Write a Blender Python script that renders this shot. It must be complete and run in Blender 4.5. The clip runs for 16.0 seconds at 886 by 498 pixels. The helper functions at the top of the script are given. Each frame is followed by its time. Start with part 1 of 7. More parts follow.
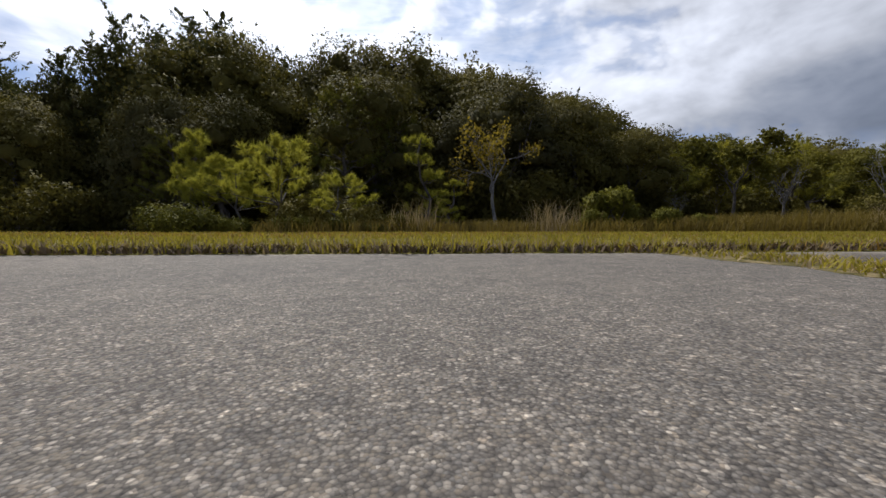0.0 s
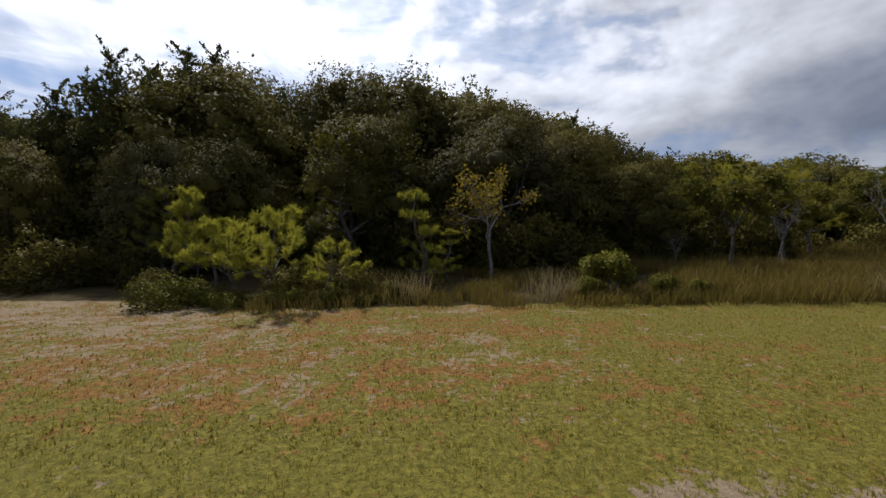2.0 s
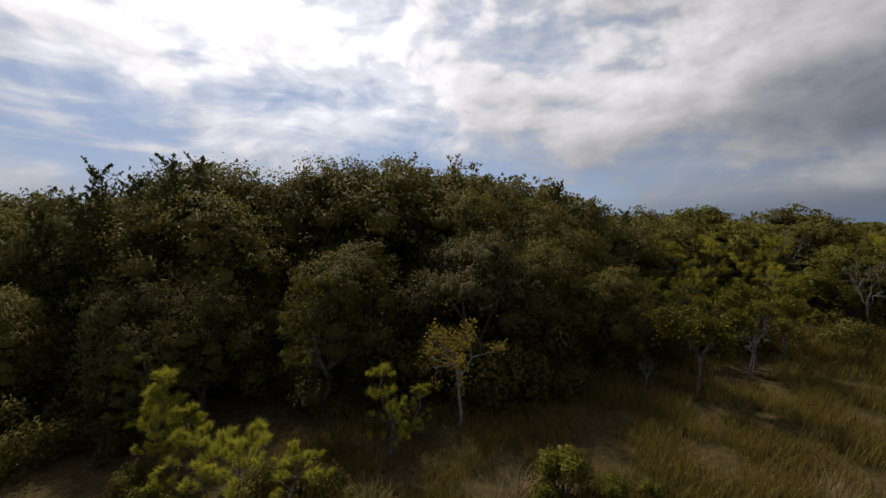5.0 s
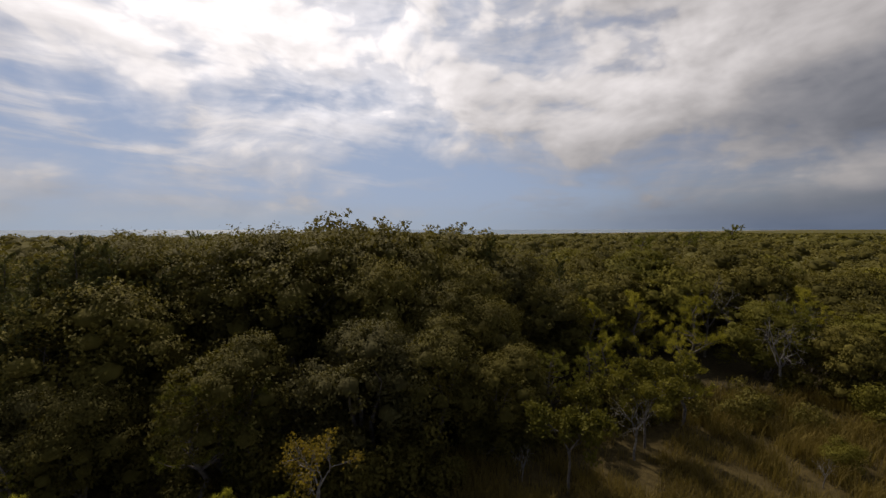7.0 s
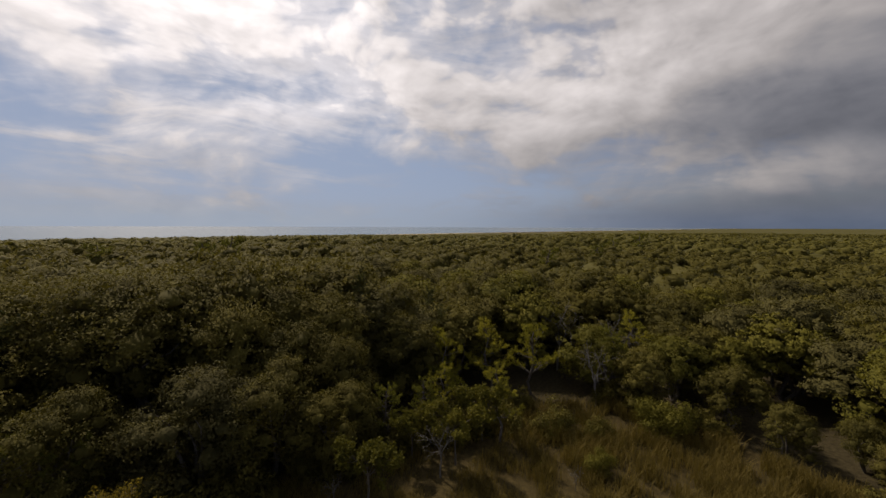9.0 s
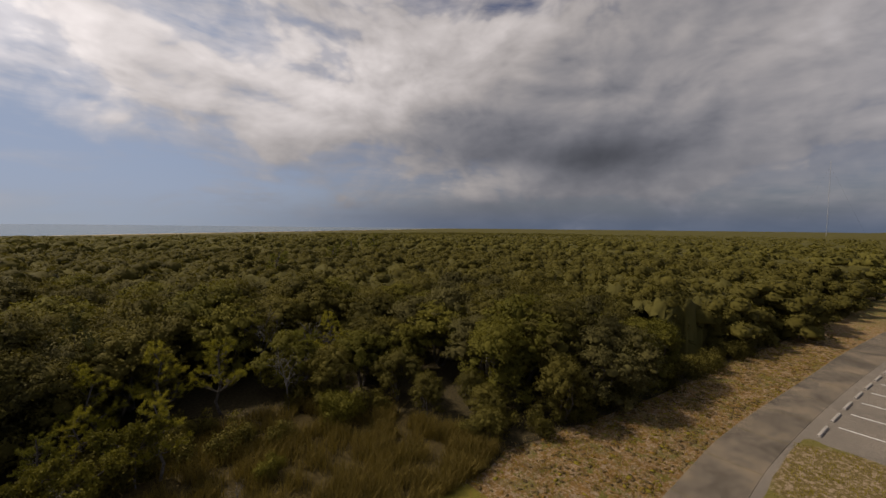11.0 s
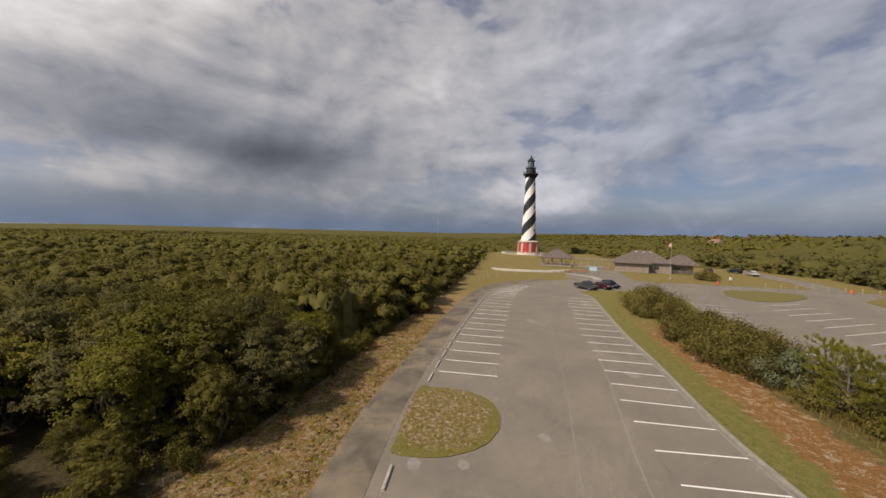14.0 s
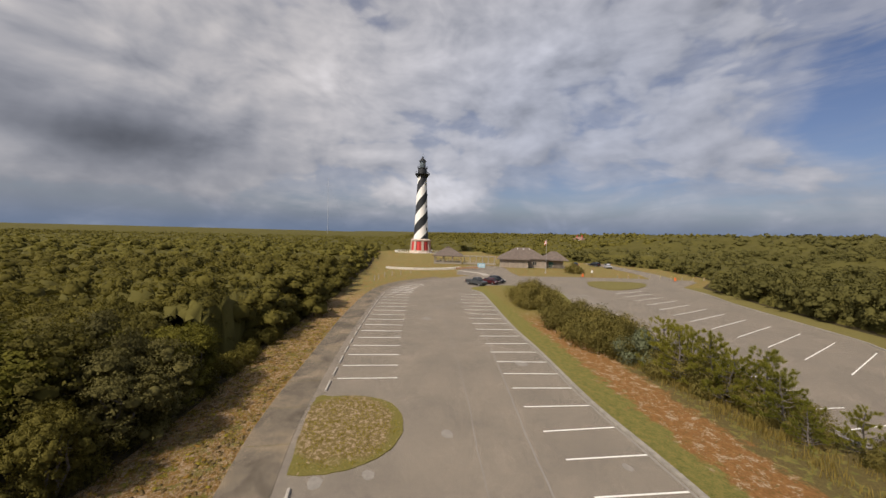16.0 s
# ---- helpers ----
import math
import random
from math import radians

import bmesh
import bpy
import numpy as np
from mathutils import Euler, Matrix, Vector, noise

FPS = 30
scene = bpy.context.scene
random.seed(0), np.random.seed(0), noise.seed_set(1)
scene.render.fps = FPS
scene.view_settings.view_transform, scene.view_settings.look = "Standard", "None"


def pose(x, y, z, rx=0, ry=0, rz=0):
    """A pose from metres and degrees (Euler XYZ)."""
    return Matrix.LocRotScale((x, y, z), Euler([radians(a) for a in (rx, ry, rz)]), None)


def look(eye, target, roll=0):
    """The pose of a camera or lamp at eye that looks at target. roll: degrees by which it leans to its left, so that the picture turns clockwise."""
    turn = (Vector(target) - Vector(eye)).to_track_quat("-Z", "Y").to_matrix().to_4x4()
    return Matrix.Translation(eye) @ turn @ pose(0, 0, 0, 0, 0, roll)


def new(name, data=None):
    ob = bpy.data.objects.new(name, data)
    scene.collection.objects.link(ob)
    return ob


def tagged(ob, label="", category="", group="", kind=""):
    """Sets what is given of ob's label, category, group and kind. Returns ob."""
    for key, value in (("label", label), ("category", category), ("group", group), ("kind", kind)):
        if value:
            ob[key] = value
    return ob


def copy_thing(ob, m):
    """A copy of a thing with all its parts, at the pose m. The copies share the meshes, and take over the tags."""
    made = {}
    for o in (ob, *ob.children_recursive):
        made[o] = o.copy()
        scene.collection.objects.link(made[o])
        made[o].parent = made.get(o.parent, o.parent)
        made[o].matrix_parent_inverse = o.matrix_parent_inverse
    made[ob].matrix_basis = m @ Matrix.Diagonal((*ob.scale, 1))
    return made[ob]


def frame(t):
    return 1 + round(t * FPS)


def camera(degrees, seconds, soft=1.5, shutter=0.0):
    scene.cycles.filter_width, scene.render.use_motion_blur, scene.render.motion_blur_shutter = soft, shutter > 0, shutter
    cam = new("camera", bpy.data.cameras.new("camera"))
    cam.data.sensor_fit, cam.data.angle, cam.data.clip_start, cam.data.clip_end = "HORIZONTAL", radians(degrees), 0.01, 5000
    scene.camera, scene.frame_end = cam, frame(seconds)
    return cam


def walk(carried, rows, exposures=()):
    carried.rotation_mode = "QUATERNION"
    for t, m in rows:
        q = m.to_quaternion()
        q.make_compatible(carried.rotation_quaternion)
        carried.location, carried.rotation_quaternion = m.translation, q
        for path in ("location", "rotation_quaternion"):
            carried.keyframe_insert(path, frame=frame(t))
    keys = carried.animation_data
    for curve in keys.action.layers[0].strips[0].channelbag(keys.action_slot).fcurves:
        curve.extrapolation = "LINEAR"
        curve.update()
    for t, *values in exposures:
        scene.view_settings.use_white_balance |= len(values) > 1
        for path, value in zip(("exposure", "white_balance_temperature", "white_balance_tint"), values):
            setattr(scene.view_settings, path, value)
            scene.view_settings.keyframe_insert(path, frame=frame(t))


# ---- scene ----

# ---------- camera ----------
PATH = [
    (0, -0.097, -0.123, 0.095, 0.00, -3.04, 0.00),
    (0.3, -0.090, -0.120, 0.256, 0.00, -3.04, 0.00),
    (0.5, -0.082, -0.113, 0.455, 0.00, -3.04, 0.00),
    (0.7, -0.050, -0.110, 0.660, 0.00, -3.04, 0.00),
    (1, -0.010, -0.102, 0.899, 0.00, -3.04, 0.00),
    (1.5, -0.001, -0.029, 1.147, 0.00, -3.04, 0.00),
    (2, 0.003, 0.013, 1.366, 0.00, -3.04, 0.00),
    (2.5, 0.001, 0.041, 1.718, 0.00, -3.04, 0.00),
    (3, -0.010, 0.030, 2.245, 0.00, -3.04, 0.00),
    (3.5, 0.020, 0.018, 2.916, 0.00, -3.04, 0.00),
    (4, 0.056, -0.015, 3.716, 0.00, -3.04, 0.00),
    (4.5, 0.404, -0.055, 4.566, 0.00, -3.04, 0.00),
    (5, 0.800, -0.071, 5.507, 0.00, -3.10, 0.00),
    (7.5, 6.296, -0.575, 9.476, -0.20, -2.97, 0.05),
    (8, 7.810, -1.042, 10.153, -0.28, -3.17, 0.02),
    (10.5, 12.500, -5.000, 12.000, -32.97, -3.29, -0.55),
    (11, 13.380, -5.190, 11.910, -42.66, -3.21, -0.62),
    (11.5, 13.750, -5.380, 11.880, -52.63, -3.10, -0.80),
    (12, 14.000, -5.580, 11.830, -62.03, -3.04, -1.10),
    (12.5, 14.170, -5.750, 11.790, -70.49, -2.86, -1.30),
    (13, 14.350, -5.850, 11.740, -77.72, -2.70, -1.40),
    (13.5, 14.500, -5.880, 11.720, -82.69, -2.60, -1.50),
    (14, 14.580, -5.850, 11.740, -88.24, -2.50, -1.53),
    (14.5, 14.650, -5.760, 11.780, -93.12, -2.43, -1.53),
    (15, 14.760, -5.600, 11.820, -99.22, -2.41, -1.53),
    (15.5, 14.870, -5.470, 11.880, -103.09, -2.35, -1.55),
    (16, 14.940, -5.340, 11.930, -104.17, -2.34, -1.57),
]
cam = camera(98.0, 16.0)
walk(cam, [(t, pose(x, y, z, 90 + pitch, roll, yaw)) for t, x, y, z, yaw, pitch, roll in PATH],
     exposures=[(0.0, 0.37, 5560, 10), (1.5, 0.32, 5580, 10), (3.5, 0.18, 5820, 10), (5.0, 0.08, 6180, 11), (8.0, -0.08, 6520, 13),
                (11.0, -0.16, 6620, 14), (12.5, 0.12, 6460, 13), (14.0, 0.36, 6420, 12), (16.0, 0.5, 6420, 12)])

# ---------- sky, sun ----------
SUN_AZ, SUN_EL = -30.0, 47.0          # degrees from +y to +x, and up
sun_dir = Vector((math.sin(radians(SUN_AZ)) * math.cos(radians(SUN_EL)),
                  math.cos(radians(SUN_AZ)) * math.cos(radians(SUN_EL)), math.sin(radians(SUN_EL))))


class Nodes:
    """Short hand for building a node tree."""

    def __init__(self, tree):
        self.tree = tree
        tree.nodes.clear()

    def add(self, kind, **props):
        n = self.tree.nodes.new(kind)
        for key, value in props.items():
            if key == "operation":
                n.operation = value
            elif key == "blend_type":
                n.blend_type = value
            elif key == "data_type":
                n.data_type = value
            elif key == "sky_type":
                n.sky_type = value
        return n

    def link(self, a, b):
        self.tree.links.new(a, b)

    def put(self, socket, value):
        if isinstance(value, bpy.types.NodeSocket):
            self.link(value, socket)
        else:
            socket.default_value = value

    def math(self, op, a, b=0.0, c=0.0, clamp=False):
        n = self.add("ShaderNodeMath", operation=op)
        n.use_clamp = clamp
        for i, v in enumerate((a, b, c)):
            self.put(n.inputs[i], v)
        return n.outputs[0]

    def vmath(self, op, a, b=(0, 0, 0)):
        n = self.add("ShaderNodeVectorMath", operation=op)
        self.put(n.inputs[0], a)
        self.put(n.inputs[1], b)
        return n.outputs["Value"] if op in ("DOT_PRODUCT", "LENGTH", "DISTANCE") else n.outputs[0]

    def noise(self, vec, scale, detail=4.0, rough=0.55, dist=0.0):
        n = self.add("ShaderNodeTexNoise")
        self.put(n.inputs["Vector"], vec)
        n.inputs["Scale"].default_value = scale
        n.inputs["Detail"].default_value = detail
        n.inputs["Roughness"].default_value = rough
        n.inputs["Distortion"].default_value = dist
        return n.outputs["Fac"]

    def ramp(self, fac, stops):
        n = self.add("ShaderNodeValToRGB")
        self.put(n.inputs[0], fac)
        el = n.color_ramp.elements
        while len(el) < len(stops):
            el.new(0.5)
        for e, (p, c) in zip(el, stops):
            e.position = p
            e.color = (*c, 1) if len(c) == 3 else c
        return n.outputs[0]

    def step(self, fac, lo, hi):
        n = self.add("ShaderNodeMapRange")
        n.interpolation_type = "SMOOTHSTEP"
        self.put(n.inputs[0], fac)
        n.inputs[1].default_value, n.inputs[2].default_value = lo, hi
        return n.outputs[0]

    def mix(self, fac, a, b, blend="MIX"):
        n = self.add("ShaderNodeMix", data_type="RGBA", blend_type=blend)
        self.put(n.inputs[0], fac)
        for sock, v in ((n.inputs[6], a), (n.inputs[7], b)):
            if isinstance(v, tuple):
                v = (*v, 1) if len(v) == 3 else v
            self.put(sock, v)
        return n.outputs[2]


def az_dir(az, el):
    a, e = radians(az), radians(el)
    return (math.sin(a) * math.cos(e), math.cos(a) * math.cos(e), math.sin(e))


world = bpy.data.worlds.new("sky")
scene.world = world
world.use_nodes = True
N = Nodes(world.node_tree)
coord = N.add("ShaderNodeTexCoord").outputs["Generated"]
view = N.vmath("NORMALIZE", coord)
sep = N.add("ShaderNodeSeparateXYZ")
N.link(view, sep.inputs[0])
up = N.math("MAXIMUM", sep.outputs[2], 0.0)
sky = N.add("ShaderNodeTexSky", sky_type="NISHITA")
sky.sun_disc = False
sky.sun_elevation, sky.sun_rotation = radians(SUN_EL), radians(SUN_AZ)
sky.air_density, sky.dust_density, sky.ozone_density = 1.0, 1.5, 1.0
# clouds over the sky by bearing and height: heaped banks, veils and thin streaks
bearing = N.math("ARCTAN2", sep.outputs[0], sep.outputs[1])
comb = N.add("ShaderNodeCombineXYZ")
N.link(bearing, comb.inputs[0])
N.link(N.math("ARCSINE", up), comb.inputs[1])
sphere = comb.outputs[0]
round_ = N.vmath("MULTIPLY", sphere, (1.0, 1.7, 0.0))


def swirl(vec, scale, amount):
    """Coordinates pushed about by a soft noise."""
    n = N.add("ShaderNodeTexNoise")
    N.link(vec, n.inputs["Vector"])
    n.inputs["Scale"].default_value, n.inputs["Detail"].default_value = scale, 3.0
    off = N.vmath("MULTIPLY", N.vmath("SUBTRACT", n.outputs["Color"], (0.5, 0.5, 0.5)), (amount, amount, 0.0))
    return N.vmath("ADD", vec, off)


def heads(vec, scale):
    """Rounded cauliflower heads, 0 to 1."""
    v = N.add("ShaderNodeTexVoronoi")
    v.feature = "SMOOTH_F1"
    N.link(vec, v.inputs["Vector"])
    v.inputs["Scale"].default_value, v.inputs["Detail"].default_value = scale, 3.0
    v.inputs["Roughness"].default_value, v.inputs["Smoothness"].default_value = 0.55, 0.5
    return N.math("SUBTRACT", 1.0, v.outputs["Distance"])


def heap_field(vec):
    warped = swirl(vec, 2.6, 0.22)
    a = N.noise(warped, 2.7, 9, 0.56)
    b = heads(warped, 7.0)
    return N.math("ADD", N.math("MULTIPLY", a, 1.25), N.math("MULTIPLY", b, 0.34))


heap = heap_field(round_)
heap_sunward = heap_field(N.vmath("ADD", round_, (-0.035, 0.05, 0.0)))
relief = N.math("SUBTRACT", heap, heap_sunward)
slant = N.vmath("ADD", N.vmath("MULTIPLY", swirl(round_, 1.6, 0.35), (1.0, 3.4, 1.0)), (0.0, 0.0, 4.0))
streak = N.noise(slant, 3.2, 9, 0.60, 0.25)
soft_veil = N.noise(round_, 1.6, 4, 0.5)


def spot(az, el, wide, high):
    """1 toward a direction, fading over so many degrees across and up."""
    d = N.vmath("SUBTRACT", sphere, (radians(az), radians(el), 0.0))
    d = N.vmath("MULTIPLY", d, (1 / radians(wide), 1 / radians(high), 0.0))
    return N.math("EXPONENT", N.math("MULTIPLY", N.vmath("DOT_PRODUCT", d, d), -1.0))


def lobe(az, el, half):
    """1 toward a direction, falling off smoothly over so many degrees."""
    return N.step(N.vmath("DOT_PRODUCT", view, az_dir(az, el)), math.cos(radians(half)), 1.0)


def total(start, rows):
    for az, el, wide, high, amount in rows:
        start = N.math("ADD", start, N.math("MULTIPLY", spot(az, el, wide, high), amount))
    return start


# how much cloud: heaps and veils, with the gaps that stay blue
cover = total(N.math("SUBTRACT", heap, 0.66), (
    (-40, 9, 12, 6, -0.22), (-6, 6, 14, 4, -0.30), (7, 8, 7, 3.5, -0.18), (21, 5, 8, 3, -0.18), (-22, 24, 26, 8, 0.22), (20, 17, 15, 6, 0.34), (45, 19, 20, 9, 0.42),
    (75, 18, 25, 10, 0.40), (112, 26, 32, 12, 0.36), (50, 6.5, 14, 2.5, 0.16), (68, 9.5, 14, 4, 0.34), (151, 13, 4.5, 4, -0.75), (130, 12, 22, 8, 0.14), (122, 4, 12, 3, -0.14),
    (102, 5.2, 5.5, 2.6, 0.46), (112, 4, 4, 2, -0.2), (86, 4.0, 6, 2.0, -0.16), (0, 62, 90, 26, 0.42), (-38, 19, 18, 6, 0.05)))
veil = N.math("MINIMUM", N.math("MAXIMUM", total(0.66, ((-40, 9, 12, 7, -0.30), (-4, 6, 16, 5, -0.28), (151, 13, 4.5, 4, -0.9), (128, 4, 14, 3, -0.12))), 0.0), 0.9)
dens = N.math("MAXIMUM", N.step(cover, -0.10, 0.20), N.math("MULTIPLY", veil, N.step(N.math("ADD", streak, cover), 0.15, 0.62)))
# how bright: glaring round the hidden sun, mauve-grey away from it, a dark bank in the east
lit = total(0.30, (
    (-34, 26, 30, 18, 0.62), (-30, 52, 40, 26, 0.55), (-6, 17, 15, 10, 0.34), (0, 33, 30, 9, 0.26), (20, 19, 12, 8, 0.30), (34, 21, 13, 7, 0.20), (42, 6.5, 8, 2.2, 0.12),
    (47, 13, 9, 5, -0.12), (66, 10, 11, 3.6, -0.16), (52, 2.5, 22, 2.6, -0.10), (87, 18, 10, 6, 0.09), (104, 25, 22, 9, 0.06), (50, 27, 16, 8, 0.20), (102, 6, 6, 3, 0.26), (60, 8, 14, 4, -0.07), (52, 7.5, 6, 1.8, 0.11), (64, 20, 8, 6, -0.05)))
edge = N.math("ADD", N.math("MULTIPLY", N.math("SUBTRACT", streak, 0.5), 0.32), N.math("MULTIPLY", N.math("SUBTRACT", soft_veil, 0.5), 0.30))
shade = N.math("ADD", 1.0, N.math("ADD", edge, N.math("MULTIPLY", relief, 0.95)))
value = N.math("MULTIPLY", lit, N.math("MAXIMUM", shade, 0.45))
value = N.math("MAXIMUM", value, 0.06)
tint = N.mix(N.step(value, 0.10, 0.45), (0.90, 0.94, 1.06), (1.03, 0.975, 0.94))
tint = N.mix(N.math("MULTIPLY", spot(125, 15, 30, 22), 0.7), tint, (0.86, 0.94, 1.14))
cloud = N.vmath("SCALE", tint)
N.link(value, cloud.node.inputs["Scale"])
blue = N.vmath("SCALE", N.vmath("MULTIPLY", sky.outputs[0], (0.92, 0.91, 1.08)))
blue.node.inputs["Scale"].default_value = 0.050
blue = N.mix(N.math("MULTIPLY", lobe(SUN_AZ + 14, 8, 66), 0.80), blue, (0.34, 0.43, 0.58))
wisp = N.math("MULTIPLY", N.step(streak, 0.47, 0.72), total(0.0, ((-38, 14, 22, 12, 0.95), (130, 14, 34, 12, 0.30), (-8, 6, 14, 5, 0.22))))
blue = N.mix(wisp, blue, cloud)
mixed = N.mix(N.math("MULTIPLY", dens, 0.94), blue, cloud)
# haze at the horizon
haze = N.mix(lobe(SUN_AZ, 0, 75), (0.110, 0.150, 0.225), (0.36, 0.43, 0.52))
hazed = N.mix(N.math("MULTIPLY", N.math("SUBTRACT", 1.0, N.step(up, 0.0, 0.085)), 0.80), mixed, haze)
bg = N.add("ShaderNodeBackground")
N.link(hazed, bg.inputs[0])
bg.inputs[1].default_value = 1.0
out = N.add("ShaderNodeOutputWorld")
N.link(bg.outputs[0], out.inputs[0])

lamp = bpy.data.lights.new("sun", "SUN")
lamp.energy, lamp.angle, lamp.color = 3.3, radians(1.5), (1.0, 0.87, 0.69)
sun = new("sun", lamp)
sun.matrix_world = look(tuple(sun_dir * 200), (0, 0, 0))

# ---------- materials ----------
def material(name, build, rough=0.8, metal=0.0, bump=0.0, spec=0.4):
    """A principled material; build(N, coords) gives its colour, or its colour and a height for relief."""
    m = bpy.data.materials.new(name)
    m.use_nodes = True
    n = Nodes(m.node_tree)
    bsdf = n.add("ShaderNodeBsdfPrincipled")
    outp = n.add("ShaderNodeOutputMaterial")
    n.link(bsdf.outputs[0], outp.inputs[0])
    pos = n.add("ShaderNodeNewGeometry").outputs["Position"]
    made = build(n, pos)
    col, height = made if isinstance(made, tuple) and isinstance(made[0], bpy.types.NodeSocket) else (made, None)
    if isinstance(col, tuple):
        col = (*col, 1)
    n.put(bsdf.inputs["Base Color"], col)
    bsdf.inputs["Roughness"].default_value = rough
    bsdf.inputs["Metallic"].default_value = metal
    bsdf.inputs["Specular IOR Level"].default_value = spec
    if height is not None and bump > 0:
        b = n.add("ShaderNodeBump")
        b.inputs["Strength"].default_value = 1.0
        b.inputs["Distance"].default_value = bump
        n.link(height, b.inputs["Height"])
        n.link(b.outputs[0], bsdf.inputs["Normal"])
    return m


def plain(name, color, rough=0.6, metal=0.0, vary=0.12, scale=3.0):
    def build(n, pos):
        f = n.noise(pos, scale, 5, 0.6)
        lo = tuple(c * (1 - vary) for c in color)
        hi = tuple(min(1, c * (1 + vary)) for c in color)
        return n.ramp(f, [(0.3, lo), (0.7, hi)]), f
    return material(name, build, rough, metal, 0.002)


def leaf_material(name, dark, light, trans=0.25, rough=0.75, patch=0.35, tip=None):
    """Leaves: each leaf and each tree a little different, some light passing through."""
    m = bpy.data.materials.new(name)
    m.use_nodes = True
    n = Nodes(m.node_tree)
    geo = n.add("ShaderNodeNewGeometry")
    info = n.add("ShaderNodeObjectInfo")
    pos = geo.outputs["Position"]
    f = n.math("ADD", n.math("MULTIPLY", geo.outputs["Random Per Island"], 0.14), n.math("ADD", n.math("MULTIPLY", n.noise(pos, patch, 3), 0.55), n.math("MULTIPLY", n.noise(pos, 2.4, 4, 0.65), 0.40)))
    f = n.math("ADD", f, n.math("MULTIPLY", info.outputs["Random"], 0.40))
    stops = [(0.35, dark), (0.95, light)]
    if tip:
        stops.append((1.0, tip))
    col = n.ramp(f, stops)
    bs = n.add("ShaderNodeBsdfPrincipled")
    n.link(col, bs.inputs["Base Color"])
    bs.inputs["Roughness"].default_value = rough
    bs.inputs["Specular IOR Level"].default_value = 0.08
    tr = n.add("ShaderNodeBsdfTranslucent")
    n.link(n.mix(0.5, col, (light[0] * 1.5, light[1] * 1.5, light[2] * 0.8)), tr.inputs[0])
    mx = n.add("ShaderNodeMixShader")
    mx.inputs[0].default_value = trans
    n.link(bs.outputs[0], mx.inputs[1])
    n.link(tr.outputs[0], mx.inputs[2])
    o = n.add("ShaderNodeOutputMaterial")
    n.link(mx.outputs[0], o.inputs[0])
    return m


OAK = leaf_material("oak_leaves", (0.048, 0.045, 0.012), (0.135, 0.117, 0.026), 0.24)
OAK_LIGHT = leaf_material("light_oak_leaves", (0.062, 0.063, 0.010), (0.160, 0.145, 0.024), 0.24)
OAK_GREY = leaf_material("grey_oak_leaves", (0.054, 0.050, 0.018), (0.124, 0.111, 0.038), 0.22)
# paler than OAK: the haze over the distant wood is put into the leaf colour
OAK_HAZED = leaf_material("hazed_oak_leaves", (0.084, 0.078, 0.019), (0.182, 0.160, 0.036))
OAK_DUNE = leaf_material("dune_wood_leaves", (0.050, 0.050, 0.017), (0.120, 0.110, 0.034), 0.2)
CEDAR = leaf_material("cedar_foliage", (0.040, 0.046, 0.018), (0.110, 0.112, 0.038), 0.20)
PINE = leaf_material("pine_needles", (0.10, 0.115, 0.016), (0.36, 0.345, 0.05), 0.40)
BUSH_LEAF = leaf_material("bush_leaves", (0.050, 0.055, 0.010), (0.150, 0.145, 0.022), 0.24)
PINE_MID = leaf_material("olive_pine_needles", (0.07, 0.085, 0.015), (0.24, 0.225, 0.036), 0.3)
# PINE_MID brightened: sun on the clearing's pines is put into the needle colour
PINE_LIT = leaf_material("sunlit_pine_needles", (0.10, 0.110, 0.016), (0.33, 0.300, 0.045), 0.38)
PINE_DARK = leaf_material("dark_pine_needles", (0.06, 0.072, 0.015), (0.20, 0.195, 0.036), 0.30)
YELLOW = leaf_material("yellow_leaves", (0.11, 0.092, 0.018), (0.33, 0.245, 0.035), 0.35)
SILVER = leaf_material("silver_foliage", (0.06, 0.075, 0.04), (0.17, 0.19, 0.11), 0.15)
HEDGE_LEAF = leaf_material("hedge_leaves", (0.055, 0.052, 0.015), (0.21, 0.175, 0.05), 0.2)
MARSH = leaf_material("marsh_grass", (0.058, 0.045, 0.012), (0.225, 0.170, 0.045), 0.24, 0.8, 0.5)
BLADE = leaf_material("lawn_blades", (0.090, 0.092, 0.011), (0.30, 0.25, 0.036), 0.36, 0.7, 1.2)
ROOTS = leaf_material("dead_roots", (0.05, 0.036, 0.022), (0.20, 0.15, 0.095), 0.05, 0.9, 2.0)
STRAW = leaf_material("straw", (0.16, 0.115, 0.055), (0.36, 0.285, 0.165), 0.2, 0.8, 1.0)
REDWEED = leaf_material("rusty_groundcover", (0.15, 0.080, 0.018), (0.31, 0.190, 0.046), 0.2, 0.8, 1.0)
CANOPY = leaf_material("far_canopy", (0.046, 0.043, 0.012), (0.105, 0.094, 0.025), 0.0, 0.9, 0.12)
BARK = material("bark", lambda n, p: (n.ramp(n.noise(p, 9, 6), [(0.3, (0.05, 0.042, 0.035)), (0.7, (0.17, 0.15, 0.13))]), n.noise(p, 30, 4)), 0.9, bump=0.01)
BARK_DEAD = material("dead_bark", lambda n, p: (n.ramp(n.noise(p, 12, 6), [(0.3, (0.085, 0.078, 0.07)), (0.7, (0.23, 0.215, 0.195))]), n.noise(p, 30, 4)), 0.9, bump=0.005)
BARK_PALE = material("pale_bark", lambda n, p: (n.ramp(n.noise(p, 12, 6), [(0.3, (0.13, 0.12, 0.11)), (0.7, (0.32, 0.30, 0.27))]), n.noise(p, 30, 4)), 0.9, bump=0.005)


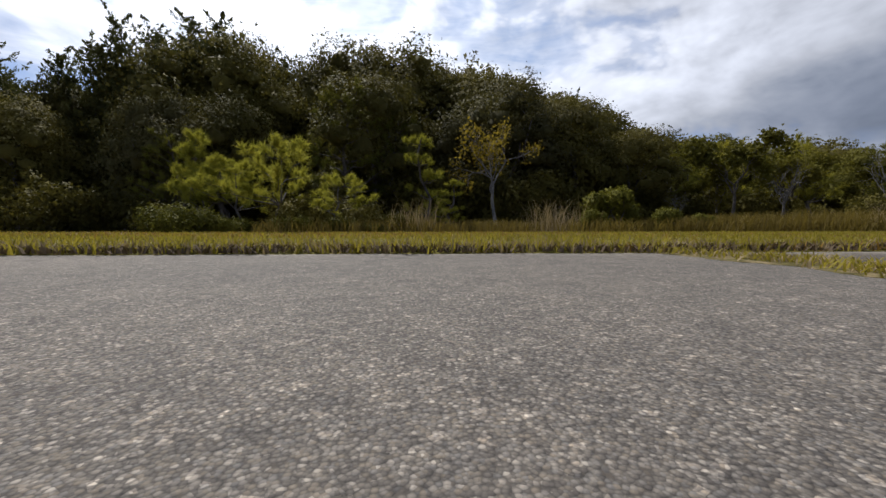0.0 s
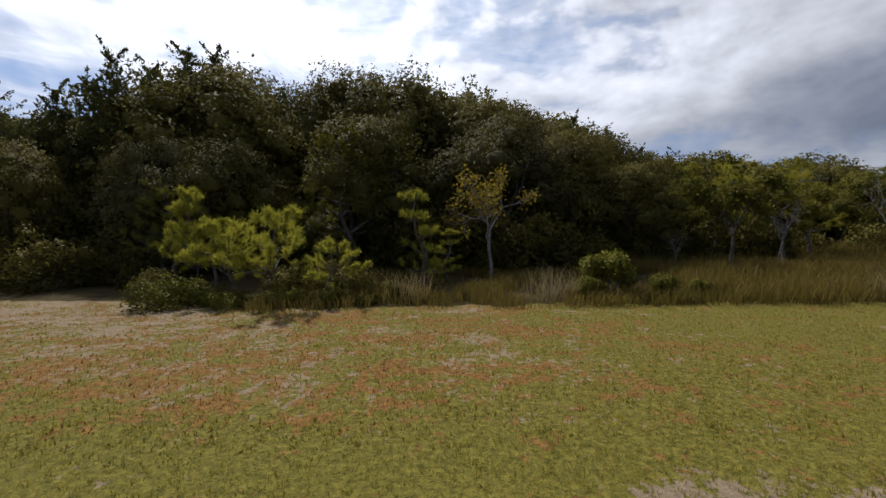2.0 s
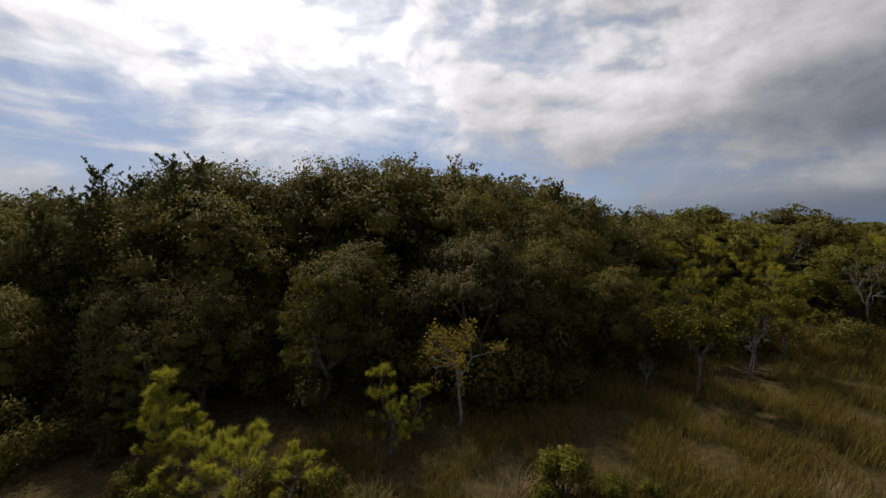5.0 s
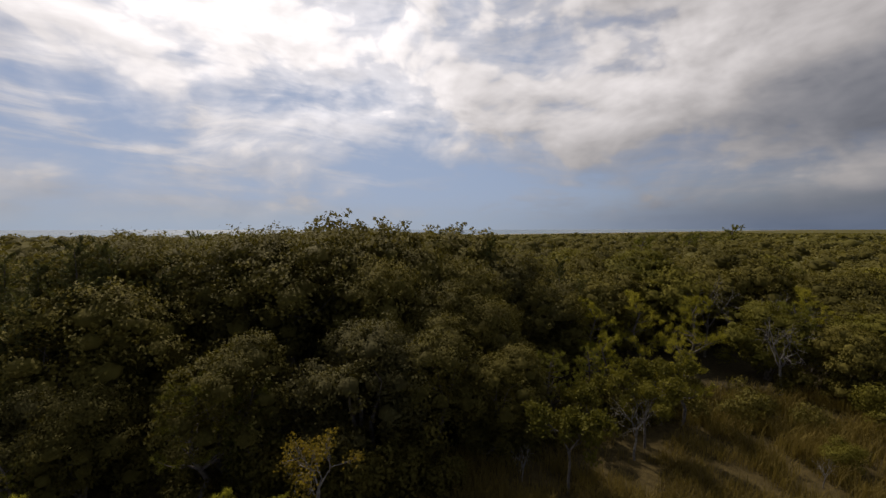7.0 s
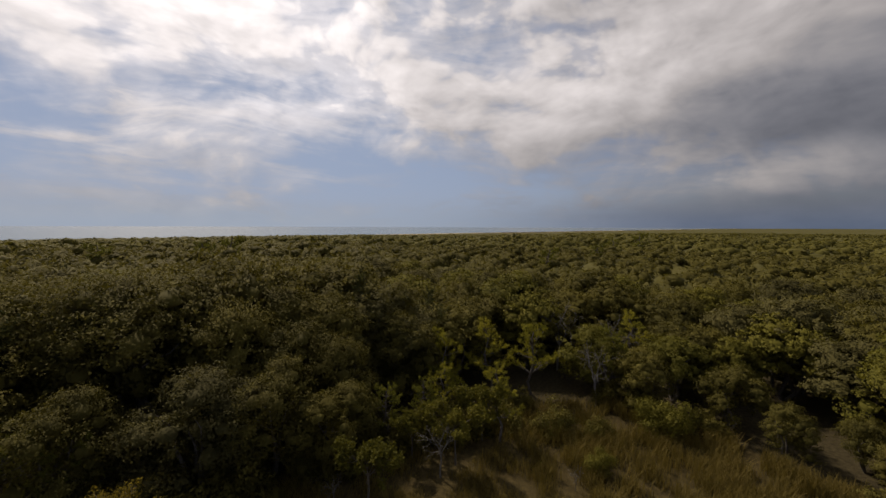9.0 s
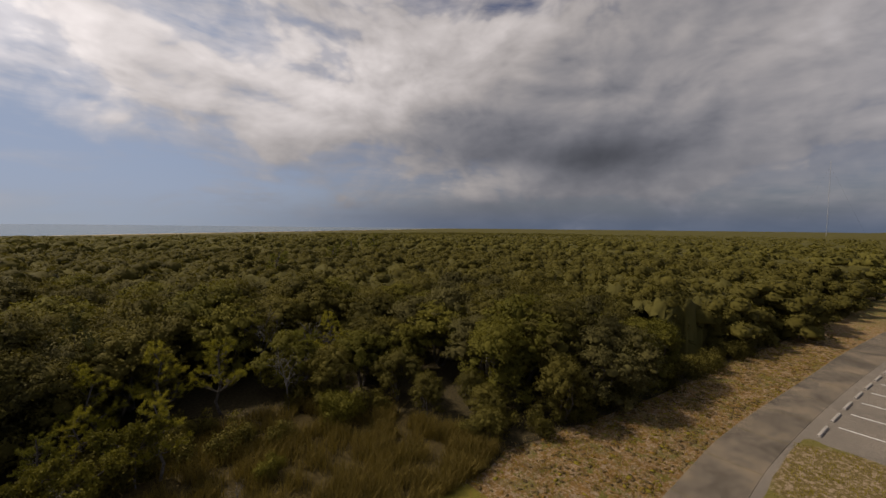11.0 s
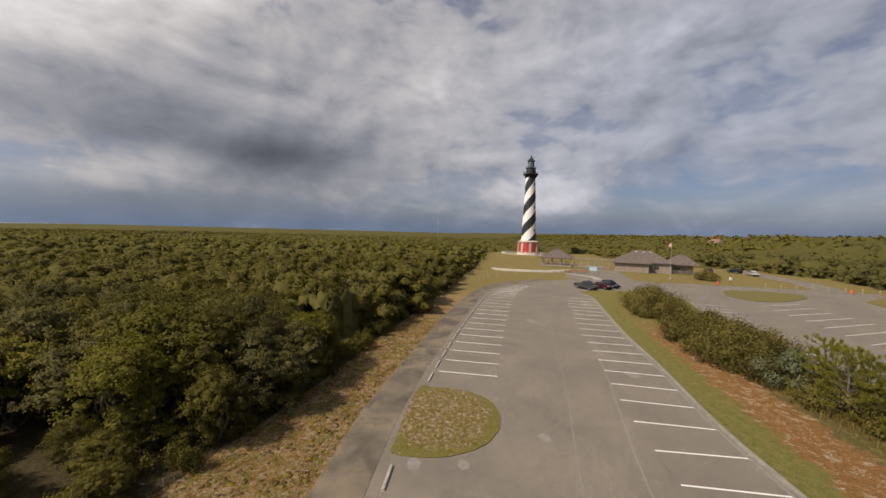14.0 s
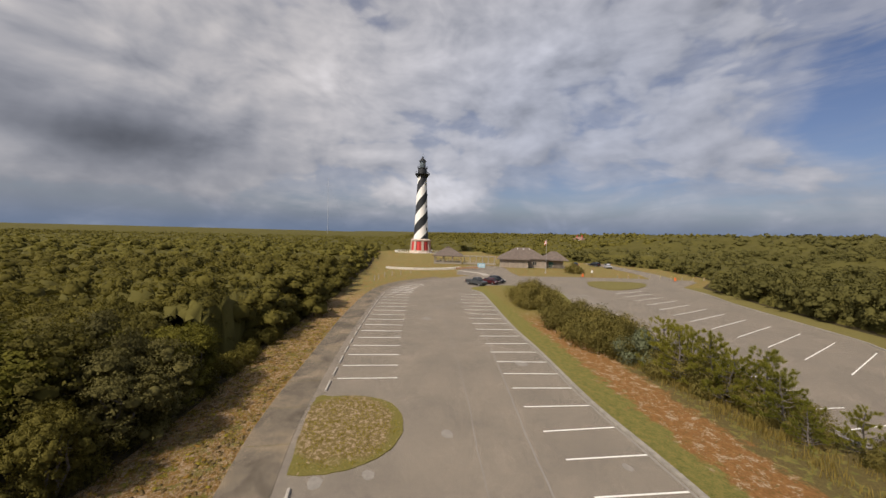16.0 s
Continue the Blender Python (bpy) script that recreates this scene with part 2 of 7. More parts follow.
def ground_color(n, pos):
    sx = n.add("ShaderNodeSeparateXYZ")
    n.link(pos, sx.inputs[0])
    x, y = sx.outputs[0], sx.outputs[1]
    flat = n.vmath("MULTIPLY", pos, (1, 1, 0))
    fine = n.noise(flat, 9, 6, 0.65)
    patch = n.noise(flat, 0.55, 5, 0.6, 0.4)
    grain = n.noise(flat, 60, 3, 0.6)
    blot = n.noise(flat, 1.7, 5, 0.62, 0.6)
    green = n.ramp(n.math("ADD", n.math("MULTIPLY", fine, 0.6), n.math("MULTIPLY", grain, 0.4)),
                   [(0.3, (0.085, 0.088, 0.025)), (0.5, (0.165, 0.150, 0.048)), (0.7, (0.26, 0.225, 0.085))])
    sand = n.ramp(n.math("ADD", n.math("MULTIPLY", fine, 0.5), n.math("MULTIPLY", grain, 0.5)),
                  [(0.3, (0.30, 0.235, 0.15)), (0.7, (0.55, 0.45, 0.33))])
    rust = n.ramp(fine, [(0.3, (0.17, 0.075, 0.022)), (0.7, (0.34, 0.19, 0.06))])
    col = n.mix(n.step(n.math("ADD", blot, n.math("MULTIPLY", patch, 0.4)), 0.70, 0.80), green, rust)
    bare = n.math("ADD", n.math("MULTIPLY", blot, 0.7), n.math("MULTIPLY", fine, 0.45))
    # the verge along the walk east of the start is mostly bare, rusty sand
    east = n.math("MULTIPLY", n.step(x, 16, 26), n.math("SUBTRACT", 1.0, n.step(x, 80, 100)))
    north = n.math("SUBTRACT", 1.0, n.step(y, 30, 40))
    verge = n.math("MULTIPLY", n.math("MULTIPLY", east, n.step(n.math("ADD", y, n.math("MULTIPLY", x, 0.12)), 0.5, 2.0)), north)
    mottle = n.math("ADD", n.math("MULTIPLY", n.noise(flat, 2.6, 6, 0.68, 0.3), 0.55), n.math("MULTIPLY", n.noise(flat, 7.0, 5, 0.65), 0.45))
    gold = n.ramp(fine, [(0.3, (0.16, 0.092, 0.027)), (0.7, (0.31, 0.182, 0.060))])
    pale = n.ramp(fine, [(0.3, (0.25, 0.175, 0.105)), (0.7, (0.43, 0.33, 0.22))])
    weed = n.ramp(fine, [(0.3, (0.10, 0.098, 0.02)), (0.7, (0.21, 0.18, 0.045))])
    rusty = n.mix(n.step(mottle, 0.47, 0.56), gold, pale)
    rusty = n.mix(n.step(n.math("ADD", n.math("MULTIPLY", n.noise(flat, 0.8, 4, 0.6), 0.5), n.math("MULTIPLY", n.noise(flat, 4.4, 5, 0.65), 0.5)), 0.53, 0.58), rusty, weed)
    col = n.mix(n.math("MULTIPLY", verge, n.step(n.math("ADD", patch, n.math("MULTIPLY", fine, 0.3)), 0.42, 0.62)), col, rusty)
    # western corner by the pines is worn to sand
    west = n.math("MULTIPLY", n.math("SUBTRACT", 1.0, n.step(x, -4.5, -1.0)), n.step(y, 3.2, 4.6))
    col = n.mix(n.math("MULTIPLY", west, n.step(n.math("ADD", bare, 0.0), 0.50, 0.60)), col, sand)
    col = n.mix(n.step(bare, 0.66, 0.74), col, sand)
    return col, n.math("ADD", fine, grain)


GROUND = material("lawn_and_sand", ground_color, 0.95, bump=0.05, spec=0.2)
FLOOR = material("forest_floor", lambda n, p: (n.ramp(n.noise(p, 5, 6, 0.65), [(0.3, (0.028, 0.024, 0.013)), (0.7, (0.085, 0.068, 0.034))]), n.noise(p, 14, 5)), 1.0, bump=0.05, spec=0.1)


def asphalt_color(base):
    def build(n, pos):
        flat = n.vmath("MULTIPLY", pos, (1, 1, 0))

        def stones(scale, stops):
            v = n.add("ShaderNodeTexVoronoi")
            n.link(n.vmath("ADD", flat, (0.3 * scale, 0, 0)), v.inputs["Vector"])
            v.inputs["Scale"].default_value = scale
            per = n.add("ShaderNodeSeparateColor")
            n.link(v.outputs["Color"], per.inputs[0])
            return v.outputs["Distance"], n.ramp(per.outputs[0], stops)
        d1, tone = stones(430, [(0.0, (0.60, 0.58, 0.57)), (0.35, (0.90, 0.87, 0.83)), (0.55, (1.06, 0.98, 0.86)), (0.70, (0.95, 0.96, 0.98)), (0.90, (1.35, 1.30, 1.22)), (1.0, (2.0, 1.95, 1.85))])
        d2, big = stones(190, [(0.0, (0.85, 0.85, 0.86)), (0.90, (1.08, 1.08, 1.07)), (0.96, (1.5, 1.48, 1.44)), (1.0, (1.9, 1.86, 1.8))])
        gap = n.ramp(d1, [(0.0, (1.15, 1.13, 1.1)), (0.45, (1.0, 1.0, 1.0)), (0.75, (0.55, 0.55, 0.56))])
        wear = n.ramp(n.math("ADD", n.math("MULTIPLY", n.noise(flat, 0.22, 5, 0.6, 0.5), 0.6), n.math("MULTIPLY", n.noise(flat, 2.2, 5), 0.4)),
                      [(0.32, (0.78, 0.78, 0.79)), (0.5, (1.0, 0.99, 0.97)), (0.68, (1.22, 1.19, 1.15))])
        c = base
        coarse = n.ramp(n.noise(flat, 16, 4, 0.75), [(0.3, (0.76, 0.76, 0.77)), (0.7, (1.24, 1.22, 1.19))])
        for layer in (tone, big, gap, wear, coarse):
            c = n.mix(1.0, c, layer, "MULTIPLY")
        return c, n.math("SUBTRACT", 1.0, d1)
    return build


ASPHALT = material("asphalt", asphalt_color((0.218, 0.202, 0.180)), 0.85, bump=0.0006, spec=0.22)


def walk_color(n, pos):
    flat = n.vmath("MULTIPLY", pos, (1, 1, 0))
    stain = n.noise(flat, 0.35, 4, 0.6, 0.5)
    c = asphalt_color((0.168, 0.150, 0.125))(n, pos)[0]
    return n.mix(1.0, c, n.ramp(stain, [(0.36, (0.58, 0.57, 0.55)), (0.5, (0.98, 0.97, 0.95)), (0.64, (1.38, 1.30, 1.16))]), "MULTIPLY"), n.noise(flat, 40, 4)


def sanded(build):
    """Asphalt with sand washed over it along the lawn's edge."""
    def made(n, pos):
        col, height = build(n, pos)
        sx = n.add("ShaderNodeSeparateXYZ")
        n.link(pos, sx.inputs[0])
        flat = n.vmath("MULTIPLY", pos, (1, 1, 0))
        off = n.math("SUBTRACT", sx.outputs[1], n.math("ADD", 1.25, n.math("MULTIPLY", sx.outputs[0], 0.035)))
        off = n.math("ADD", off, n.math("MULTIPLY", n.math("SUBTRACT", n.noise(flat, 3.0, 6, 0.7), 0.5), 0.40))
        speck = n.math("MULTIPLY", n.math("SUBTRACT", n.noise(flat, 90, 3, 0.7), 0.5), 0.25)
        near = n.math("MULTIPLY", n.step(n.math("ADD", off, speck), -0.16, 0.01), n.math("SUBTRACT", 1.0, n.step(sx.outputs[0], 6, 10)))
        return n.mix(n.math("MULTIPLY", near, 0.8), col, n.ramp(n.noise(flat, 60, 4, 0.7), [(0.35, (0.20, 0.175, 0.145)), (0.65, (0.42, 0.365, 0.295))])), height
    return made


PATH_ASPHALT = material("path_asphalt", sanded(asphalt_color((0.182, 0.171, 0.157))), 0.85, bump=0.0006, spec=0.22)
WALK = material("worn_path_asphalt", sanded(walk_color), 0.85, bump=0.004)
LINE = material("worn_white_paint", lambda n, p: (n.ramp(n.noise(p, 6, 6, 0.7), [(0.28, (0.3, 0.3, 0.29)), (0.42, (0.74, 0.74, 0.71))]), n.noise(p, 80, 2)), 0.7, bump=0.002)
CONCRETE = material("concrete", lambda n, p: (n.ramp(n.noise(p, 3, 6, 0.65), [(0.3, (0.27, 0.25, 0.22)), (0.7, (0.45, 0.42, 0.38))]), n.noise(p, 50, 3)), 0.9, bump=0.004)
KERBSTONE = material("kerb_concrete", lambda n, p: (n.ramp(n.noise(p, 2.5, 6, 0.7), [(0.3, (0.17, 0.16, 0.14)), (0.7, (0.32, 0.295, 0.26))]), n.noise(p, 50, 3)), 0.9, bump=0.004)
SANDY = material("bare_sand", lambda n, p: (n.ramp(n.noise(p, 2, 6, 0.65), [(0.3, (0.42, 0.36, 0.27)), (0.7, (0.66, 0.60, 0.50))]), n.noise(p, 20, 3)), 0.95, bump=0.02)
WATER = material("sea_water", lambda n, p: (n.ramp(n.noise(p, 0.02, 4), [(0.3, (0.06, 0.10, 0.12)), (0.7, (0.09, 0.135, 0.15))]), n.noise(n.vmath("MULTIPLY", p, (1, 1, 1)), 0.35, 5)), 0.25, bump=0.25, spec=0.5)
WHITE = plain("white_paint", (0.80, 0.79, 0.76), 0.5, vary=0.05, scale=0.5)
BLACK = plain("black_paint", (0.022, 0.024, 0.027), 0.5, vary=0.2, scale=0.5)
IRON = plain("black_iron", (0.03, 0.032, 0.036), 0.45, 0.3)
GLASS = plain("lantern_glass", (0.16, 0.20, 0.22), 0.08, vary=0.05)


def brick_color(n, pos):
    f = n.noise(pos, 1.2, 5)
    return n.ramp(f, [(0.3, (0.42, 0.035, 0.035)), (0.7, (0.60, 0.07, 0.06))]), n.noise(pos, 8, 3)


BRICK = material("red_painted_brick", brick_color, 0.75, bump=0.01)
GRANITE = plain("pink_grey_granite", (0.50, 0.41, 0.35), 0.8, vary=0.2, scale=1.5)
SHINGLE = plain("weathered_roof_shingles", (0.125, 0.100, 0.085), 0.9, vary=0.25, scale=1.2)
SIDING = plain("weathered_grey_cedar_siding", (0.27, 0.225, 0.18), 0.85, vary=0.18, scale=1.0)
TIMBER = plain("weathered_grey_timber", (0.30, 0.265, 0.215), 0.85, vary=0.15, scale=2.0)
DARKGLASS = plain("dark_window_glass", (0.02, 0.024, 0.028), 0.1)


# ---------- mesh helpers ----------
def mesh_object(name, verts, faces, mat, parent=None, smooth=False, normals=None):
    """An object from arrays; faces all with the same number of corners, or a list."""
    me = bpy.data.meshes.new(name)
    v = np.asarray(verts, np.float32).reshape(-1, 3)
    if isinstance(faces, np.ndarray):
        k = faces.shape[1]
        me.vertices.add(len(v))
        me.vertices.foreach_set("co", v.ravel())
        me.loops.add(faces.size)
        me.loops.foreach_set("vertex_index", faces.astype(np.int32).ravel())
        me.polygons.add(len(faces))
        me.polygons.foreach_set("loop_start", np.arange(0, faces.size, k, dtype=np.int32))
        me.update(calc_edges=True)
    else:
        me.from_pydata([tuple(map(float, p)) for p in v], [], faces)
    if smooth:
        me.polygons.foreach_set("use_smooth", np.ones(len(me.polygons), bool))
    if normals is not None:
        me.polygons.foreach_set("use_smooth", np.ones(len(me.polygons), bool))
        me.normals_split_custom_set_from_vertices(np.asarray(normals, np.float32))
    me.materials.append(mat)
    ob = new(name, me)
    if parent:
        ob.parent = parent
    return ob


def part(name, bm, mat, parent, label=""):
    me = bpy.data.meshes.new(name)
    bm.to_mesh(me)
    bm.free()
    me.materials.append(mat)
    ob = new(name, me)
    ob.parent = parent
    if label:
        ob["label"] = label
    return ob


def thing(name, x=0.0, y=0.0, z=0.0, rz=0.0, label="", category="", group="", kind=""):
    e = new(name)
    e.matrix_basis = pose(x, y, z, 0, 0, rz)
    return tagged(e, label, category, group, kind)


def box(sx, sy, sz, x=0, y=0, z=0, rz=0.0, bevel=0.0, bm=None):
    """A box of that size, whose base's middle stands at x, y, z."""
    own = bm or bmesh.new()
    made = bmesh.ops.create_cube(own, size=1, matrix=pose(x, y, z + sz / 2, 0, 0, rz) @ Matrix.Diagonal((sx, sy, sz, 1)))
    if bevel:
        edges = list({e for v in made["verts"] for e in v.link_edges})
        bmesh.ops.bevel(own, geom=edges, offset=bevel, segments=2, affect="EDGES")
    return own


def tube(r0, r1, h, x=0, y=0, z=0, n=12, bm=None, m=None):
    own = bm or bmesh.new()
    at = (m or Matrix()) @ pose(x, y, z + h / 2)
    bmesh.ops.create_cone(own, cap_ends=True, segments=n, radius1=r0, radius2=r1, depth=h, matrix=at)
    return own


def beam(a, b, w, h=None, bm=None):
    """A squared bar from a to b."""
    own = bm or bmesh.new()
    a, b = Vector(a), Vector(b)
    d = b - a
    m = Matrix.Translation((a + b) / 2) @ d.to_track_quat("Z", "X").to_matrix().to_4x4() @ Matrix.Diagonal((w, h or w, d.length, 1))
    bmesh.ops.create_cube(own, size=1, matrix=m)
    return own


def strip(left, right, z0, z1):
    """A slab between two lines of plan points, from z0 up to z1."""
    bm = bmesh.new()
    rings = []
    for (ax, ay), (bx, by) in zip(left, right):
        rings.append([bm.verts.new(p) for p in ((ax, ay, z1), (bx, by, z1), (bx, by, z0), (ax, ay, z0))])
    for r, s in zip(rings, rings[1:]):
        for i in range(4):
            bm.faces.new((r[i], r[(i + 1) % 4], s[(i + 1) % 4], s[i]))
    bm.faces.new(rings[0])
    bm.faces.new(rings[-1][::-1])
    bmesh.ops.recalc_face_normals(bm, faces=bm.faces)
    return bm


def slab(points, z0, z1):
    """A flat plate with the given outline."""
    bm = bmesh.new()
    f = bm.faces.new([bm.verts.new((x, y, z1)) for x, y in points])
    ext = bmesh.ops.extrude_face_region(bm, geom=[f])
    bmesh.ops.translate(bm, vec=(0, 0, z0 - z1), verts=[g for g in ext["geom"] if isinstance(g, bmesh.types.BMVert)])
    bmesh.ops.recalc_face_normals(bm, faces=bm.faces)
    return bm


def smooth_line(points, n):
    """A smooth line of n points through the given plan points, as a function of x."""
    xs = np.array([p[0] for p in points], float)
    ys = np.array([p[1] for p in points], float)
    t = np.linspace(0, len(points) - 1, n)
    out = []
    for u in t:
        i = min(int(u), len(points) - 2)
        f = u - i
        p = [(xs[max(0, min(len(xs) - 1, k))], ys[max(0, min(len(ys) - 1, k))]) for k in (i - 1, i, i + 1, i + 2)]
        w = (-0.5 * f + f * f - 0.5 * f ** 3, 1 - 2.5 * f * f + 1.5 * f ** 3, 0.5 * f + 2 * f * f - 1.5 * f ** 3, -0.5 * f * f + 0.5 * f ** 3)
        out.append((sum(a * b[0] for a, b in zip(w, p)), sum(a * b[1] for a, b in zip(w, p))))
    return out


def structure(name, bm, mat, label, category):
    me = bpy.data.meshes.new(name)
    bm.to_mesh(me)
    bm.free()
    me.materials.append(mat)
    return tagged(new(name, me), label, category, kind="structure")

# ---------- plan of the place ----------
WALK_LEFT = [(-60, 2.6), (-20, 1.7), (-4, 1.16), (0, 1.25), (4, 1.45), (14, 1.1), (33.3, 0.17), (41.5, -0.44), (55.9, -2.73), (68.7, -4.81), (86.6, -8.5), (98, -12.0), (106, -16.5), (112, -22.5), (117, -29)]
WALK_RIGHT = [(-60, 0.1), (-20, -0.7), (-4, -1.2), (0, -1.2), (4, -1.05), (14, -1.4), (33.1, -2.27), (41.2, -2.94), (54.7, -4.96), (70.1, -7.8), (85.8, -11.1), (96.6, -14.3), (104, -18.6), (109.5, -24.2), (114, -30.5)]
KERB = [(-60, -11.0), (0, -17.5), (28.6, -21.5), (38.7, -22.6), (50.5, -24.8), (61.0, -26.5), (73.8, -29.2), (84.6, -31.5), (89, -32.2), (93.5, -31.4)]
LOT2_NEAR = [(-60, -36.0), (0, -35.4), (29.7, -35.3), (36, -35.8), (48, -37.2), (60, -39.4), (66, -41.2), (76, -45.5), (86, -49.5), (92, -50.5), (97.5, -46)]
LOT2_FAR = [(-60, -22 - 15), (0, -49.0), (20, -55.5), (42.2, -63.8), (47.9, -67.2), (57.6, -71.1), (71.9, -77), (82, -82.5), (92, -86.1)]


def line_y(points, x):
    return float(np.interp(x, [p[0] for p in points], [p[1] for p in points]))


def smooth01(v):
    v = np.clip(v, 0, 1)
    return v * v * (3 - 2 * v)


def ground_z(x, y):
    """Flat ground, falling a little to the lighthouse and rising to low wooded dunes in the south-east."""
    x, y = np.asarray(x, float), np.asarray(y, float)
    z = -0.95 * smooth01((x - 150) / 90)
    inland = np.interp(x, [q[0] for q in SOUTH], [q[1] for q in SOUTH]) - y
    near = 10.5 * smooth01((inland - 8) / 110) * smooth01((x - 10) / 40) * (1 - smooth01((x - 285) / 60))
    east = 9.5 * smooth01((-y - 60) / 160) * smooth01((x - 285) / 60)
    return z + near + east


EDGE = [(-80, 11.5), (-20, 10.8), (-10, 10.4), (-6, 11.2), (1, 11.6), (4, 12.9), (8, 15.4), (13, 17.2), (18, 18.6), (22, 19.0), (25.5, 17.5), (27.6, 14.0), (28.6, 9.8), (30.0, 7.3), (32, 6.7), (35, 6.2), (42, 4.6), (50.7, 3.2), (60.7, 1.6), (74.6, -0.9), (90, -3.4), (106, -5.6), (149, -13.6), (200, -19), (240, -23.5), (262, -25), (285, -30)]
SOUTH = [(-80, -42), (0, -56), (20, -62), (42, -69.5), (58, -76), (72, -81.5), (92, -92), (106, -112), (130, -122), (165, -122), (180, -104), (215, -92), (285, -100)]


def wooded(x, y):
    if math.hypot(x - 264.5, y + 171.8) < 11:
        return False
    if x > 285 + 6 * math.sin(y * 0.07):
        return True
    return y > line_y(EDGE, x) or y < line_y(SOUTH, x)


def shore_y(x):
    """The beach line: sea north-west of it."""
    return 500 + (x + 35) * 0.86


# ---------- ground, sea ----------
def build_ground():
    ring = [0, 3, 6, 10, 15, 20, 26, 34, 44, 56, 70, 85, 100, 120, 140, 165, 190, 220, 260, 300, 350, 420, 500, 620, 800, 1050, 1400, 1900, 2600, 3500, 4600]
    n = 96
    v, f = [], []
    for r in ring:
        for k in range(n):
            a = 2 * math.pi * k / n
            x, y = 15 + r * math.sin(a), -5 + r * math.cos(a)
            v.append((x, y, float(ground_z(x, y)) - 0.03))
    for i in range(len(ring) - 1):
        for k in range(n):
            a, b = i * n + k, i * n + (k + 1) % n
            f.append((a, a + n, b + n, b))
    ob = mesh_object("ground", v, f, GROUND, smooth=True)
    tagged(ob, "patchy lawn of yellow-green grass, rusty weeds and bare sand", "ground", kind="structure")


build_ground()


def wood_floor():
    """Dark litter under the trees, along the wood's edge."""
    xs = np.linspace(-80, 285, 180)
    for name, front, back in (("forest_floor", [(x, line_y(EDGE, x) - 0.25 + 0.5 * noise.noise((x * 0.4, 3, 0))) for x in xs], [(x, 330.0) for x in xs]),
                              ("forest_floor_south", [(x, line_y(SOUTH, x)) for x in xs], [(x, -330.0) for x in xs])):
        v, f = [], []
        m = 24
        for (ax, ay), (bx, by) in zip(front, back):
            for k in range(m):
                t = (k / (m - 1)) ** 2
                x, y = ax + (bx - ax) * t, ay + (by - ay) * t
                v.append((x, y, float(ground_z(x, y)) + 0.005))
        for i in range(len(xs) - 1):
            for k in range(m - 1):
                a = i * m + k
                f.append((a, a + 1, a + m + 1, a + m))
        tagged(mesh_object(name, v, f, FLOOR), "dark leaf litter under the dense wood", "ground", kind="structure")


wood_floor()
sea = [(x, shore_y(x) + 6 * math.sin(x * 0.013)) for x in np.linspace(-2600, 3400, 90)]
structure("sea", strip([(x - 3000, y + 3400) for x, y in sea], sea, 0.02, 0.08), WATER, "grey-blue sea under a clouded sky", "sea")
structure("beach", strip([(x, y) for x, y in sea], [(x + 5, y - 7 - 4 * math.sin(x * 0.02)) for x, y in sea], 0.02, 0.12), SANDY, "pale sand beach along the sea", "beach")

# ---------- asphalt ----------
n_pts = 90
wl, wr = smooth_line(WALK_LEFT, n_pts), smooth_line(WALK_RIGHT, n_pts)
kerb = smooth_line(KERB, 60)
near2 = smooth_line(LOT2_NEAR, 60)
far2 = smooth_line(LOT2_FAR, 50)
JOINT = 0.78
west_l = [p for p in wl if p[0] < JOINT - 0.1] + [(JOINT - 0.10, 1.30)]
west_r = [p for p in wr if p[0] < JOINT - 0.1] + [(JOINT + 0.05, -1.17)]


def resample(line, n):
    d = np.r_[0, np.cumsum([math.dist(a, b) for a, b in zip(line, line[1:])])]
    s = np.linspace(0, d[-1], n)
    return list(zip(np.interp(s, d, [p[0] for p in line]), np.interp(s, d, [p[1] for p in line])))


structure("path_west", strip(resample(west_l, 40), resample(west_r, 40), -0.1, 0.008), PATH_ASPHALT, "worn grey asphalt path with a gritty stone surface", "path")
east_l = [(JOINT + 0.08, 1.33)] + [p for p in wl if p[0] > JOINT + 0.2]
east_r = [(JOINT + 0.22, -1.15)] + [p for p in wr if p[0] > JOINT + 0.3]
structure("path_east", strip(resample(east_l, 90), resample(east_r, 90), -0.1, 0.0080), WALK, "stained asphalt path beside the car park", "path")
JOINT_SOIL = material("joint_soil", lambda n, q: (n.ramp(n.math("ADD", n.math("MULTIPLY", n.noise(q, 16, 5, 0.65), 0.6), n.math("MULTIPLY", n.noise(q, 70, 3), 0.4)), [(0.36, (0.055, 0.05, 0.018)), (0.5, (0.14, 0.12, 0.04)), (0.64, (0.33, 0.25, 0.15))]), n.noise(q, 60, 3)), 1.0, bump=0.01, spec=0.1)
seam = np.linspace(1.42, -1.25, 130)


def seam_side(y, off, seed):
    return (JOINT - 0.01 + (1.3 - y) * 0.058 + off + 0.05 * noise.noise((y * 6, seed, 0)) + 0.035 * noise.noise((y * 21, seed, 4)), y)


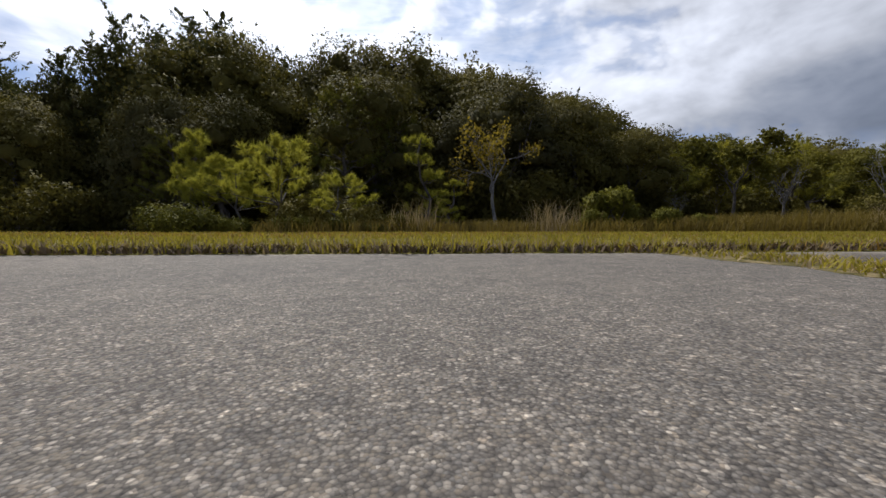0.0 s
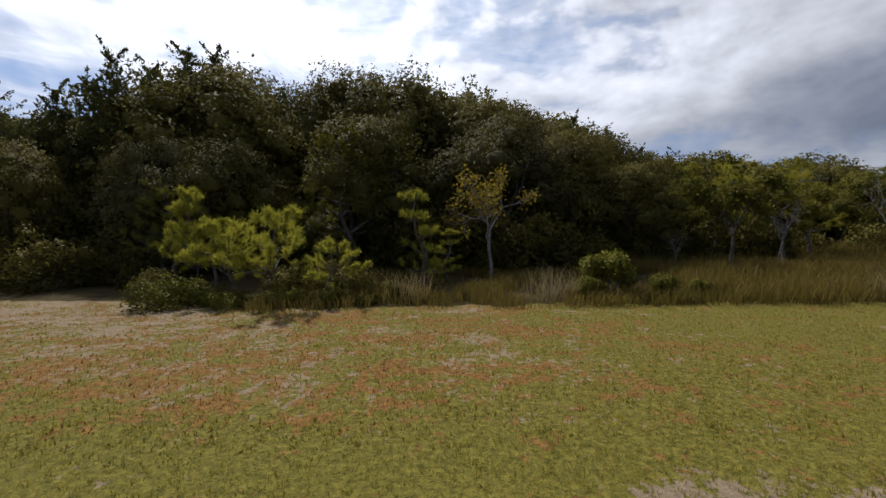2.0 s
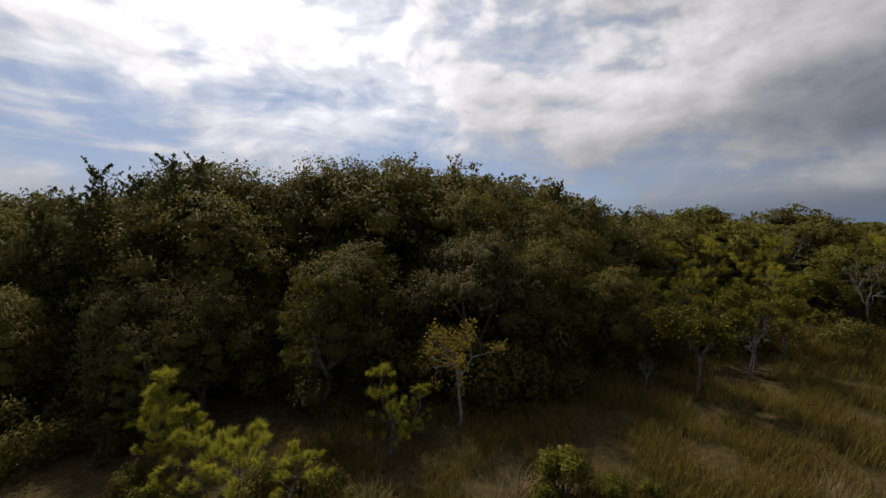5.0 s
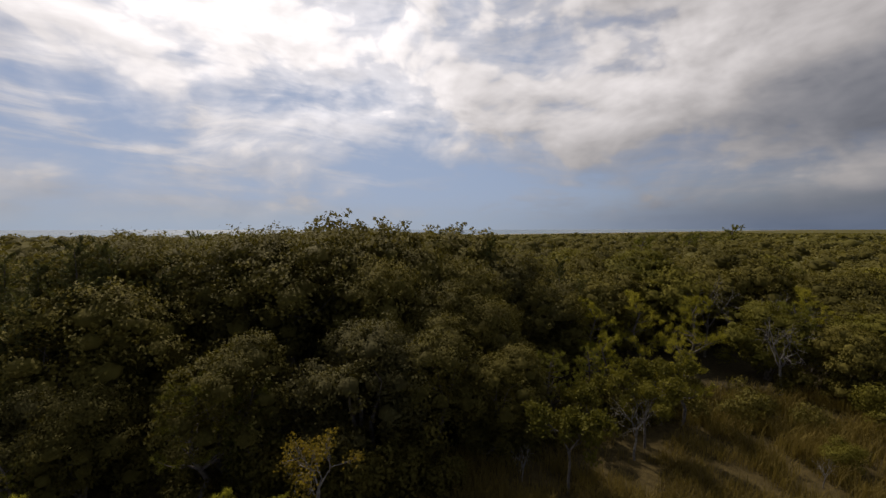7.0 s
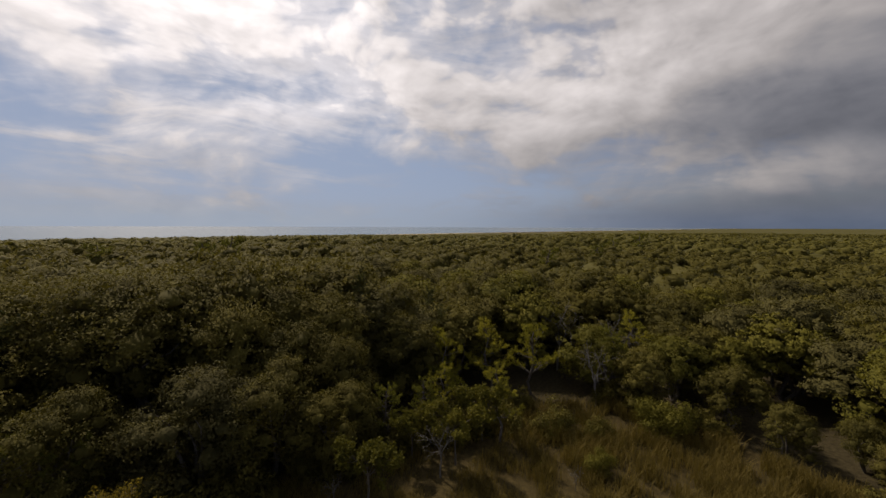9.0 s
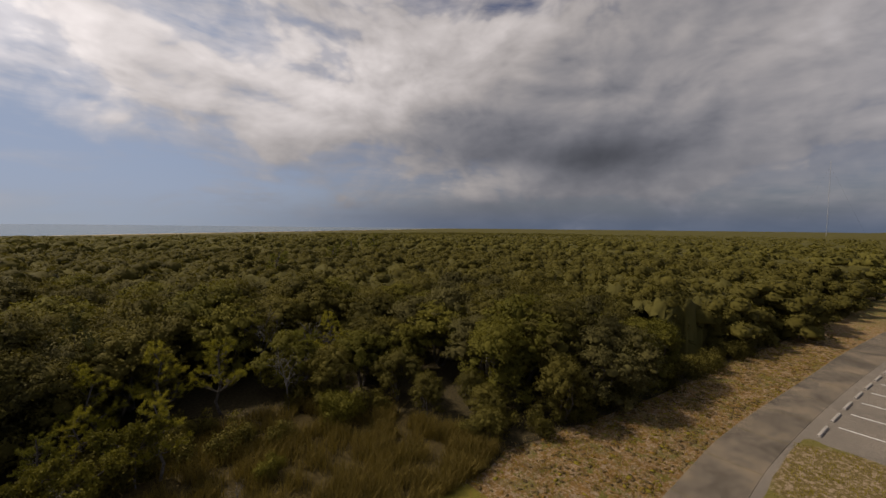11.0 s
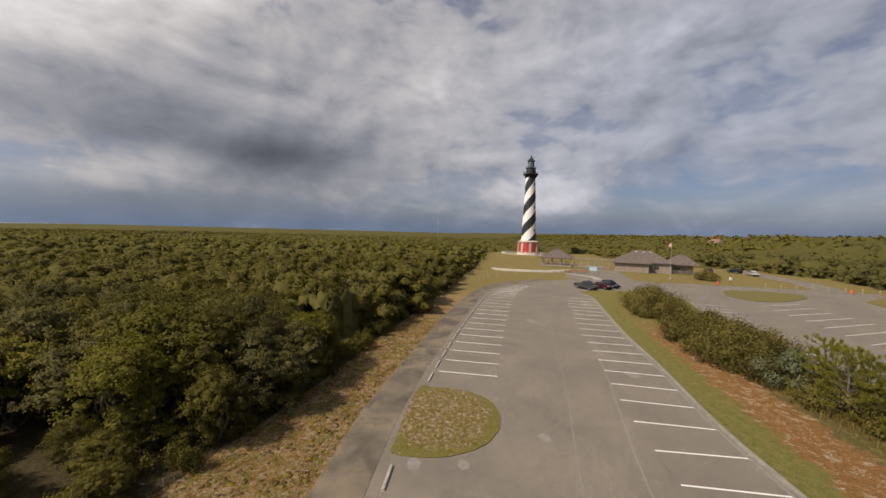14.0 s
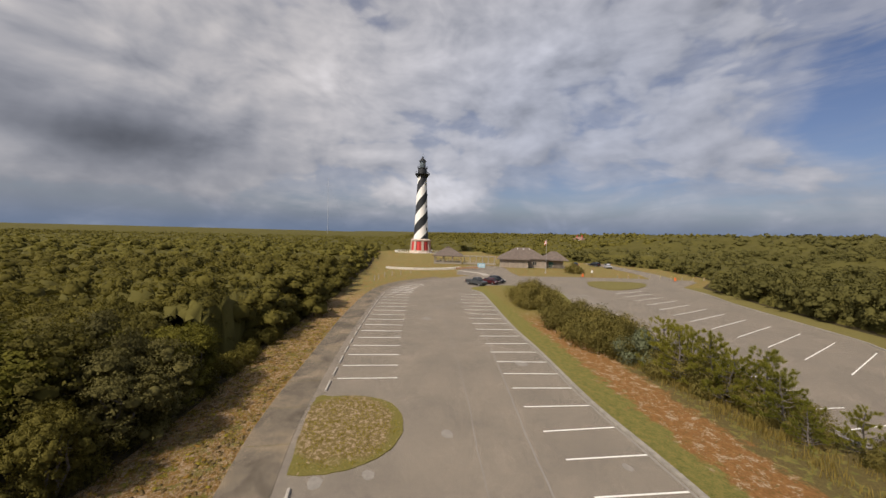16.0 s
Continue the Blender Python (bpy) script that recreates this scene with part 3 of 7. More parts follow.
structure("joint_soil", strip([seam_side(y, 0.10, 3.0) for y in seam], [seam_side(y, -0.115, 8.0) for y in seam], -0.05, 0.0092), JOINT_SOIL, "soil and straw filling the joint of the path", "soil")
outline = [(x, y - 0.015) for x, y in wr] + [(118.5, -38), (119.5, -48), (117.5, -60), (114.5, -76), (111, -90), (106, -104), (101.5, -101), (96, -92)] + far2[::-1]
structure("parking_lot", slab(outline, -0.12, 0.004), ASPHALT, "worn grey asphalt car park with white bay lines", "car park")
drive = [(108, -96), (122, -103), (140, -108), (155, -111.5), (168, -114)]
structure("road", strip(smooth_line([(x + 1, y + 3.4) for x, y in drive], 40), smooth_line([(x - 1, y - 3.4) for x, y in drive], 40), -0.1, 0.008), ASPHALT, "grey asphalt entry road leading into the wood", "road")


def median_color(n, pos):
    sx = n.add("ShaderNodeSeparateXYZ")
    n.link(pos, sx.inputs[0])
    flat = n.vmath("MULTIPLY", pos, (1, 1, 0))
    across = n.math("SUBTRACT", -16.4, n.math("ADD", sx.outputs[1], n.math("MULTIPLY", sx.outputs[0], 0.178)))
    wob = n.math("ADD", across, n.math("MULTIPLY", n.math("SUBTRACT", n.noise(flat, 0.8, 6, 0.65), 0.5), 5.0))
    fine = n.noise(flat, 8, 6, 0.65)
    blot = n.noise(flat, 1.5, 5, 0.6, 0.5)
    green = n.ramp(n.math("ADD", n.math("MULTIPLY", fine, 0.5), n.math("MULTIPLY", n.noise(flat, 2.2, 5, 0.65), 0.5)), [(0.35, (0.09, 0.095, 0.02)), (0.5, (0.16, 0.15, 0.04)), (0.64, (0.25, 0.185, 0.06))])
    rust = n.ramp(n.math("ADD", n.math("MULTIPLY", fine, 0.6), n.math("MULTIPLY", n.noise(flat, 2.6, 4), 0.4)), [(0.36, (0.11, 0.10, 0.022)), (0.47, (0.20, 0.095, 0.030)), (0.62, (0.29, 0.155, 0.055))])
    sand = n.ramp(fine, [(0.3, (0.28, 0.205, 0.125)), (0.7, (0.45, 0.355, 0.25))])
    brown = n.ramp(fine, [(0.3, (0.07, 0.055, 0.02)), (0.7, (0.16, 0.125, 0.045))])
    c = n.mix(n.step(wob, 1.9, 2.8), green, n.mix(n.step(n.math("ADD", n.math("MULTIPLY", blot, 0.6), n.math("MULTIPLY", n.noise(flat, 7.5, 5, 0.68), 0.5)), 0.575, 0.64), rust, sand))
    c = n.mix(n.step(wob, 5.6, 6.6), c, n.mix(n.step(blot, 0.5, 0.6), brown, green))
    east = n.step(sx.outputs[0], 58, 72)
    c = n.mix(n.math("MULTIPLY", east, 0.8), c, green)
    return c, n.math("ADD", fine, n.noise(flat, 50, 2))


MEDIAN = material("median_turf", median_color, 0.95, bump=0.04, spec=0.2)
structure("median", slab([(x, y - 0.28) for x, y in kerb] + [(96.2, -33.2), (98.4, -37.5), (98.6, -42)] + [(x, y + 0.2) for x, y in near2[::-1]], -0.05, 0.10), MEDIAN,
          "strip of grass, rusty weeds and sand between the car parks", "median")
island = smooth_line([(34.3, -2.75), (38.3, -2.95), (43.1, -3.55), (43.15, -4.6), (42.9, -6.4), (41.9, -8.1), (40.3, -8.95), (38.4, -9.0), (36.7, -8.6), (35.3, -7.6), (34.4, -6.2), (34.05, -4.6), (34.3, -2.75)], 60)[:-1]


def turf_color(bare_at):
    def build(n, pos):
        flat = n.vmath("MULTIPLY", pos, (1, 1, 0))
        fine = n.noise(flat, 9, 6, 0.65)
        blot = n.math("ADD", n.math("MULTIPLY", n.noise(flat, 1.4, 5, 0.65, 0.4), 0.6), n.math("MULTIPLY", n.noise(flat, 5.0, 5, 0.65), 0.4))
        green = n.ramp(fine, [(0.3, (0.09, 0.085, 0.022)), (0.7, (0.205, 0.17, 0.06))])
        sand = n.ramp(fine, [(0.3, (0.21, 0.15, 0.09)), (0.7, (0.36, 0.275, 0.18))])
        return n.mix(n.step(blot, bare_at, bare_at + 0.07), green, sand), n.math("ADD", fine, blot)
    return build


def island_color(n, pos):
    """Sand and clods in the middle, a rim of green grass."""
    flat = n.vmath("MULTIPLY", pos, (1, 1, 0))
    fine, clod = n.noise(flat, 9, 6, 0.65), n.noise(flat, 3.6, 6, 0.7, 0.3)
    off = n.vmath("MULTIPLY", n.vmath("SUBTRACT", flat, (38.9, -5.4, 0)), (1 / 4.9, 1 / 3.7, 0))
    rim = n.math("ADD", n.vmath("DOT_PRODUCT", off, off), n.math("MULTIPLY", n.math("SUBTRACT", n.noise(flat, 0.9, 5, 0.6), 0.5), 0.9))
    green = n.ramp(fine, [(0.3, (0.085, 0.082, 0.018)), (0.7, (0.20, 0.165, 0.045))])
    weeds = n.ramp(fine, [(0.3, (0.085, 0.062, 0.020)), (0.7, (0.20, 0.15, 0.055))])
    sand = n.ramp(fine, [(0.3, (0.21, 0.155, 0.095)), (0.7, (0.37, 0.285, 0.19))])
    middle = n.mix(n.step(clod, 0.49, 0.57), weeds, sand)
    return n.mix(n.step(rim, 0.55, 0.80), middle, n.mix(n.step(clod, 0.58, 0.64), green, sand)), n.math("ADD", fine, clod)


TURF = material("patchy_turf", island_color, 0.95, bump=0.05, spec=0.2)
LAWN = material("mown_lawn", turf_color(0.66), 0.95, bump=0.04, spec=0.2)
structure("traffic_island", slab([(x + 0.10 * noise.noise((x * 1.7, y * 1.7, 1)), y + 0.10 * noise.noise((x * 1.7, y * 1.7, 6))) for x, y in island], -0.05, 0.045), TURF, "rounded island of patchy grass and sand in the car park", "island")
island2 = smooth_line([(104, -67.5), (97, -63.5), (91, -63.3), (89.8, -66), (91.5, -72), (96, -79), (101, -82), (104.5, -77), (105.3, -71.5), (104, -67.5)], 50)[:-1]
structure("traffic_island_far", slab(island2, -0.05, 0.10), LAWN, "oval grass island in the far car park", "island")


def offset_line(line, d):
    out = []
    for i, (x, y) in enumerate(line):
        a, b = line[max(0, i - 1)], line[min(len(line) - 1, i + 1)]
        l = math.dist(a, b) or 1
        out.append((x - (b[1] - a[1]) / l * d, y + (b[0] - a[0]) / l * d))
    return out


structure("kerb_main", strip(kerb, offset_line(kerb, -0.3), -0.05, 0.115), KERBSTONE, "pale worn concrete kerb of the car park", "kerb")
structure("kerb_second", strip(near2, offset_line(near2, 0.3), -0.05, 0.115), KERBSTONE, "pale concrete kerb along the hedge", "kerb")
structure("kerb_far", strip(far2, offset_line(far2, -0.25), -0.05, 0.11), KERBSTONE, "concrete kerb at the far side of the car park", "kerb")
structure("verge_far", strip(offset_line(far2, -0.25), offset_line(far2, -4.6), -0.05, 0.08), LAWN, "grass verge along the far car park", "verge")


# ---------- bay lines, wheel stops ----------
def paint_line(a, b, w=0.11):
    d = (Vector(b) - Vector(a)).normalized()
    s = Vector((-d.y, d.x)) * w / 2
    pts = [tuple(Vector(a) + s), tuple(Vector(b) + s), tuple(Vector(b) - s), tuple(Vector(a) - s)]
    me_bm = slab(pts, -0.01, 0.012)
    me = bpy.data.meshes.new("bay_line")
    me_bm.to_mesh(me)
    me_bm.free()
    me.materials.append(LINE)
    return tagged(new("bay_line", me), "worn white painted bay line on the asphalt", "line", "bay lines", "structure")


def along(line, s0, step, count):
    """Points and headings at even steps along a plan line, from the given distance."""
    d = np.r_[0, np.cumsum([math.dist(a, b) for a, b in zip(line, line[1:])])]
    for i in range(count):
        s = s0 + i * step
        if s > d[-1] - 0.5:
            return
        at = [np.array([np.interp(q, d, [p[0] for p in line]), np.interp(q, d, [p[1] for p in line])]) for q in (s, s + 0.5)]
        h = (at[1] - at[0]) / np.linalg.norm(at[1] - at[0])
        yield at[0], h


def start_at(line, x):
    d = np.r_[0, np.cumsum([math.dist(a, b) for a, b in zip(line, line[1:])])]
    return float(np.interp(x, [p[0] for p in line], d))


for p, h in along(wr, start_at(wr, 46.8), 3.06, 18):
    out_ = np.array((h[1], -h[0]))
    paint_line(p + out_ * 1.15, p + out_ * 6.0)
for p, h in along(kerb, start_at(kerb, 29.2), 3.06, 20):
    out_ = np.array((-h[1], h[0]))
    paint_line(p + out_ * 0.25, p + out_ * 5.0)
for k in range(12):
    x = 39.4 + 4.15 * k
    y = float(np.interp(x, (39.4, 47.1, 59.3, 72.5, 85.0), (-50.5, -51.8, -54.2, -57.9, -61.3)))
    u = k / 11
    paint_line((x, y), (x + 4.5 - 1.4 * u, y - 12.0 + 2.5 * u))
for p, h in along(near2, start_at(near2, 29.0), 3.06, 20):
    out_ = np.array((h[1], -h[0]))
    paint_line(p + out_ * 0.6, p + out_ * 5.2)


def wheel_stop():
    ob = thing("wheel_stop", label="pale worn concrete wheel stop on the asphalt", category="wheel stop", group="wheel stops along the path")
    bm = bmesh.new()
    prof = [(-0.09, 0), (0.09, 0), (0.075, 0.10), (0.05, 0.125), (-0.05, 0.125), (-0.075, 0.10)]
    a = [bm.verts.new((-0.92, y, z)) for y, z in prof]
    b = [bm.verts.new((0.92, y, z)) for y, z in prof]
    for i in range(6):
        bm.faces.new((a[i], a[(i + 1) % 6], b[(i + 1) % 6], b[i]))
    bm.faces.new(a[::-1])
    bm.faces.new(b)
    bmesh.ops.recalc_face_normals(bm, faces=bm.faces)
    part("stop_bar", bm, CONCRETE, ob)
    for sx in (-0.6, 0.6):
        part("fixing_pin", tube(0.016, 0.016, 0.012, sx, 0, 0.125, 8), IRON, ob, "rusty steel pin")
    return ob


stop = None
for s0, count in ((start_at(wr, 45.2), 16), (start_at(wr, 32.3), 1)):
    for p, h in along(wr, s0, 3.06, count):
        c = p + np.array((h[1], -h[0])) * 0.75
        m = pose(c[0], c[1], 0.004, 0, 0, math.degrees(math.atan2(h[1], h[0])))
        if stop is None:
            stop = wheel_stop()
            stop.matrix_basis = m
        else:
            copy_thing(stop, m)
# hatched bays at the far end
for i, (p, h) in enumerate(along(wr, start_at(wr, 90.5), 2.4, 7)):
    out_ = np.array((h[1], -h[0]))
    paint_line(p + out_ * 1.7, p + out_ * 3.6 + h * 1.5, 0.14)
    paint_line(p + out_ * 5.6, p + out_ * 3.75 + h * 1.5, 0.14)

# joints across the path
for x in np.arange(19.0, 100.0, 4.6):
    a, b = np.array((x, line_y(WALK_LEFT, x) - 0.04)), np.array((x - 0.16, line_y(WALK_RIGHT, x - 0.16) + 0.04))
    structure("path_joint", strip([tuple(a + (b - a) * k / 8 + np.array((0.02 + 0.012 * math.sin(k * 2.3 + x), 0))) for k in range(9)],
                                  [tuple(a + (b - a) * k / 8 - np.array((0.02 + 0.012 * math.sin(k * 1.7 + x), 0))) for k in range(9)], -0.02, 0.0105), JOINT_SOIL, "dark joint across the path", "joint")

# ---------- wear on the asphalt ----------
WORN = material("worn_pale_asphalt", lambda n, q: (n.ramp(n.noise(q, 3, 6, 0.7), [(0.35, (0.19, 0.176, 0.157)), (0.65, (0.25, 0.232, 0.206))]), n.noise(q, 60, 3)), 0.9, bump=0.002)


def worn_band(name, points, width, label, mat=WORN, z=0.0095):
    line = smooth_line(points, 40)
    line = [(x + 0.05 * noise.noise((x, y, 1)), y + 0.05 * noise.noise((x, y, 2))) for x, y in line]
    structure(name, strip(offset_line(line, width / 2), offset_line(line, -width / 2), -0.01, z), mat, label, "marking")


worn_band("seam_a", [(28, -14.3), (35.1, -15.9), (42.4, -17.8), (54.3, -20.8), (66, -23.5)], 0.10, "pale worn seam in the asphalt")
worn_band("seam_b", [(30, -11.7), (34.6, -12.6), (42.0, -14.3), (57.1, -17.2), (72, -20)], 0.06, "thin pale seam in the asphalt")
worn_band("arrow_shaft", [(77, -18.55), (74.6, -20.0), (76.2, -21.4), (78.4, -24.4), (80.4, -25.6)], 0.22, "faded white painted arrow on the asphalt")
worn_band("kerb_grit", [(x, y + 0.16) for x, y in KERB[1:9]], 0.16, "pale sand gathered along the kerb", WORN, 0.009)
for i, (x, y, r) in enumerate(((36.6, -11.4, 0.5), (33.6, -6.6, 0.42), (33.5, -4.1, 0.5), (47.5, -21.4, 0.8), (31.5, -19.8, 0.35), (58.5, -11.3, 0.5), (67, -16.5, 0.9))):
    ring = [(x + r * (1 + 0.3 * noise.noise((math.cos(a) * 2, math.sin(a) * 2, i))) * math.cos(a), y + 0.7 * r * (1 + 0.3 * noise.noise((math.cos(a) * 2, math.sin(a) * 2, i + 5))) * math.sin(a)) for a in np.linspace(0, 2 * math.pi, 20, endpoint=False)]
    structure("asphalt_patch", slab(ring, -0.01, 0.0085), WORN, "pale worn patch on the asphalt", "patch")

# ---------- vegetation ----------
rng = np.random.default_rng(7)


def unit(v):
    return v / np.maximum(np.linalg.norm(v, axis=-1, keepdims=True), 1e-6)


def leaf_quads(c, out_, size, narrow=0.55, wild=0.9, rg=rng, along=False):
    """Folded diamond leaves at c that face roughly along out_, or, with along, point that way."""
    n = len(c)
    d = unit(out_ * (1 - wild) + rg.normal(size=(n, 3)) * wild * 0.6)
    s = unit(np.cross(d, rg.normal(size=(n, 3))))
    up_ = np.cross(s, d)
    if not along:
        d, up_ = up_, d
    L = (size * rg.uniform(0.65, 1.3, n))[:, None]
    v = np.stack([c - d * L * 0.5, c + s * L * narrow * 0.5 + up_ * L * 0.10, c + d * L * 0.5, c - s * L * narrow * 0.5 + up_ * L * 0.10], 1).reshape(-1, 3)
    return v, np.arange(4 * n).reshape(-1, 4)


def leaf_tris(c, out_, size, narrow=0.8, wild=0.45, rg=rng):
    """Small single leaves at c, facing roughly along out_."""
    n = len(c)
    up_ = unit(out_ * (1 - wild) + rg.normal(size=(n, 3)) * wild * 0.6)
    d = unit(np.cross(up_, rg.normal(size=(n, 3))))
    s = np.cross(up_, d)
    L = (size * rg.uniform(0.65, 1.3, n))[:, None]
    v = np.stack([c - d * L * 0.4 - s * L * narrow * 0.5, c - d * L * 0.4 + s * L * narrow * 0.5, c + d * L * 0.6], 1).reshape(-1, 3)
    return v, np.arange(3 * n).reshape(-1, 3)


def join(pieces):
    vs, fs, k = [], [], 0
    for v, f in pieces:
        vs.append(v)
        fs.append(f + k)
        k += len(v)
    return np.concatenate(vs), np.concatenate(fs)


def limb(points, r0, r1, n=6):
    """A tapered tube through points, as quads."""
    p = np.array(points, float)
    v = []
    for i, q in enumerate(p):
        d = unit(p[min(i + 1, len(p) - 1)] - p[max(i - 1, 0)])
        a = unit(np.cross(d, (0.3, 1, 0.1)))
        b = np.cross(d, a)
        r = r0 + (r1 - r0) * i / (len(p) - 1)
        for k in range(n):
            t = 2 * math.pi * k / n
            v.append(q + (a * math.cos(t) + b * math.sin(t)) * r)
    f = [(i * n + k, i * n + (k + 1) % n, (i + 1) * n + (k + 1) % n, (i + 1) * n + k) for i in range(len(p) - 1) for k in range(n)]
    return np.array(v), np.array(f)


def wander(a, b, steps, amount, rg):
    a, b = np.array(a, float), np.array(b, float)
    t = np.linspace(0, 1, steps)[:, None]
    p = a + (b - a) * t
    p[1:-1] += rg.normal(size=(steps - 2, 3)) * amount
    return p


def oak_lobes(rg, h, r, count):
    """Middles and radii of the lobes of a broad, uneven crown."""
    lobes = []
    for i in range(count):
        a = rg.uniform(0, 2 * math.pi)
        q = math.sqrt(rg.uniform(0, 1)) * r * 0.78
        z = h * (0.90 - 0.50 * (q / r) ** 2 * rg.uniform(0.7, 1.4)) - rg.uniform(0, 0.35) * h * (i % 3 == 0)
        s = r * rg.uniform(0.24, 0.42)
        lobes.append((q * math.cos(a), q * math.sin(a), z - s * 0.75, s))
    return np.array(lobes)


def oak_crown(seed, h, r, leaves_n, size, lobes_n=18, core=0.70, skirt=0, wild=0.45):
    rg = np.random.default_rng(seed)
    lobes = oak_lobes(rg, h, r, lobes_n)
    if skirt:
        a, s = rg.uniform(0, 6.28, skirt), r * rg.uniform(0.22, 0.36, skirt)
        q = r * rg.uniform(0.45, 0.85, skirt)
        lobes = np.concatenate([lobes, np.stack([q * np.cos(a), q * np.sin(a), h * rg.uniform(0.10, 0.5, skirt), s], 1)])
    w = lobes[:, 3] ** 2
    each = 22 if leaves_n > 1000 else 1
    sprays = int(leaves_n / each * 1.25)
    pick = rg.choice(len(lobes), sprays, p=w / w.sum())
    d = unit(rg.normal(size=(sprays, 3)) + np.array((0, 0, 0.30)))
    # sprays of leaves at the twigs' ends, some way into each lobe
    bump = 1 + 0.16 * np.sin(d[:, 0] * 7 + pick) * np.sin(d[:, 1] * 6 + pick * 2.1) + 0.10 * np.sin(d[:, 2] * 13 + pick)
    rad = lobes[pick, 3] * bump * rg.uniform(0.45 if each > 1 else 0.80, 1.04, sprays) ** 0.6
    c = lobes[pick, :3] + d * rad[:, None] * np.array((1, 1, 0.85))
    keep = np.ones(sprays, bool)
    for l in lobes:
        keep &= np.linalg.norm((c - l[:3]) / np.array((1, 1, 0.85)), axis=1) > l[3] * (0.60 if each > 1 else 0.72)
    c, d = np.repeat(c[keep], each, 0), np.repeat(d[keep], each, 0)
    if each > 1:
        off = rg.normal(size=c.shape) * 0.023 * h * np.array((1, 1, 0.6))
        c = c + off
        d = unit(d + off / (0.023 * h) * 0.35)
    v, f = leaf_tris(c, unit(d + np.array((0, 0, 0.25))), size, 0.8, wild, rg)
    f = face_outward(v, f, d)
    # the dense twiggy inside of each lobe
    ball, faces = CLUMP if leaves_n > 50 else CLUMP_FAR
    inner = [(l[:3] + ball * (l[3] * core * rg.uniform(0.82, 1.12, len(ball)))[:, None] * np.array((1, 1, 0.85)), faces) for l in lobes]
    way = np.repeat(unit(d * 0.75 + np.array((0, 0, 0.55)) + rg.normal(size=(len(d), 3)) * 0.24), 3, 0)
    return *join([(v, f)] + inner), np.concatenate([way] + [unit(ball * 0.75 + np.array((0, 0, 0.45)))] * len(lobes))


def clump(steps):
    """A low rounded solid: its corners' directions and its faces."""
    bm = bmesh.new()
    bmesh.ops.create_icosphere(bm, subdivisions=1, radius=1.0)
    v = np.array([p.co[:] for p in bm.verts])
    f = np.array([[p.index for p in q.verts] for q in bm.faces])
    bm.free()
    if steps == 0:
        v = np.array(((1, 0, 0), (-1, 0, 0), (0, 1, 0), (0, -1, 0), (0, 0, 1), (0, 0, -1)), float)
        f = np.array(((0, 2, 4), (2, 1, 4), (1, 3, 4), (3, 0, 4), (2, 0, 5), (1, 2, 5), (3, 1, 5), (0, 3, 5)))
    return v, f


CLUMP, CLUMP_FAR = clump(1), clump(0)


def face_outward(v, f, d):
    """Turns each leaf so that its front looks away from the middle of its clump."""
    q = v[f]
    n = np.cross(q[:, 2] - q[:, 0], q[:, -1] - q[:, 1]) if q.shape[1] == 4 else np.cross(q[:, 1] - q[:, 0], q[:, 2] - q[:, 0])
    return np.where(((n * d).sum(1) < 0)[:, None], f[:, ::-1], f)


def join_crowns(pieces):
    v, f = join([(p[0], p[1]) for p in pieces])
    return v, f, np.concatenate([p[2] for p in pieces])


def oak_trunk(seed, h, r):
    rg = np.random.default_rng(seed)
    pieces = []
    for i in range(3):
        a = rg.uniform(0, 6.28)
        base = (0.15 * math.cos(a), 0.15 * math.sin(a), -0.05)
        fork = (0.35 * r * math.cos(a), 0.35 * r * math.sin(a), h * 0.42)
        pieces.append(limb(wander(base, fork, 4, 0.06 * r, rg), 0.035 * h * 0.55, 0.018 * h * 0.6, 5))
        for k in range(2):
            b = a + rg.uniform(-1.0, 1.0)
            end = (0.5 * r * math.cos(b), 0.5 * r * math.sin(b), h * rg.uniform(0.55, 0.7))
            pieces.append(limb(wander(fork, end, 4, 0.07 * r, rg), 0.018 * h * 0.5, 0.006, 4))
    return join(pieces)


def tree_of(name, label, category, group, trunk, crown, bark, foliage, x=0, y=0, z=0):
    ob = thing(name, x, y, z, label=label, category=category, group=group)
    tagged(mesh_object("branch_wood", *trunk, bark, ob, True), kind="stuff")
    mesh_object("crown", crown[0], crown[1], foliage, ob, normals=crown[2])
    return ob


def place(protos, used, kind, x, y, z, turn, s, sz=1.0):
    """Puts a prototype, or a copy of it once it stands, on the ground."""
    ob = protos[kind % len(protos)]
    m = pose(x, y, z, 0, 0, turn) @ Matrix.Diagonal((s, s, s * sz, 1))
    if id(ob) not in used:
        used.add(id(ob))
        ob.matrix_basis = m
        return ob
    c = copy_thing(ob, m)
    c.matrix_basis = m
    return c


used = set()
# oaks: unit prototypes about 5 m tall, 2.4 m in radius
OAK_LABEL = "dark green evergreen oak with a dense uneven crown"
hero_oaks = [tree_of("live_oak", OAK_LABEL, "tree", "oaks of the wood", oak_trunk(30 + i, 5, 2.3), oak_crown(35 + i, 5.0, 2.2, 29000, 0.070, 32, 0.42, 14), BARK, (OAK, OAK, OAK_GREY)[i]) for i in range(3)]
near_oaks = [tree_of("live_oak", OAK_LABEL, "tree", "oaks of the wood", oak_trunk(40 + i, 5, 2.3), oak_crown(50 + i, 5.0, 2.2, 15000, 0.092, 28, 0.42, 10), BARK, (OAK, OAK, OAK_LIGHT, OAK_GREY)[i]) for i in range(4)]
mid_oaks = [tree_of("live_oak", OAK_LABEL, "tree", "oaks of the wood", oak_trunk(60 + i, 5, 2.3), oak_crown(70 + i, 5.0, 2.4, 9500, 0.118, 26, 0.48), BARK, (OAK, OAK_GREY, OAK_LIGHT, OAK, OAK)[i]) for i in range(5)]


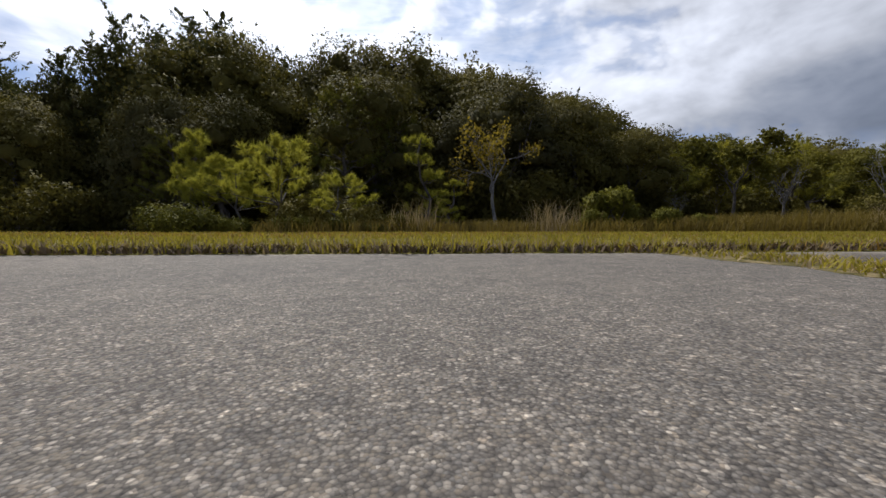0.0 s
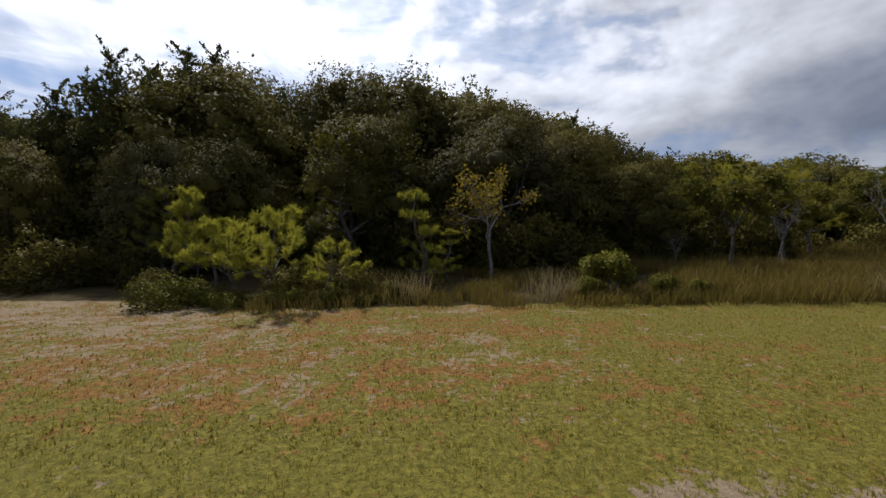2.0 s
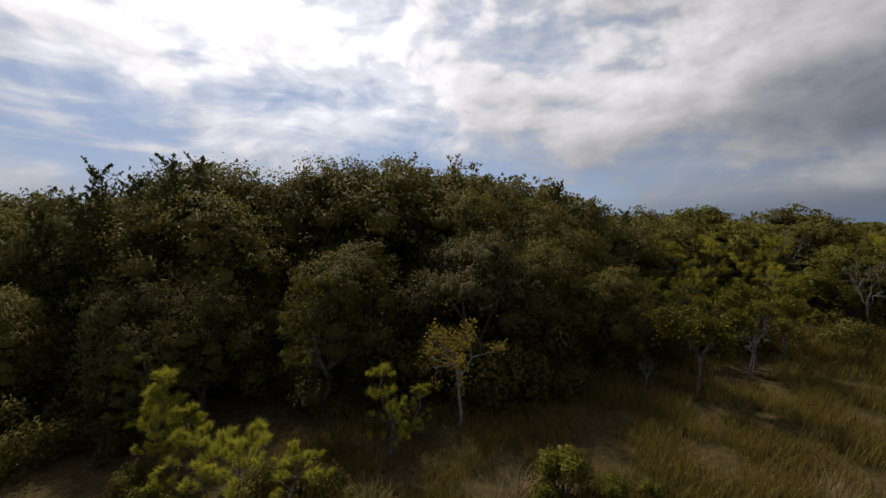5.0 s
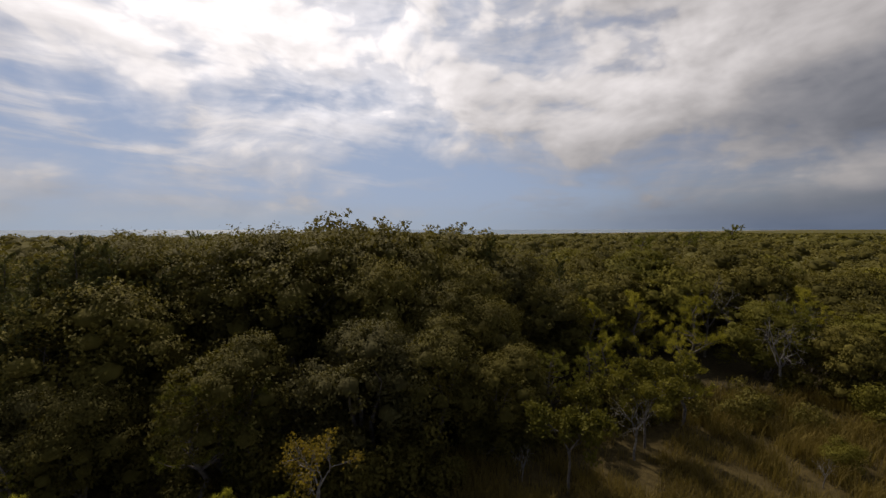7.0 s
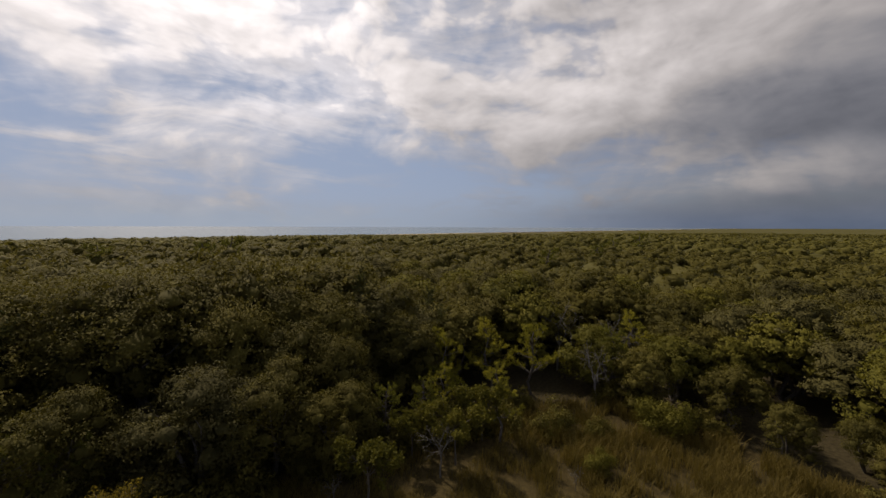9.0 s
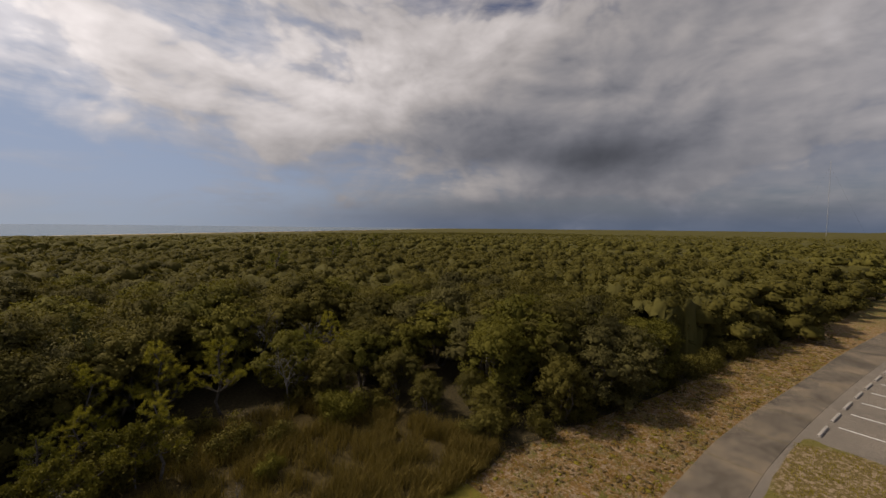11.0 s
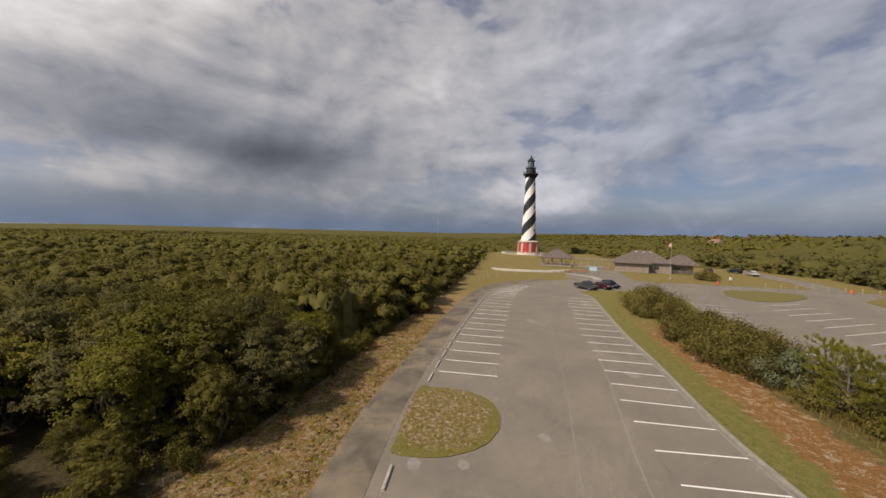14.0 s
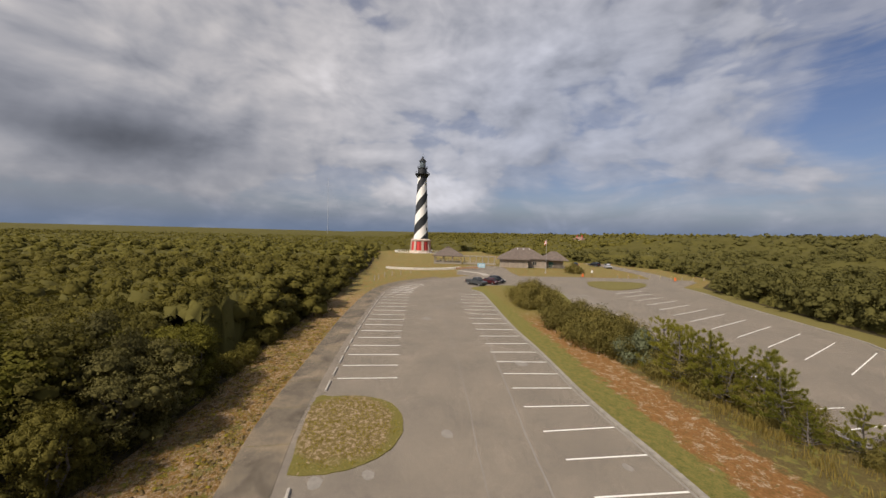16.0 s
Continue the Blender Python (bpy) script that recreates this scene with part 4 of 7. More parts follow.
def tree_height(x, y):
    """Wind-clipped low at the edge, rising to an even canopy inside."""
    depth = max(0.0, y - line_y(EDGE, x)) if y > line_y(SOUTH, x) and x < 285 else max(0.0, line_y(SOUTH, x) - y)
    inner = 3.9 * float(smooth01((depth + 0.6) / 6.0))
    h = 3.9 + inner * (1.0 if x < 22 else 0.62) + 0.9 * math.exp(-((x - 3) / 12) ** 2 - ((y - 21) / 7) ** 2)
    if x > 22:
        h += 1.3 * math.exp(-depth / 7) * float(smooth01((x - 24) / 5)) * (1 - 0.6 * float(smooth01((x - 60) / 40)))
    if 8 < x < 22:
        h *= 0.88
    h += 1.15 * math.exp(-((x + 3.5) / 7.0) ** 4) * float(smooth01((y - 12.5) / 3.5)) * (1 - float(smooth01((y - 24) / 10)))
    # low salt-sprayed scrub toward the sea
    h *= 0.30 + 0.70 * float(smooth01((shore_y(x) - y - 70) / 400))
    calm = 0.45 if x < 14 and y < 30 else 1.0
    return h + 0.9 * calm * noise.noise((x * 0.11, y * 0.11, 2.0)) + calm * noise.noise((x * 0.45, y * 0.45, 7.0))


# the wind-clipped profile of the wood north of the path: rise over run by bearing (x over y)
PROFILE = [(-1.2, 0.37), (-1.02, 0.39), (-0.95, 0.41), (-0.82, 0.44), (-0.72, 0.46), (-0.60, 0.52), (-0.45, 0.525), (-0.30, 0.515), (-0.12, 0.50), (-0.05, 0.47), (0.12, 0.435), (0.18, 0.385), (0.30, 0.365),
           (0.37, 0.35), (0.42, 0.315), (0.48, 0.285), (0.51, 0.25), (0.62, 0.25), (0.76, 0.265), (1.0, 0.26), (1.2, 0.235)]


def clipped(x, y, h):
    """The height h of a tree, kept to the profile; along the front ridge the trees reach it."""
    if y > 36 or x > 34 or y < 8:
        return h
    run = x / y
    top = float(np.interp(run, [p[0] for p in PROFILE], [p[1] for p in PROFILE])) * y + 0.1
    ridge = 13.2 < y < 18.5 if run < 0.05 else 17.5 < y < 27 if run < 0.5 else False
    return min(h if not ridge else top * 0.97, top * 0.985) / 0.955


def scatter(x0, x1, y0, y1, step):
    for i in range(int((x1 - x0) / step)):
        for j in range(int((y1 - y0) / step)):
            a, b = rng.uniform(-0.45, 0.45, 2) if step < 4 else rng.uniform(-0.9, 0.9, 2)
            yield x0 + (i + 0.5 + a) * step, y0 + (j + 0.5 + b) * step


CENTRE = (9.0, -3.0)
LIT_PINES = [(15.5, 16.3, 1.1, 0), (16.4, 21.4, 1.3, 30), (13.6, 20.6, 1.25, 70), (19.2, 21.6, 1.3, 160), (27.4, 22.6, 1.3, 10), (12.4, 18.2, 0.95, 250)]
far_pieces, south_pieces = [], []
proto_far = [oak_crown(90 + i, 5.0, 2.5, 520, 0.27, 7, 0.84, 2, 0.45) for i in range(4)]
proto_south = [oak_crown(120 + i, 5.0, 2.4, 760, 0.25, 10, 0.60, 4, 0.6) for i in range(4)]
proto_dist = [oak_crown(95 + i, 5.0, 2.6, 80, 0.55, 3, 0.93, 2, 0.4) for i in range(4)]
proto_dist2 = [oak_crown(99 + i, 5.0, 2.8, 8, 1.1, 3, 1.0, 1, 0.4) for i in range(4)]


def baked(proto, x, y, z, s, sz, turn):
    v, f, n = proto
    c, q = math.cos(turn), math.sin(turn)
    w = v * np.array((s, s, sz))
    return (np.stack([w[:, 0] * c - w[:, 1] * q + x, w[:, 0] * q + w[:, 1] * c + y, w[:, 2] + z], 1), f,
            np.stack([n[:, 0] * c - n[:, 1] * q, n[:, 0] * q + n[:, 1] * c, n[:, 2]], 1))


for x, y in scatter(-75, 120, -160, 130, 3.1):
    far = math.hypot(x - CENTRE[0], y - CENTRE[1])
    if far > 115 or not wooded(x, y) or rng.uniform() < 0.09 or any(math.hypot(x - p[0] + 0.3, y - p[1] - 0.3) < 2.9 for p in LIT_PINES):
        continue
    depth = y - line_y(EDGE, x) if y > 0 or x > 60 and y > line_y(SOUTH, x) else 99
    h = tree_height(x, y) * (rng.uniform(0.86, 1.12) if x > 14 or y > 30 else rng.uniform(0.92, 1.04))
    if 10 < x < 22 and depth < 4:
        h *= 0.8
    h = clipped(x, y, h)
    z = float(ground_z(x, y))
    s = h / 5.0
    wide = s * rng.uniform(0.82, 1.2)
    turn = rng.uniform(0, 360)
    # south of the start nothing grows that comes into view
    if (y < -30 and x < 5) or (x < -24 and y < 20):
        continue
    if depth < 9.5 and -17 < x < 12:
        place(hero_oaks, used, int(rng.integers(0, 97)), x, y, z, turn, wide * 0.93, s / wide / 0.93)
    elif (depth < 5.5 and far < 46) or (-27 < x < -16 and depth < 9):
        place(near_oaks, used, int(rng.integers(0, 97)), x, y, z, turn, wide, s / wide)
    elif far < 50:
        place(mid_oaks, used, int(rng.integers(0, 97)), x, y, z, turn, wide, s / wide)
    elif y < -45:
        south_pieces.append(baked(proto_south[int(rng.integers(0, 4))], x, y, z, wide * rng.uniform(0.9, 1.25), s * rng.uniform(0.85, 1.2), radians(turn)))
    else:
        far_pieces.append(baked(proto_far[int(rng.integers(0, 4))], x, y, z, wide * rng.uniform(1.0, 1.4), s, radians(turn)))
v, f, way = join_crowns(far_pieces)
tagged(mesh_object("oak_wood", v, f, OAK, normals=way), "dense evergreen oak wood with rounded crowns", "wood", kind="stuff")
pieces = []
for x, y in scatter(-300, 460, -400, 420, 5.6):
    far = math.hypot(x - CENTRE[0], y - CENTRE[1])
    if far <= 113 or far > 430 or not wooded(x, y) or y > shore_y(x) - 45 or (x < 0 and y < 10):
        continue
    az = math.degrees(math.atan2(x - CENTRE[0], y - CENTRE[1]))
    if az < -58 or az > 160:
        continue
    h = tree_height(x, y) * rng.uniform(0.78, 1.18)
    proto = proto_dist if far < 210 else proto_dist2
    south = y < -45 and x < 190 and y < line_y(SOUTH, x)
    if south and far < 210:
        proto = proto_far
    (south_pieces if south else pieces).append(baked(proto[int(rng.integers(0, 4))], x, y, float(ground_z(x, y)), h / 5 * rng.uniform(1.15, 1.6), h / 5, rng.uniform(0, 6.28)))
for x, y in scatter(150, 780, -560, 560, 9.6):
    far = math.hypot(x - CENTRE[0], y - CENTRE[1])
    az = math.degrees(math.atan2(x - CENTRE[0], y - CENTRE[1]))
    if 425 < far < 760 and 25 < az < 150 and wooded(x, y) and y < shore_y(x) - 60:
        h = tree_height(x, y) * rng.uniform(0.85, 1.2)
        pieces.append(baked(proto_dist2[int(rng.integers(0, 4))], x, y, float(ground_z(x, y)), h / 5 * rng.uniform(1.5, 2.1), h / 5, rng.uniform(0, 6.28)))
v, f, way = join_crowns(south_pieces)
tagged(mesh_object("dune_wood", v, f, OAK_DUNE, normals=way), "dark green pine and oak wood on low dunes", "wood", kind="stuff")
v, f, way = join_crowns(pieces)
tagged(mesh_object("distant_oak_wood", v, f, OAK_HAZED, normals=way), "distant evergreen oak wood", "wood", kind="stuff")


def far_canopy():
    """The treetops from 300 m to the horizon: a bumpy sheet."""
    v, f = [], []
    radii = [400]
    while radii[-1] < 4400:
        radii.append(radii[-1] * (1.011 if radii[-1] < 650 else 1.035))
    angles = np.radians(np.linspace(-60, 165, 620))
    for r in radii:
        for a in angles:
            x, y = CENTRE[0] + r * math.sin(a), CENTRE[1] + r * math.cos(a)
            h = 4.9 + 2.2 * noise.noise((x * 0.16, y * 0.16, 0)) + 1.2 * noise.noise((x * 0.03, y * 0.03, 5)) + rng.uniform(-0.5, 0.5)
            d = (shore_y(x) - 30 - y)
            h *= 0.25 * smooth01(d / 60) + 0.75 * smooth01((d - 70) / 420)
            low = smooth01((math.degrees(a) + 10) / 20) * (1 - smooth01((math.degrees(a) - 45) / 30))
            h *= 0.55 + 0.45 * smooth01((r - 640) / 160)
            h *= 1 - 0.55 * low * smooth01((r - 420) / 300)
            ok = 1.0 if wooded(x, y) and d > 25 else 0.0
            v.append((x, y, float(ground_z(x, y)) + h * ok - 0.4 * (1 - ok)))
    m = len(angles)
    f = np.array([(i * m + k, i * m + k + 1, (i + 1) * m + k + 1, (i + 1) * m + k) for i in range(len(radii) - 1) for k in range(m - 1)])
    tagged(mesh_object("wooded_distance", np.array(v), f, CANOPY), "low green woods and marsh reaching to the horizon", "wood", kind="stuff")


far_canopy()


def canopy_gap_fill():
    """Added leafy sheet inside the wood that fills shaded gaps between treetops with mid tone."""
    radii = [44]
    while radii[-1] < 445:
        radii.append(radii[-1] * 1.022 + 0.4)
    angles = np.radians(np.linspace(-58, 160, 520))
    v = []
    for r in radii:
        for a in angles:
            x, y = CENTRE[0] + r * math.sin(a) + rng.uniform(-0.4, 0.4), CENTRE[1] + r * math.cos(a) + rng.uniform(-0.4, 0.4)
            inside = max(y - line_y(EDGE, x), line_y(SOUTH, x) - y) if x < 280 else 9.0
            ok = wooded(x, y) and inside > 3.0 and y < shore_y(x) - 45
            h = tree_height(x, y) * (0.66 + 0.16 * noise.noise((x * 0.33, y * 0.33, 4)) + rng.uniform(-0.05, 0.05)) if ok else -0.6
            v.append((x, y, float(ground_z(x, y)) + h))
    m = len(angles)
    f = np.array([(i * m + k, i * m + k + 1, (i + 1) * m + k + 1, (i + 1) * m + k) for i in range(len(radii) - 1) for k in range(m - 1)])
    tagged(mesh_object("lower_canopy", np.array(v), f, CANOPY), "leafy sheet added below the treetops to fill the shaded gaps", "wood", kind="stuff")


canopy_gap_fill()


# ---------- pines, cedars, saplings and shrubs at the wood's edge ----------
def needle_tufts(tips, rg, needles=34, length=0.19):
    """Dense brushes of needles round the end of each shoot; tips: (place, direction)."""
    c = np.repeat(np.array([t[0] for t in tips]), needles, 0)
    d = np.repeat(np.array([t[1] for t in tips]), needles, 0)
    n = len(c)
    c = c - d * rg.uniform(-0.25, 0.75, n)[:, None] * length
    nd = unit(d * 0.75 + rg.normal(size=(n, 3)) * 0.5)
    s = unit(np.cross(nd, rg.normal(size=(n, 3))))
    L = (length * rg.uniform(0.6, 1.1, n))[:, None]
    w = L * 0.034
    v = np.stack([c - s * w, c + s * w, c + nd * L], 1).reshape(-1, 3)
    return v, np.arange(3 * n).reshape(-1, 3)


def pine(seed, h, spread, foliage, name="young_pine", label="bright yellow-green young pine with tufted needles", needles=48, low=0.1, length=0.20):
    rg = np.random.default_rng(seed)
    ob = thing(name, label=label, category="tree", group="pines at the wood's edge")
    top = np.array((rg.normal() * 0.08 * h, rg.normal() * 0.08 * h, h * 0.97))
    stem = wander((0, 0, -0.05), top, 6, 0.03 * h, rg)
    wood, tips = [limb(stem, 0.022 * h, 0.006 * h)], [(top, np.array((0, 0, 1.0)))]
    z = low * h + 0.1
    while z < h * 0.95:
        k = z / h
        for i in range(int(rg.integers(4, 8))):
            a = rg.uniform(0, 6.28)
            reach = spread * (1.05 - 0.75 * k) * rg.uniform(0.55, 1.1)
            at = np.array([np.interp(z, stem[:, 2], stem[:, j]) for j in range(3)])
            end = at + np.array((math.cos(a) * reach, math.sin(a) * reach, reach * rg.uniform(0.15, 0.7)))
            bough = wander(at, end, 4, 0.05 * reach, rg)
            wood.append(limb(bough, 0.012 * h * (1.1 - k), 0.004, 4))
            for q in np.linspace(0.50, 1.0, max(2, int(reach / (1.35 * length)))):
                p = np.array([np.interp(q, np.linspace(0, 1, 4), bough[:, j]) for j in range(3)])
                for fork in range(2 if q > 0.9 else 1):
                    side = unit(rg.normal(size=3) * 0.55 + (end - at) / max(reach, 0.1) * 0.45 + np.array((0, 0, 0.8)))
                    tips.append((p + side * length * 0.8, side))
        z += rg.uniform(0.30, 0.48) * max(1.0, h / 4)
    tagged(mesh_object("branch_wood", *join(wood), BARK, ob, True), kind="stuff")
    mesh_object("crown", *needle_tufts(tips, rg, needles, length), foliage, ob)
    return ob


def stand(ob, x, y, z=0.0, turn=0.0, s=1.0):
    ob.matrix_basis = pose(x, y, z, 0, 0, turn) @ Matrix.Diagonal((s, s, s, 1))
    return ob


bright_a = stand(pine(201, 2.15, 0.62, PINE, needles=120, low=0.36, length=0.16), -6.05, 8.8)
bright_b = stand(pine(202, 1.50, 1.05, PINE, needles=120, low=0.28, length=0.165), -3.25, 7.05)
copy_thing(bright_a, pose(-4.75, 7.9, 0, 0, 0, 130) @ Matrix.Diagonal((0.9, 0.9, 0.70, 1)))
for x, y, s, sz, turn in ((-2.2, 7.15, 0.8, 0.66, 75), (-4.0, 7.35, 0.9, 0.85, 160), (-5.3, 8.3, 0.7, 0.9, 310)):
    copy_thing(bright_b, pose(x, y, 0, 0, 0, turn) @ Matrix.Diagonal((s, s, sz, 1)))
slim = stand(pine(203, 2.25, 0.55, PINE, needles=110, length=0.14), -0.5, 8.95)
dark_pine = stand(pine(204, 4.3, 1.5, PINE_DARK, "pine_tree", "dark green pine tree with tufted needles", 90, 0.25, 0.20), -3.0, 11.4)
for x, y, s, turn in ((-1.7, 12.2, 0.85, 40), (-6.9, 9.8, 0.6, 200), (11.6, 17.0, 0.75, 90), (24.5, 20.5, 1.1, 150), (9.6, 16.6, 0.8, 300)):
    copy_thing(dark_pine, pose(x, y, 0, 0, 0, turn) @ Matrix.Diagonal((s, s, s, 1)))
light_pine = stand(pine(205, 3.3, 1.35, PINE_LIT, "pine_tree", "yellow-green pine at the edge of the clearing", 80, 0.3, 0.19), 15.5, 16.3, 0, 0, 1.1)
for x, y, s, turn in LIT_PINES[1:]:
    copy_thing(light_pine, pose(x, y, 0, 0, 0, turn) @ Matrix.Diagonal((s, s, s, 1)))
for x, y, s, turn in ((78.5, 97.4, 2.3, 33), (72, 99, 1.9, 80), (55, 78, 1.8, 10), (-19, 70, 2.2, 50), (-21, 66, 2.0, 150), (-34, 62, 2.0, 250), (36, 60, 1.8, 0)):
    copy_thing(dark_pine, pose(x, y, 0, 0, 0, turn) @ Matrix.Diagonal((s * 1.2, s * 1.2, s, 1)))
copy_thing(slim, pose(0.1, 9.9, 0, 0, 0, 200) @ Matrix.Diagonal((0.9, 0.9, 0.6, 1)))


def cedar(seed, h, r):
    """A ragged spire: boughs of scaly foliage that point up and out."""
    rg = np.random.default_rng(seed)
    ob = thing("cedar_tree", label="dark green cedar with a ragged pointed top", category="tree", group="cedars of the wood")
    mesh_object("trunk", *limb(wander((0, 0, 0), (0, 0, h * 0.95), 6, 0.05, rg), 0.02 * h, 0.01), BARK, ob, True)
    cs, ds = [], []
    leaders = [(0.0, 0.0, h)] + [(rg.normal() * r * 0.4, rg.normal() * r * 0.4, h * rg.uniform(0.72, 0.92)) for _ in range(4)]
    for i in range(int(h * 30)):
        lx, ly, top = leaders[int(rg.integers(0, 5))]
        z = top * (1 - rg.uniform(0, 1) ** 1.2 * 0.62)
        reach = r * 0.80 * (1.0 - z / top) ** 0.62 * rg.uniform(0.4, 1.4) + 0.16
        a = rg.uniform(0, 6.28)
        d = np.array((math.cos(a), math.sin(a), rg.uniform(0.3, 1.5)))
        n = int(18 + 34 * reach)
        t = rg.uniform(0.1, 1, n)[:, None]
        k = (z / top) ** 2
        cs.append(np.array((lx * k, ly * k, z - 0.4 * reach)) + d * reach * t + rg.normal(size=(n, 3)) * (0.03 + 0.11 * reach) * (1.15 - t))
        ds.append(np.repeat(d[None] + np.array((0, 0, 0.6)), n, 0))
    v, f = leaf_quads(np.concatenate(cs), unit(np.concatenate(ds)), 0.145, 0.42, 0.55, rg, True)
    mesh_object("crown", v, f, CEDAR, ob)
    return ob


ced = stand(cedar(301, 7.9, 2.3), -11.8, 14.3)
for x, y, s, turn in ((-12.7, 14.1, 0.87, 60), (-11.1, 14.8, 0.96, 140), (-9.8, 15.0, 1.06, 220), (-8.6, 15.2, 1.05, 300), (-13.7, 13.8, 0.80, 100), (7.8, 23.6, 1.04, 30), (12.6, 25.2, 0.86, 120), (-20, 26, 0.9, 0)):
    copy_thing(ced, pose(x, y, 0, 0, 0, turn) @ Matrix.Diagonal((s * 1.05, s * 1.05, s, 1)))


def twigs(start, d, length, r, depth, rg, wood, tips, droop=0.0):
    """Branches that fork a few times; their ends are noted in tips."""
    end = np.array(start) + d * length
    pts = wander(start, end, 4, length * 0.06, rg)
    wood.append(limb(pts, r, r * 0.6, 5 if depth > 1 else 3))
    if depth == 0:
        tips.append(end)
        return
    for i in range(3 if depth > 1 else 4):
        nd = unit(d + rg.normal(size=3) * 0.55 + np.array((0, 0, 0.12 - droop)))
        twigs(pts[-1] if i < 2 else pts[2], nd, length * rg.uniform(0.55, 0.8), r * 0.58, depth - 1, rg, wood, tips, droop)


def sapling(seed, h, foliage, bark, name, label, leaves_each, leaf=0.075, fork=0.42, depth=3, droop=0.0):
    rg = np.random.default_rng(seed)
    ob = thing(name, label=label, category="tree")
    wood, tips = [], []
    base = np.array((0, 0, -0.05))
    mid_ = np.array((rg.normal() * 0.05, rg.normal() * 0.05, h * fork))
    wood.append(limb(wander(base, mid_, 4, 0.02, rg), 0.017 * h, 0.012 * h, 7))
    for i in range(4):
        a = i * 1.57 + rg.uniform(-0.4, 0.4)
        twigs(mid_ - np.array((0, 0, 0.1 * h * (i % 2))), unit(np.array((math.cos(a) * 0.55, math.sin(a) * 0.55, 1.0 - 0.5 * droop))), h * 0.24, 0.009 * h, depth, rg, wood, tips, droop)
    tagged(mesh_object("branch_wood", *join(wood), bark, ob, True), kind="stuff")
    if leaves_each:
        t = np.repeat(np.array(tips), leaves_each, 0)
        c = t + rg.normal(size=t.shape) * 0.10 * h / 3
        mesh_object("crown", *leaf_quads(c, unit(c - np.array((0, 0, h * 0.5))), leaf, 0.7, 0.9, rg), foliage, ob)
    return ob


stand(sapling(401, 3.05, YELLOW, BARK_PALE, "yellow_sapling", "slender pale-barked sapling with thin yellow leaves", 9, 0.085), 1.3, 10.4)
dead = stand(sapling(402, 2.6, YELLOW, BARK_DEAD, "dead_tree", "bare grey dead tree in the clearing", 0, fork=0.45, depth=3, droop=0.15), 12.1, 13.8)
small = stand(sapling(403, 2.9, OAK_LIGHT, BARK, "young_tree", "thin-stemmed young tree with a flat yellowish crown", 30, 0.11, 0.5), 9.0, 12.0)
for x, y, s, turn in ((7.6, 12.6, 0.5, 30), (22.8, 25.6, 2.2, 60), (22.6, 19.4, 1.6, 200), (26.5, 23.7, 1.8, 100), (17.7, 12.2, 0.42, 10)):
    copy_thing(dead, pose(x, y, 0, 0, 0, turn) @ Matrix.Diagonal((s, s, s, 1)))
for x, y, s, turn in ((10.9, 15.4, 0.85, 70), (12.9, 14.6, 1.0, 190), (14.6, 16.4, 1.05, 20)):
    copy_thing(small, pose(x, y, 0, 0, 0, turn) @ Matrix.Diagonal((s, s, s, 1)))
branch_wood, branch_tips = [], []
twigs((5.9, 16.4, 0.15), unit(np.array((0.9, 0.1, 0.12))), 0.7, 0.03, 2, np.random.default_rng(5), branch_wood, branch_tips)
tagged(mesh_object("fallen_branch", *join(branch_wood), BARK_PALE), "bare pale branch lying under the trees", "branch")


def shrub(seed, h, r, foliage, name, label, group, n=3000, leaf=0.075):
    rg = np.random.default_rng(seed)
    n = int(n * 1.6)
    ob = thing(name, label=label, category="bush", group=group)
    k = 15
    a, q = rg.uniform(0, 6.28, k), r * np.sqrt(rg.uniform(0, 1, k)) * 0.75
    s = r * rg.uniform(0.25, 0.45, k)
    lobes = np.stack([q * np.cos(a), q * np.sin(a), np.maximum(h * rg.uniform(0.35, 1.0, k) * (1 - 0.4 * (q / r) ** 2) - s * 0.8, s * 0.3), s], 1)
    pick = rg.choice(k, n, p=s ** 2 / (s ** 2).sum())
    d = unit(rg.normal(size=(n, 3)) + np.array((0, 0, 0.4)))
    c = lobes[pick, :3] + d * (lobes[pick, 3] * rg.uniform(0.55, 1.12, n) * (1 + 0.2 * np.sin(9 * d[:, 0] + pick)))[:, None]
    c[:, 2] = np.maximum(c[:, 2], 0.03)
    v, f = leaf_tris(c, d, leaf * 0.85, 0.7, 0.55, rg)
    mesh_object("foliage", v, face_outward(v, f, d), foliage, ob, normals=np.repeat(unit(d + rg.normal(size=(n, 3)) * 0.35), 3, 0))
    wood = []
    for i in range(7):
        l = lobes[int(rg.integers(0, k))]
        wood.append(limb(wander((rg.normal() * 0.06, rg.normal() * 0.06, -0.03), l[:3], 4, 0.05, rg), 0.02, 0.006, 4))
    tagged(mesh_object("stem_wood", *join(wood), BARK, ob, True), kind="stuff")
    return ob


EDGE_GROUP = "bushes at the wood's edge"
myrtle = stand(shrub(501, 0.95, 1.15, BUSH_LEAF, "bush", "low green bush at the edge of the lawn", EDGE_GROUP, 3600, 0.085), -4.75, 6.75, 0, 0, 0.62)
for x, y, s, turn in ((-3.7, 6.55, 0.58, 40), (-2.8, 6.75, 0.60, 200), (-2.0, 6.95, 0.55, 120), (-1.35, 6.9, 0.36, 10)):
    copy_thing(myrtle, pose(x, y, 0, 0, 0, turn) @ Matrix.Diagonal((s, s, s, 1)))
green_bush = stand(shrub(502, 1.0, 0.56, BUSH_LEAF, "bush", "upright green bush in the tall grass", EDGE_GROUP, 3400, 0.07), 3.35, 7.6)
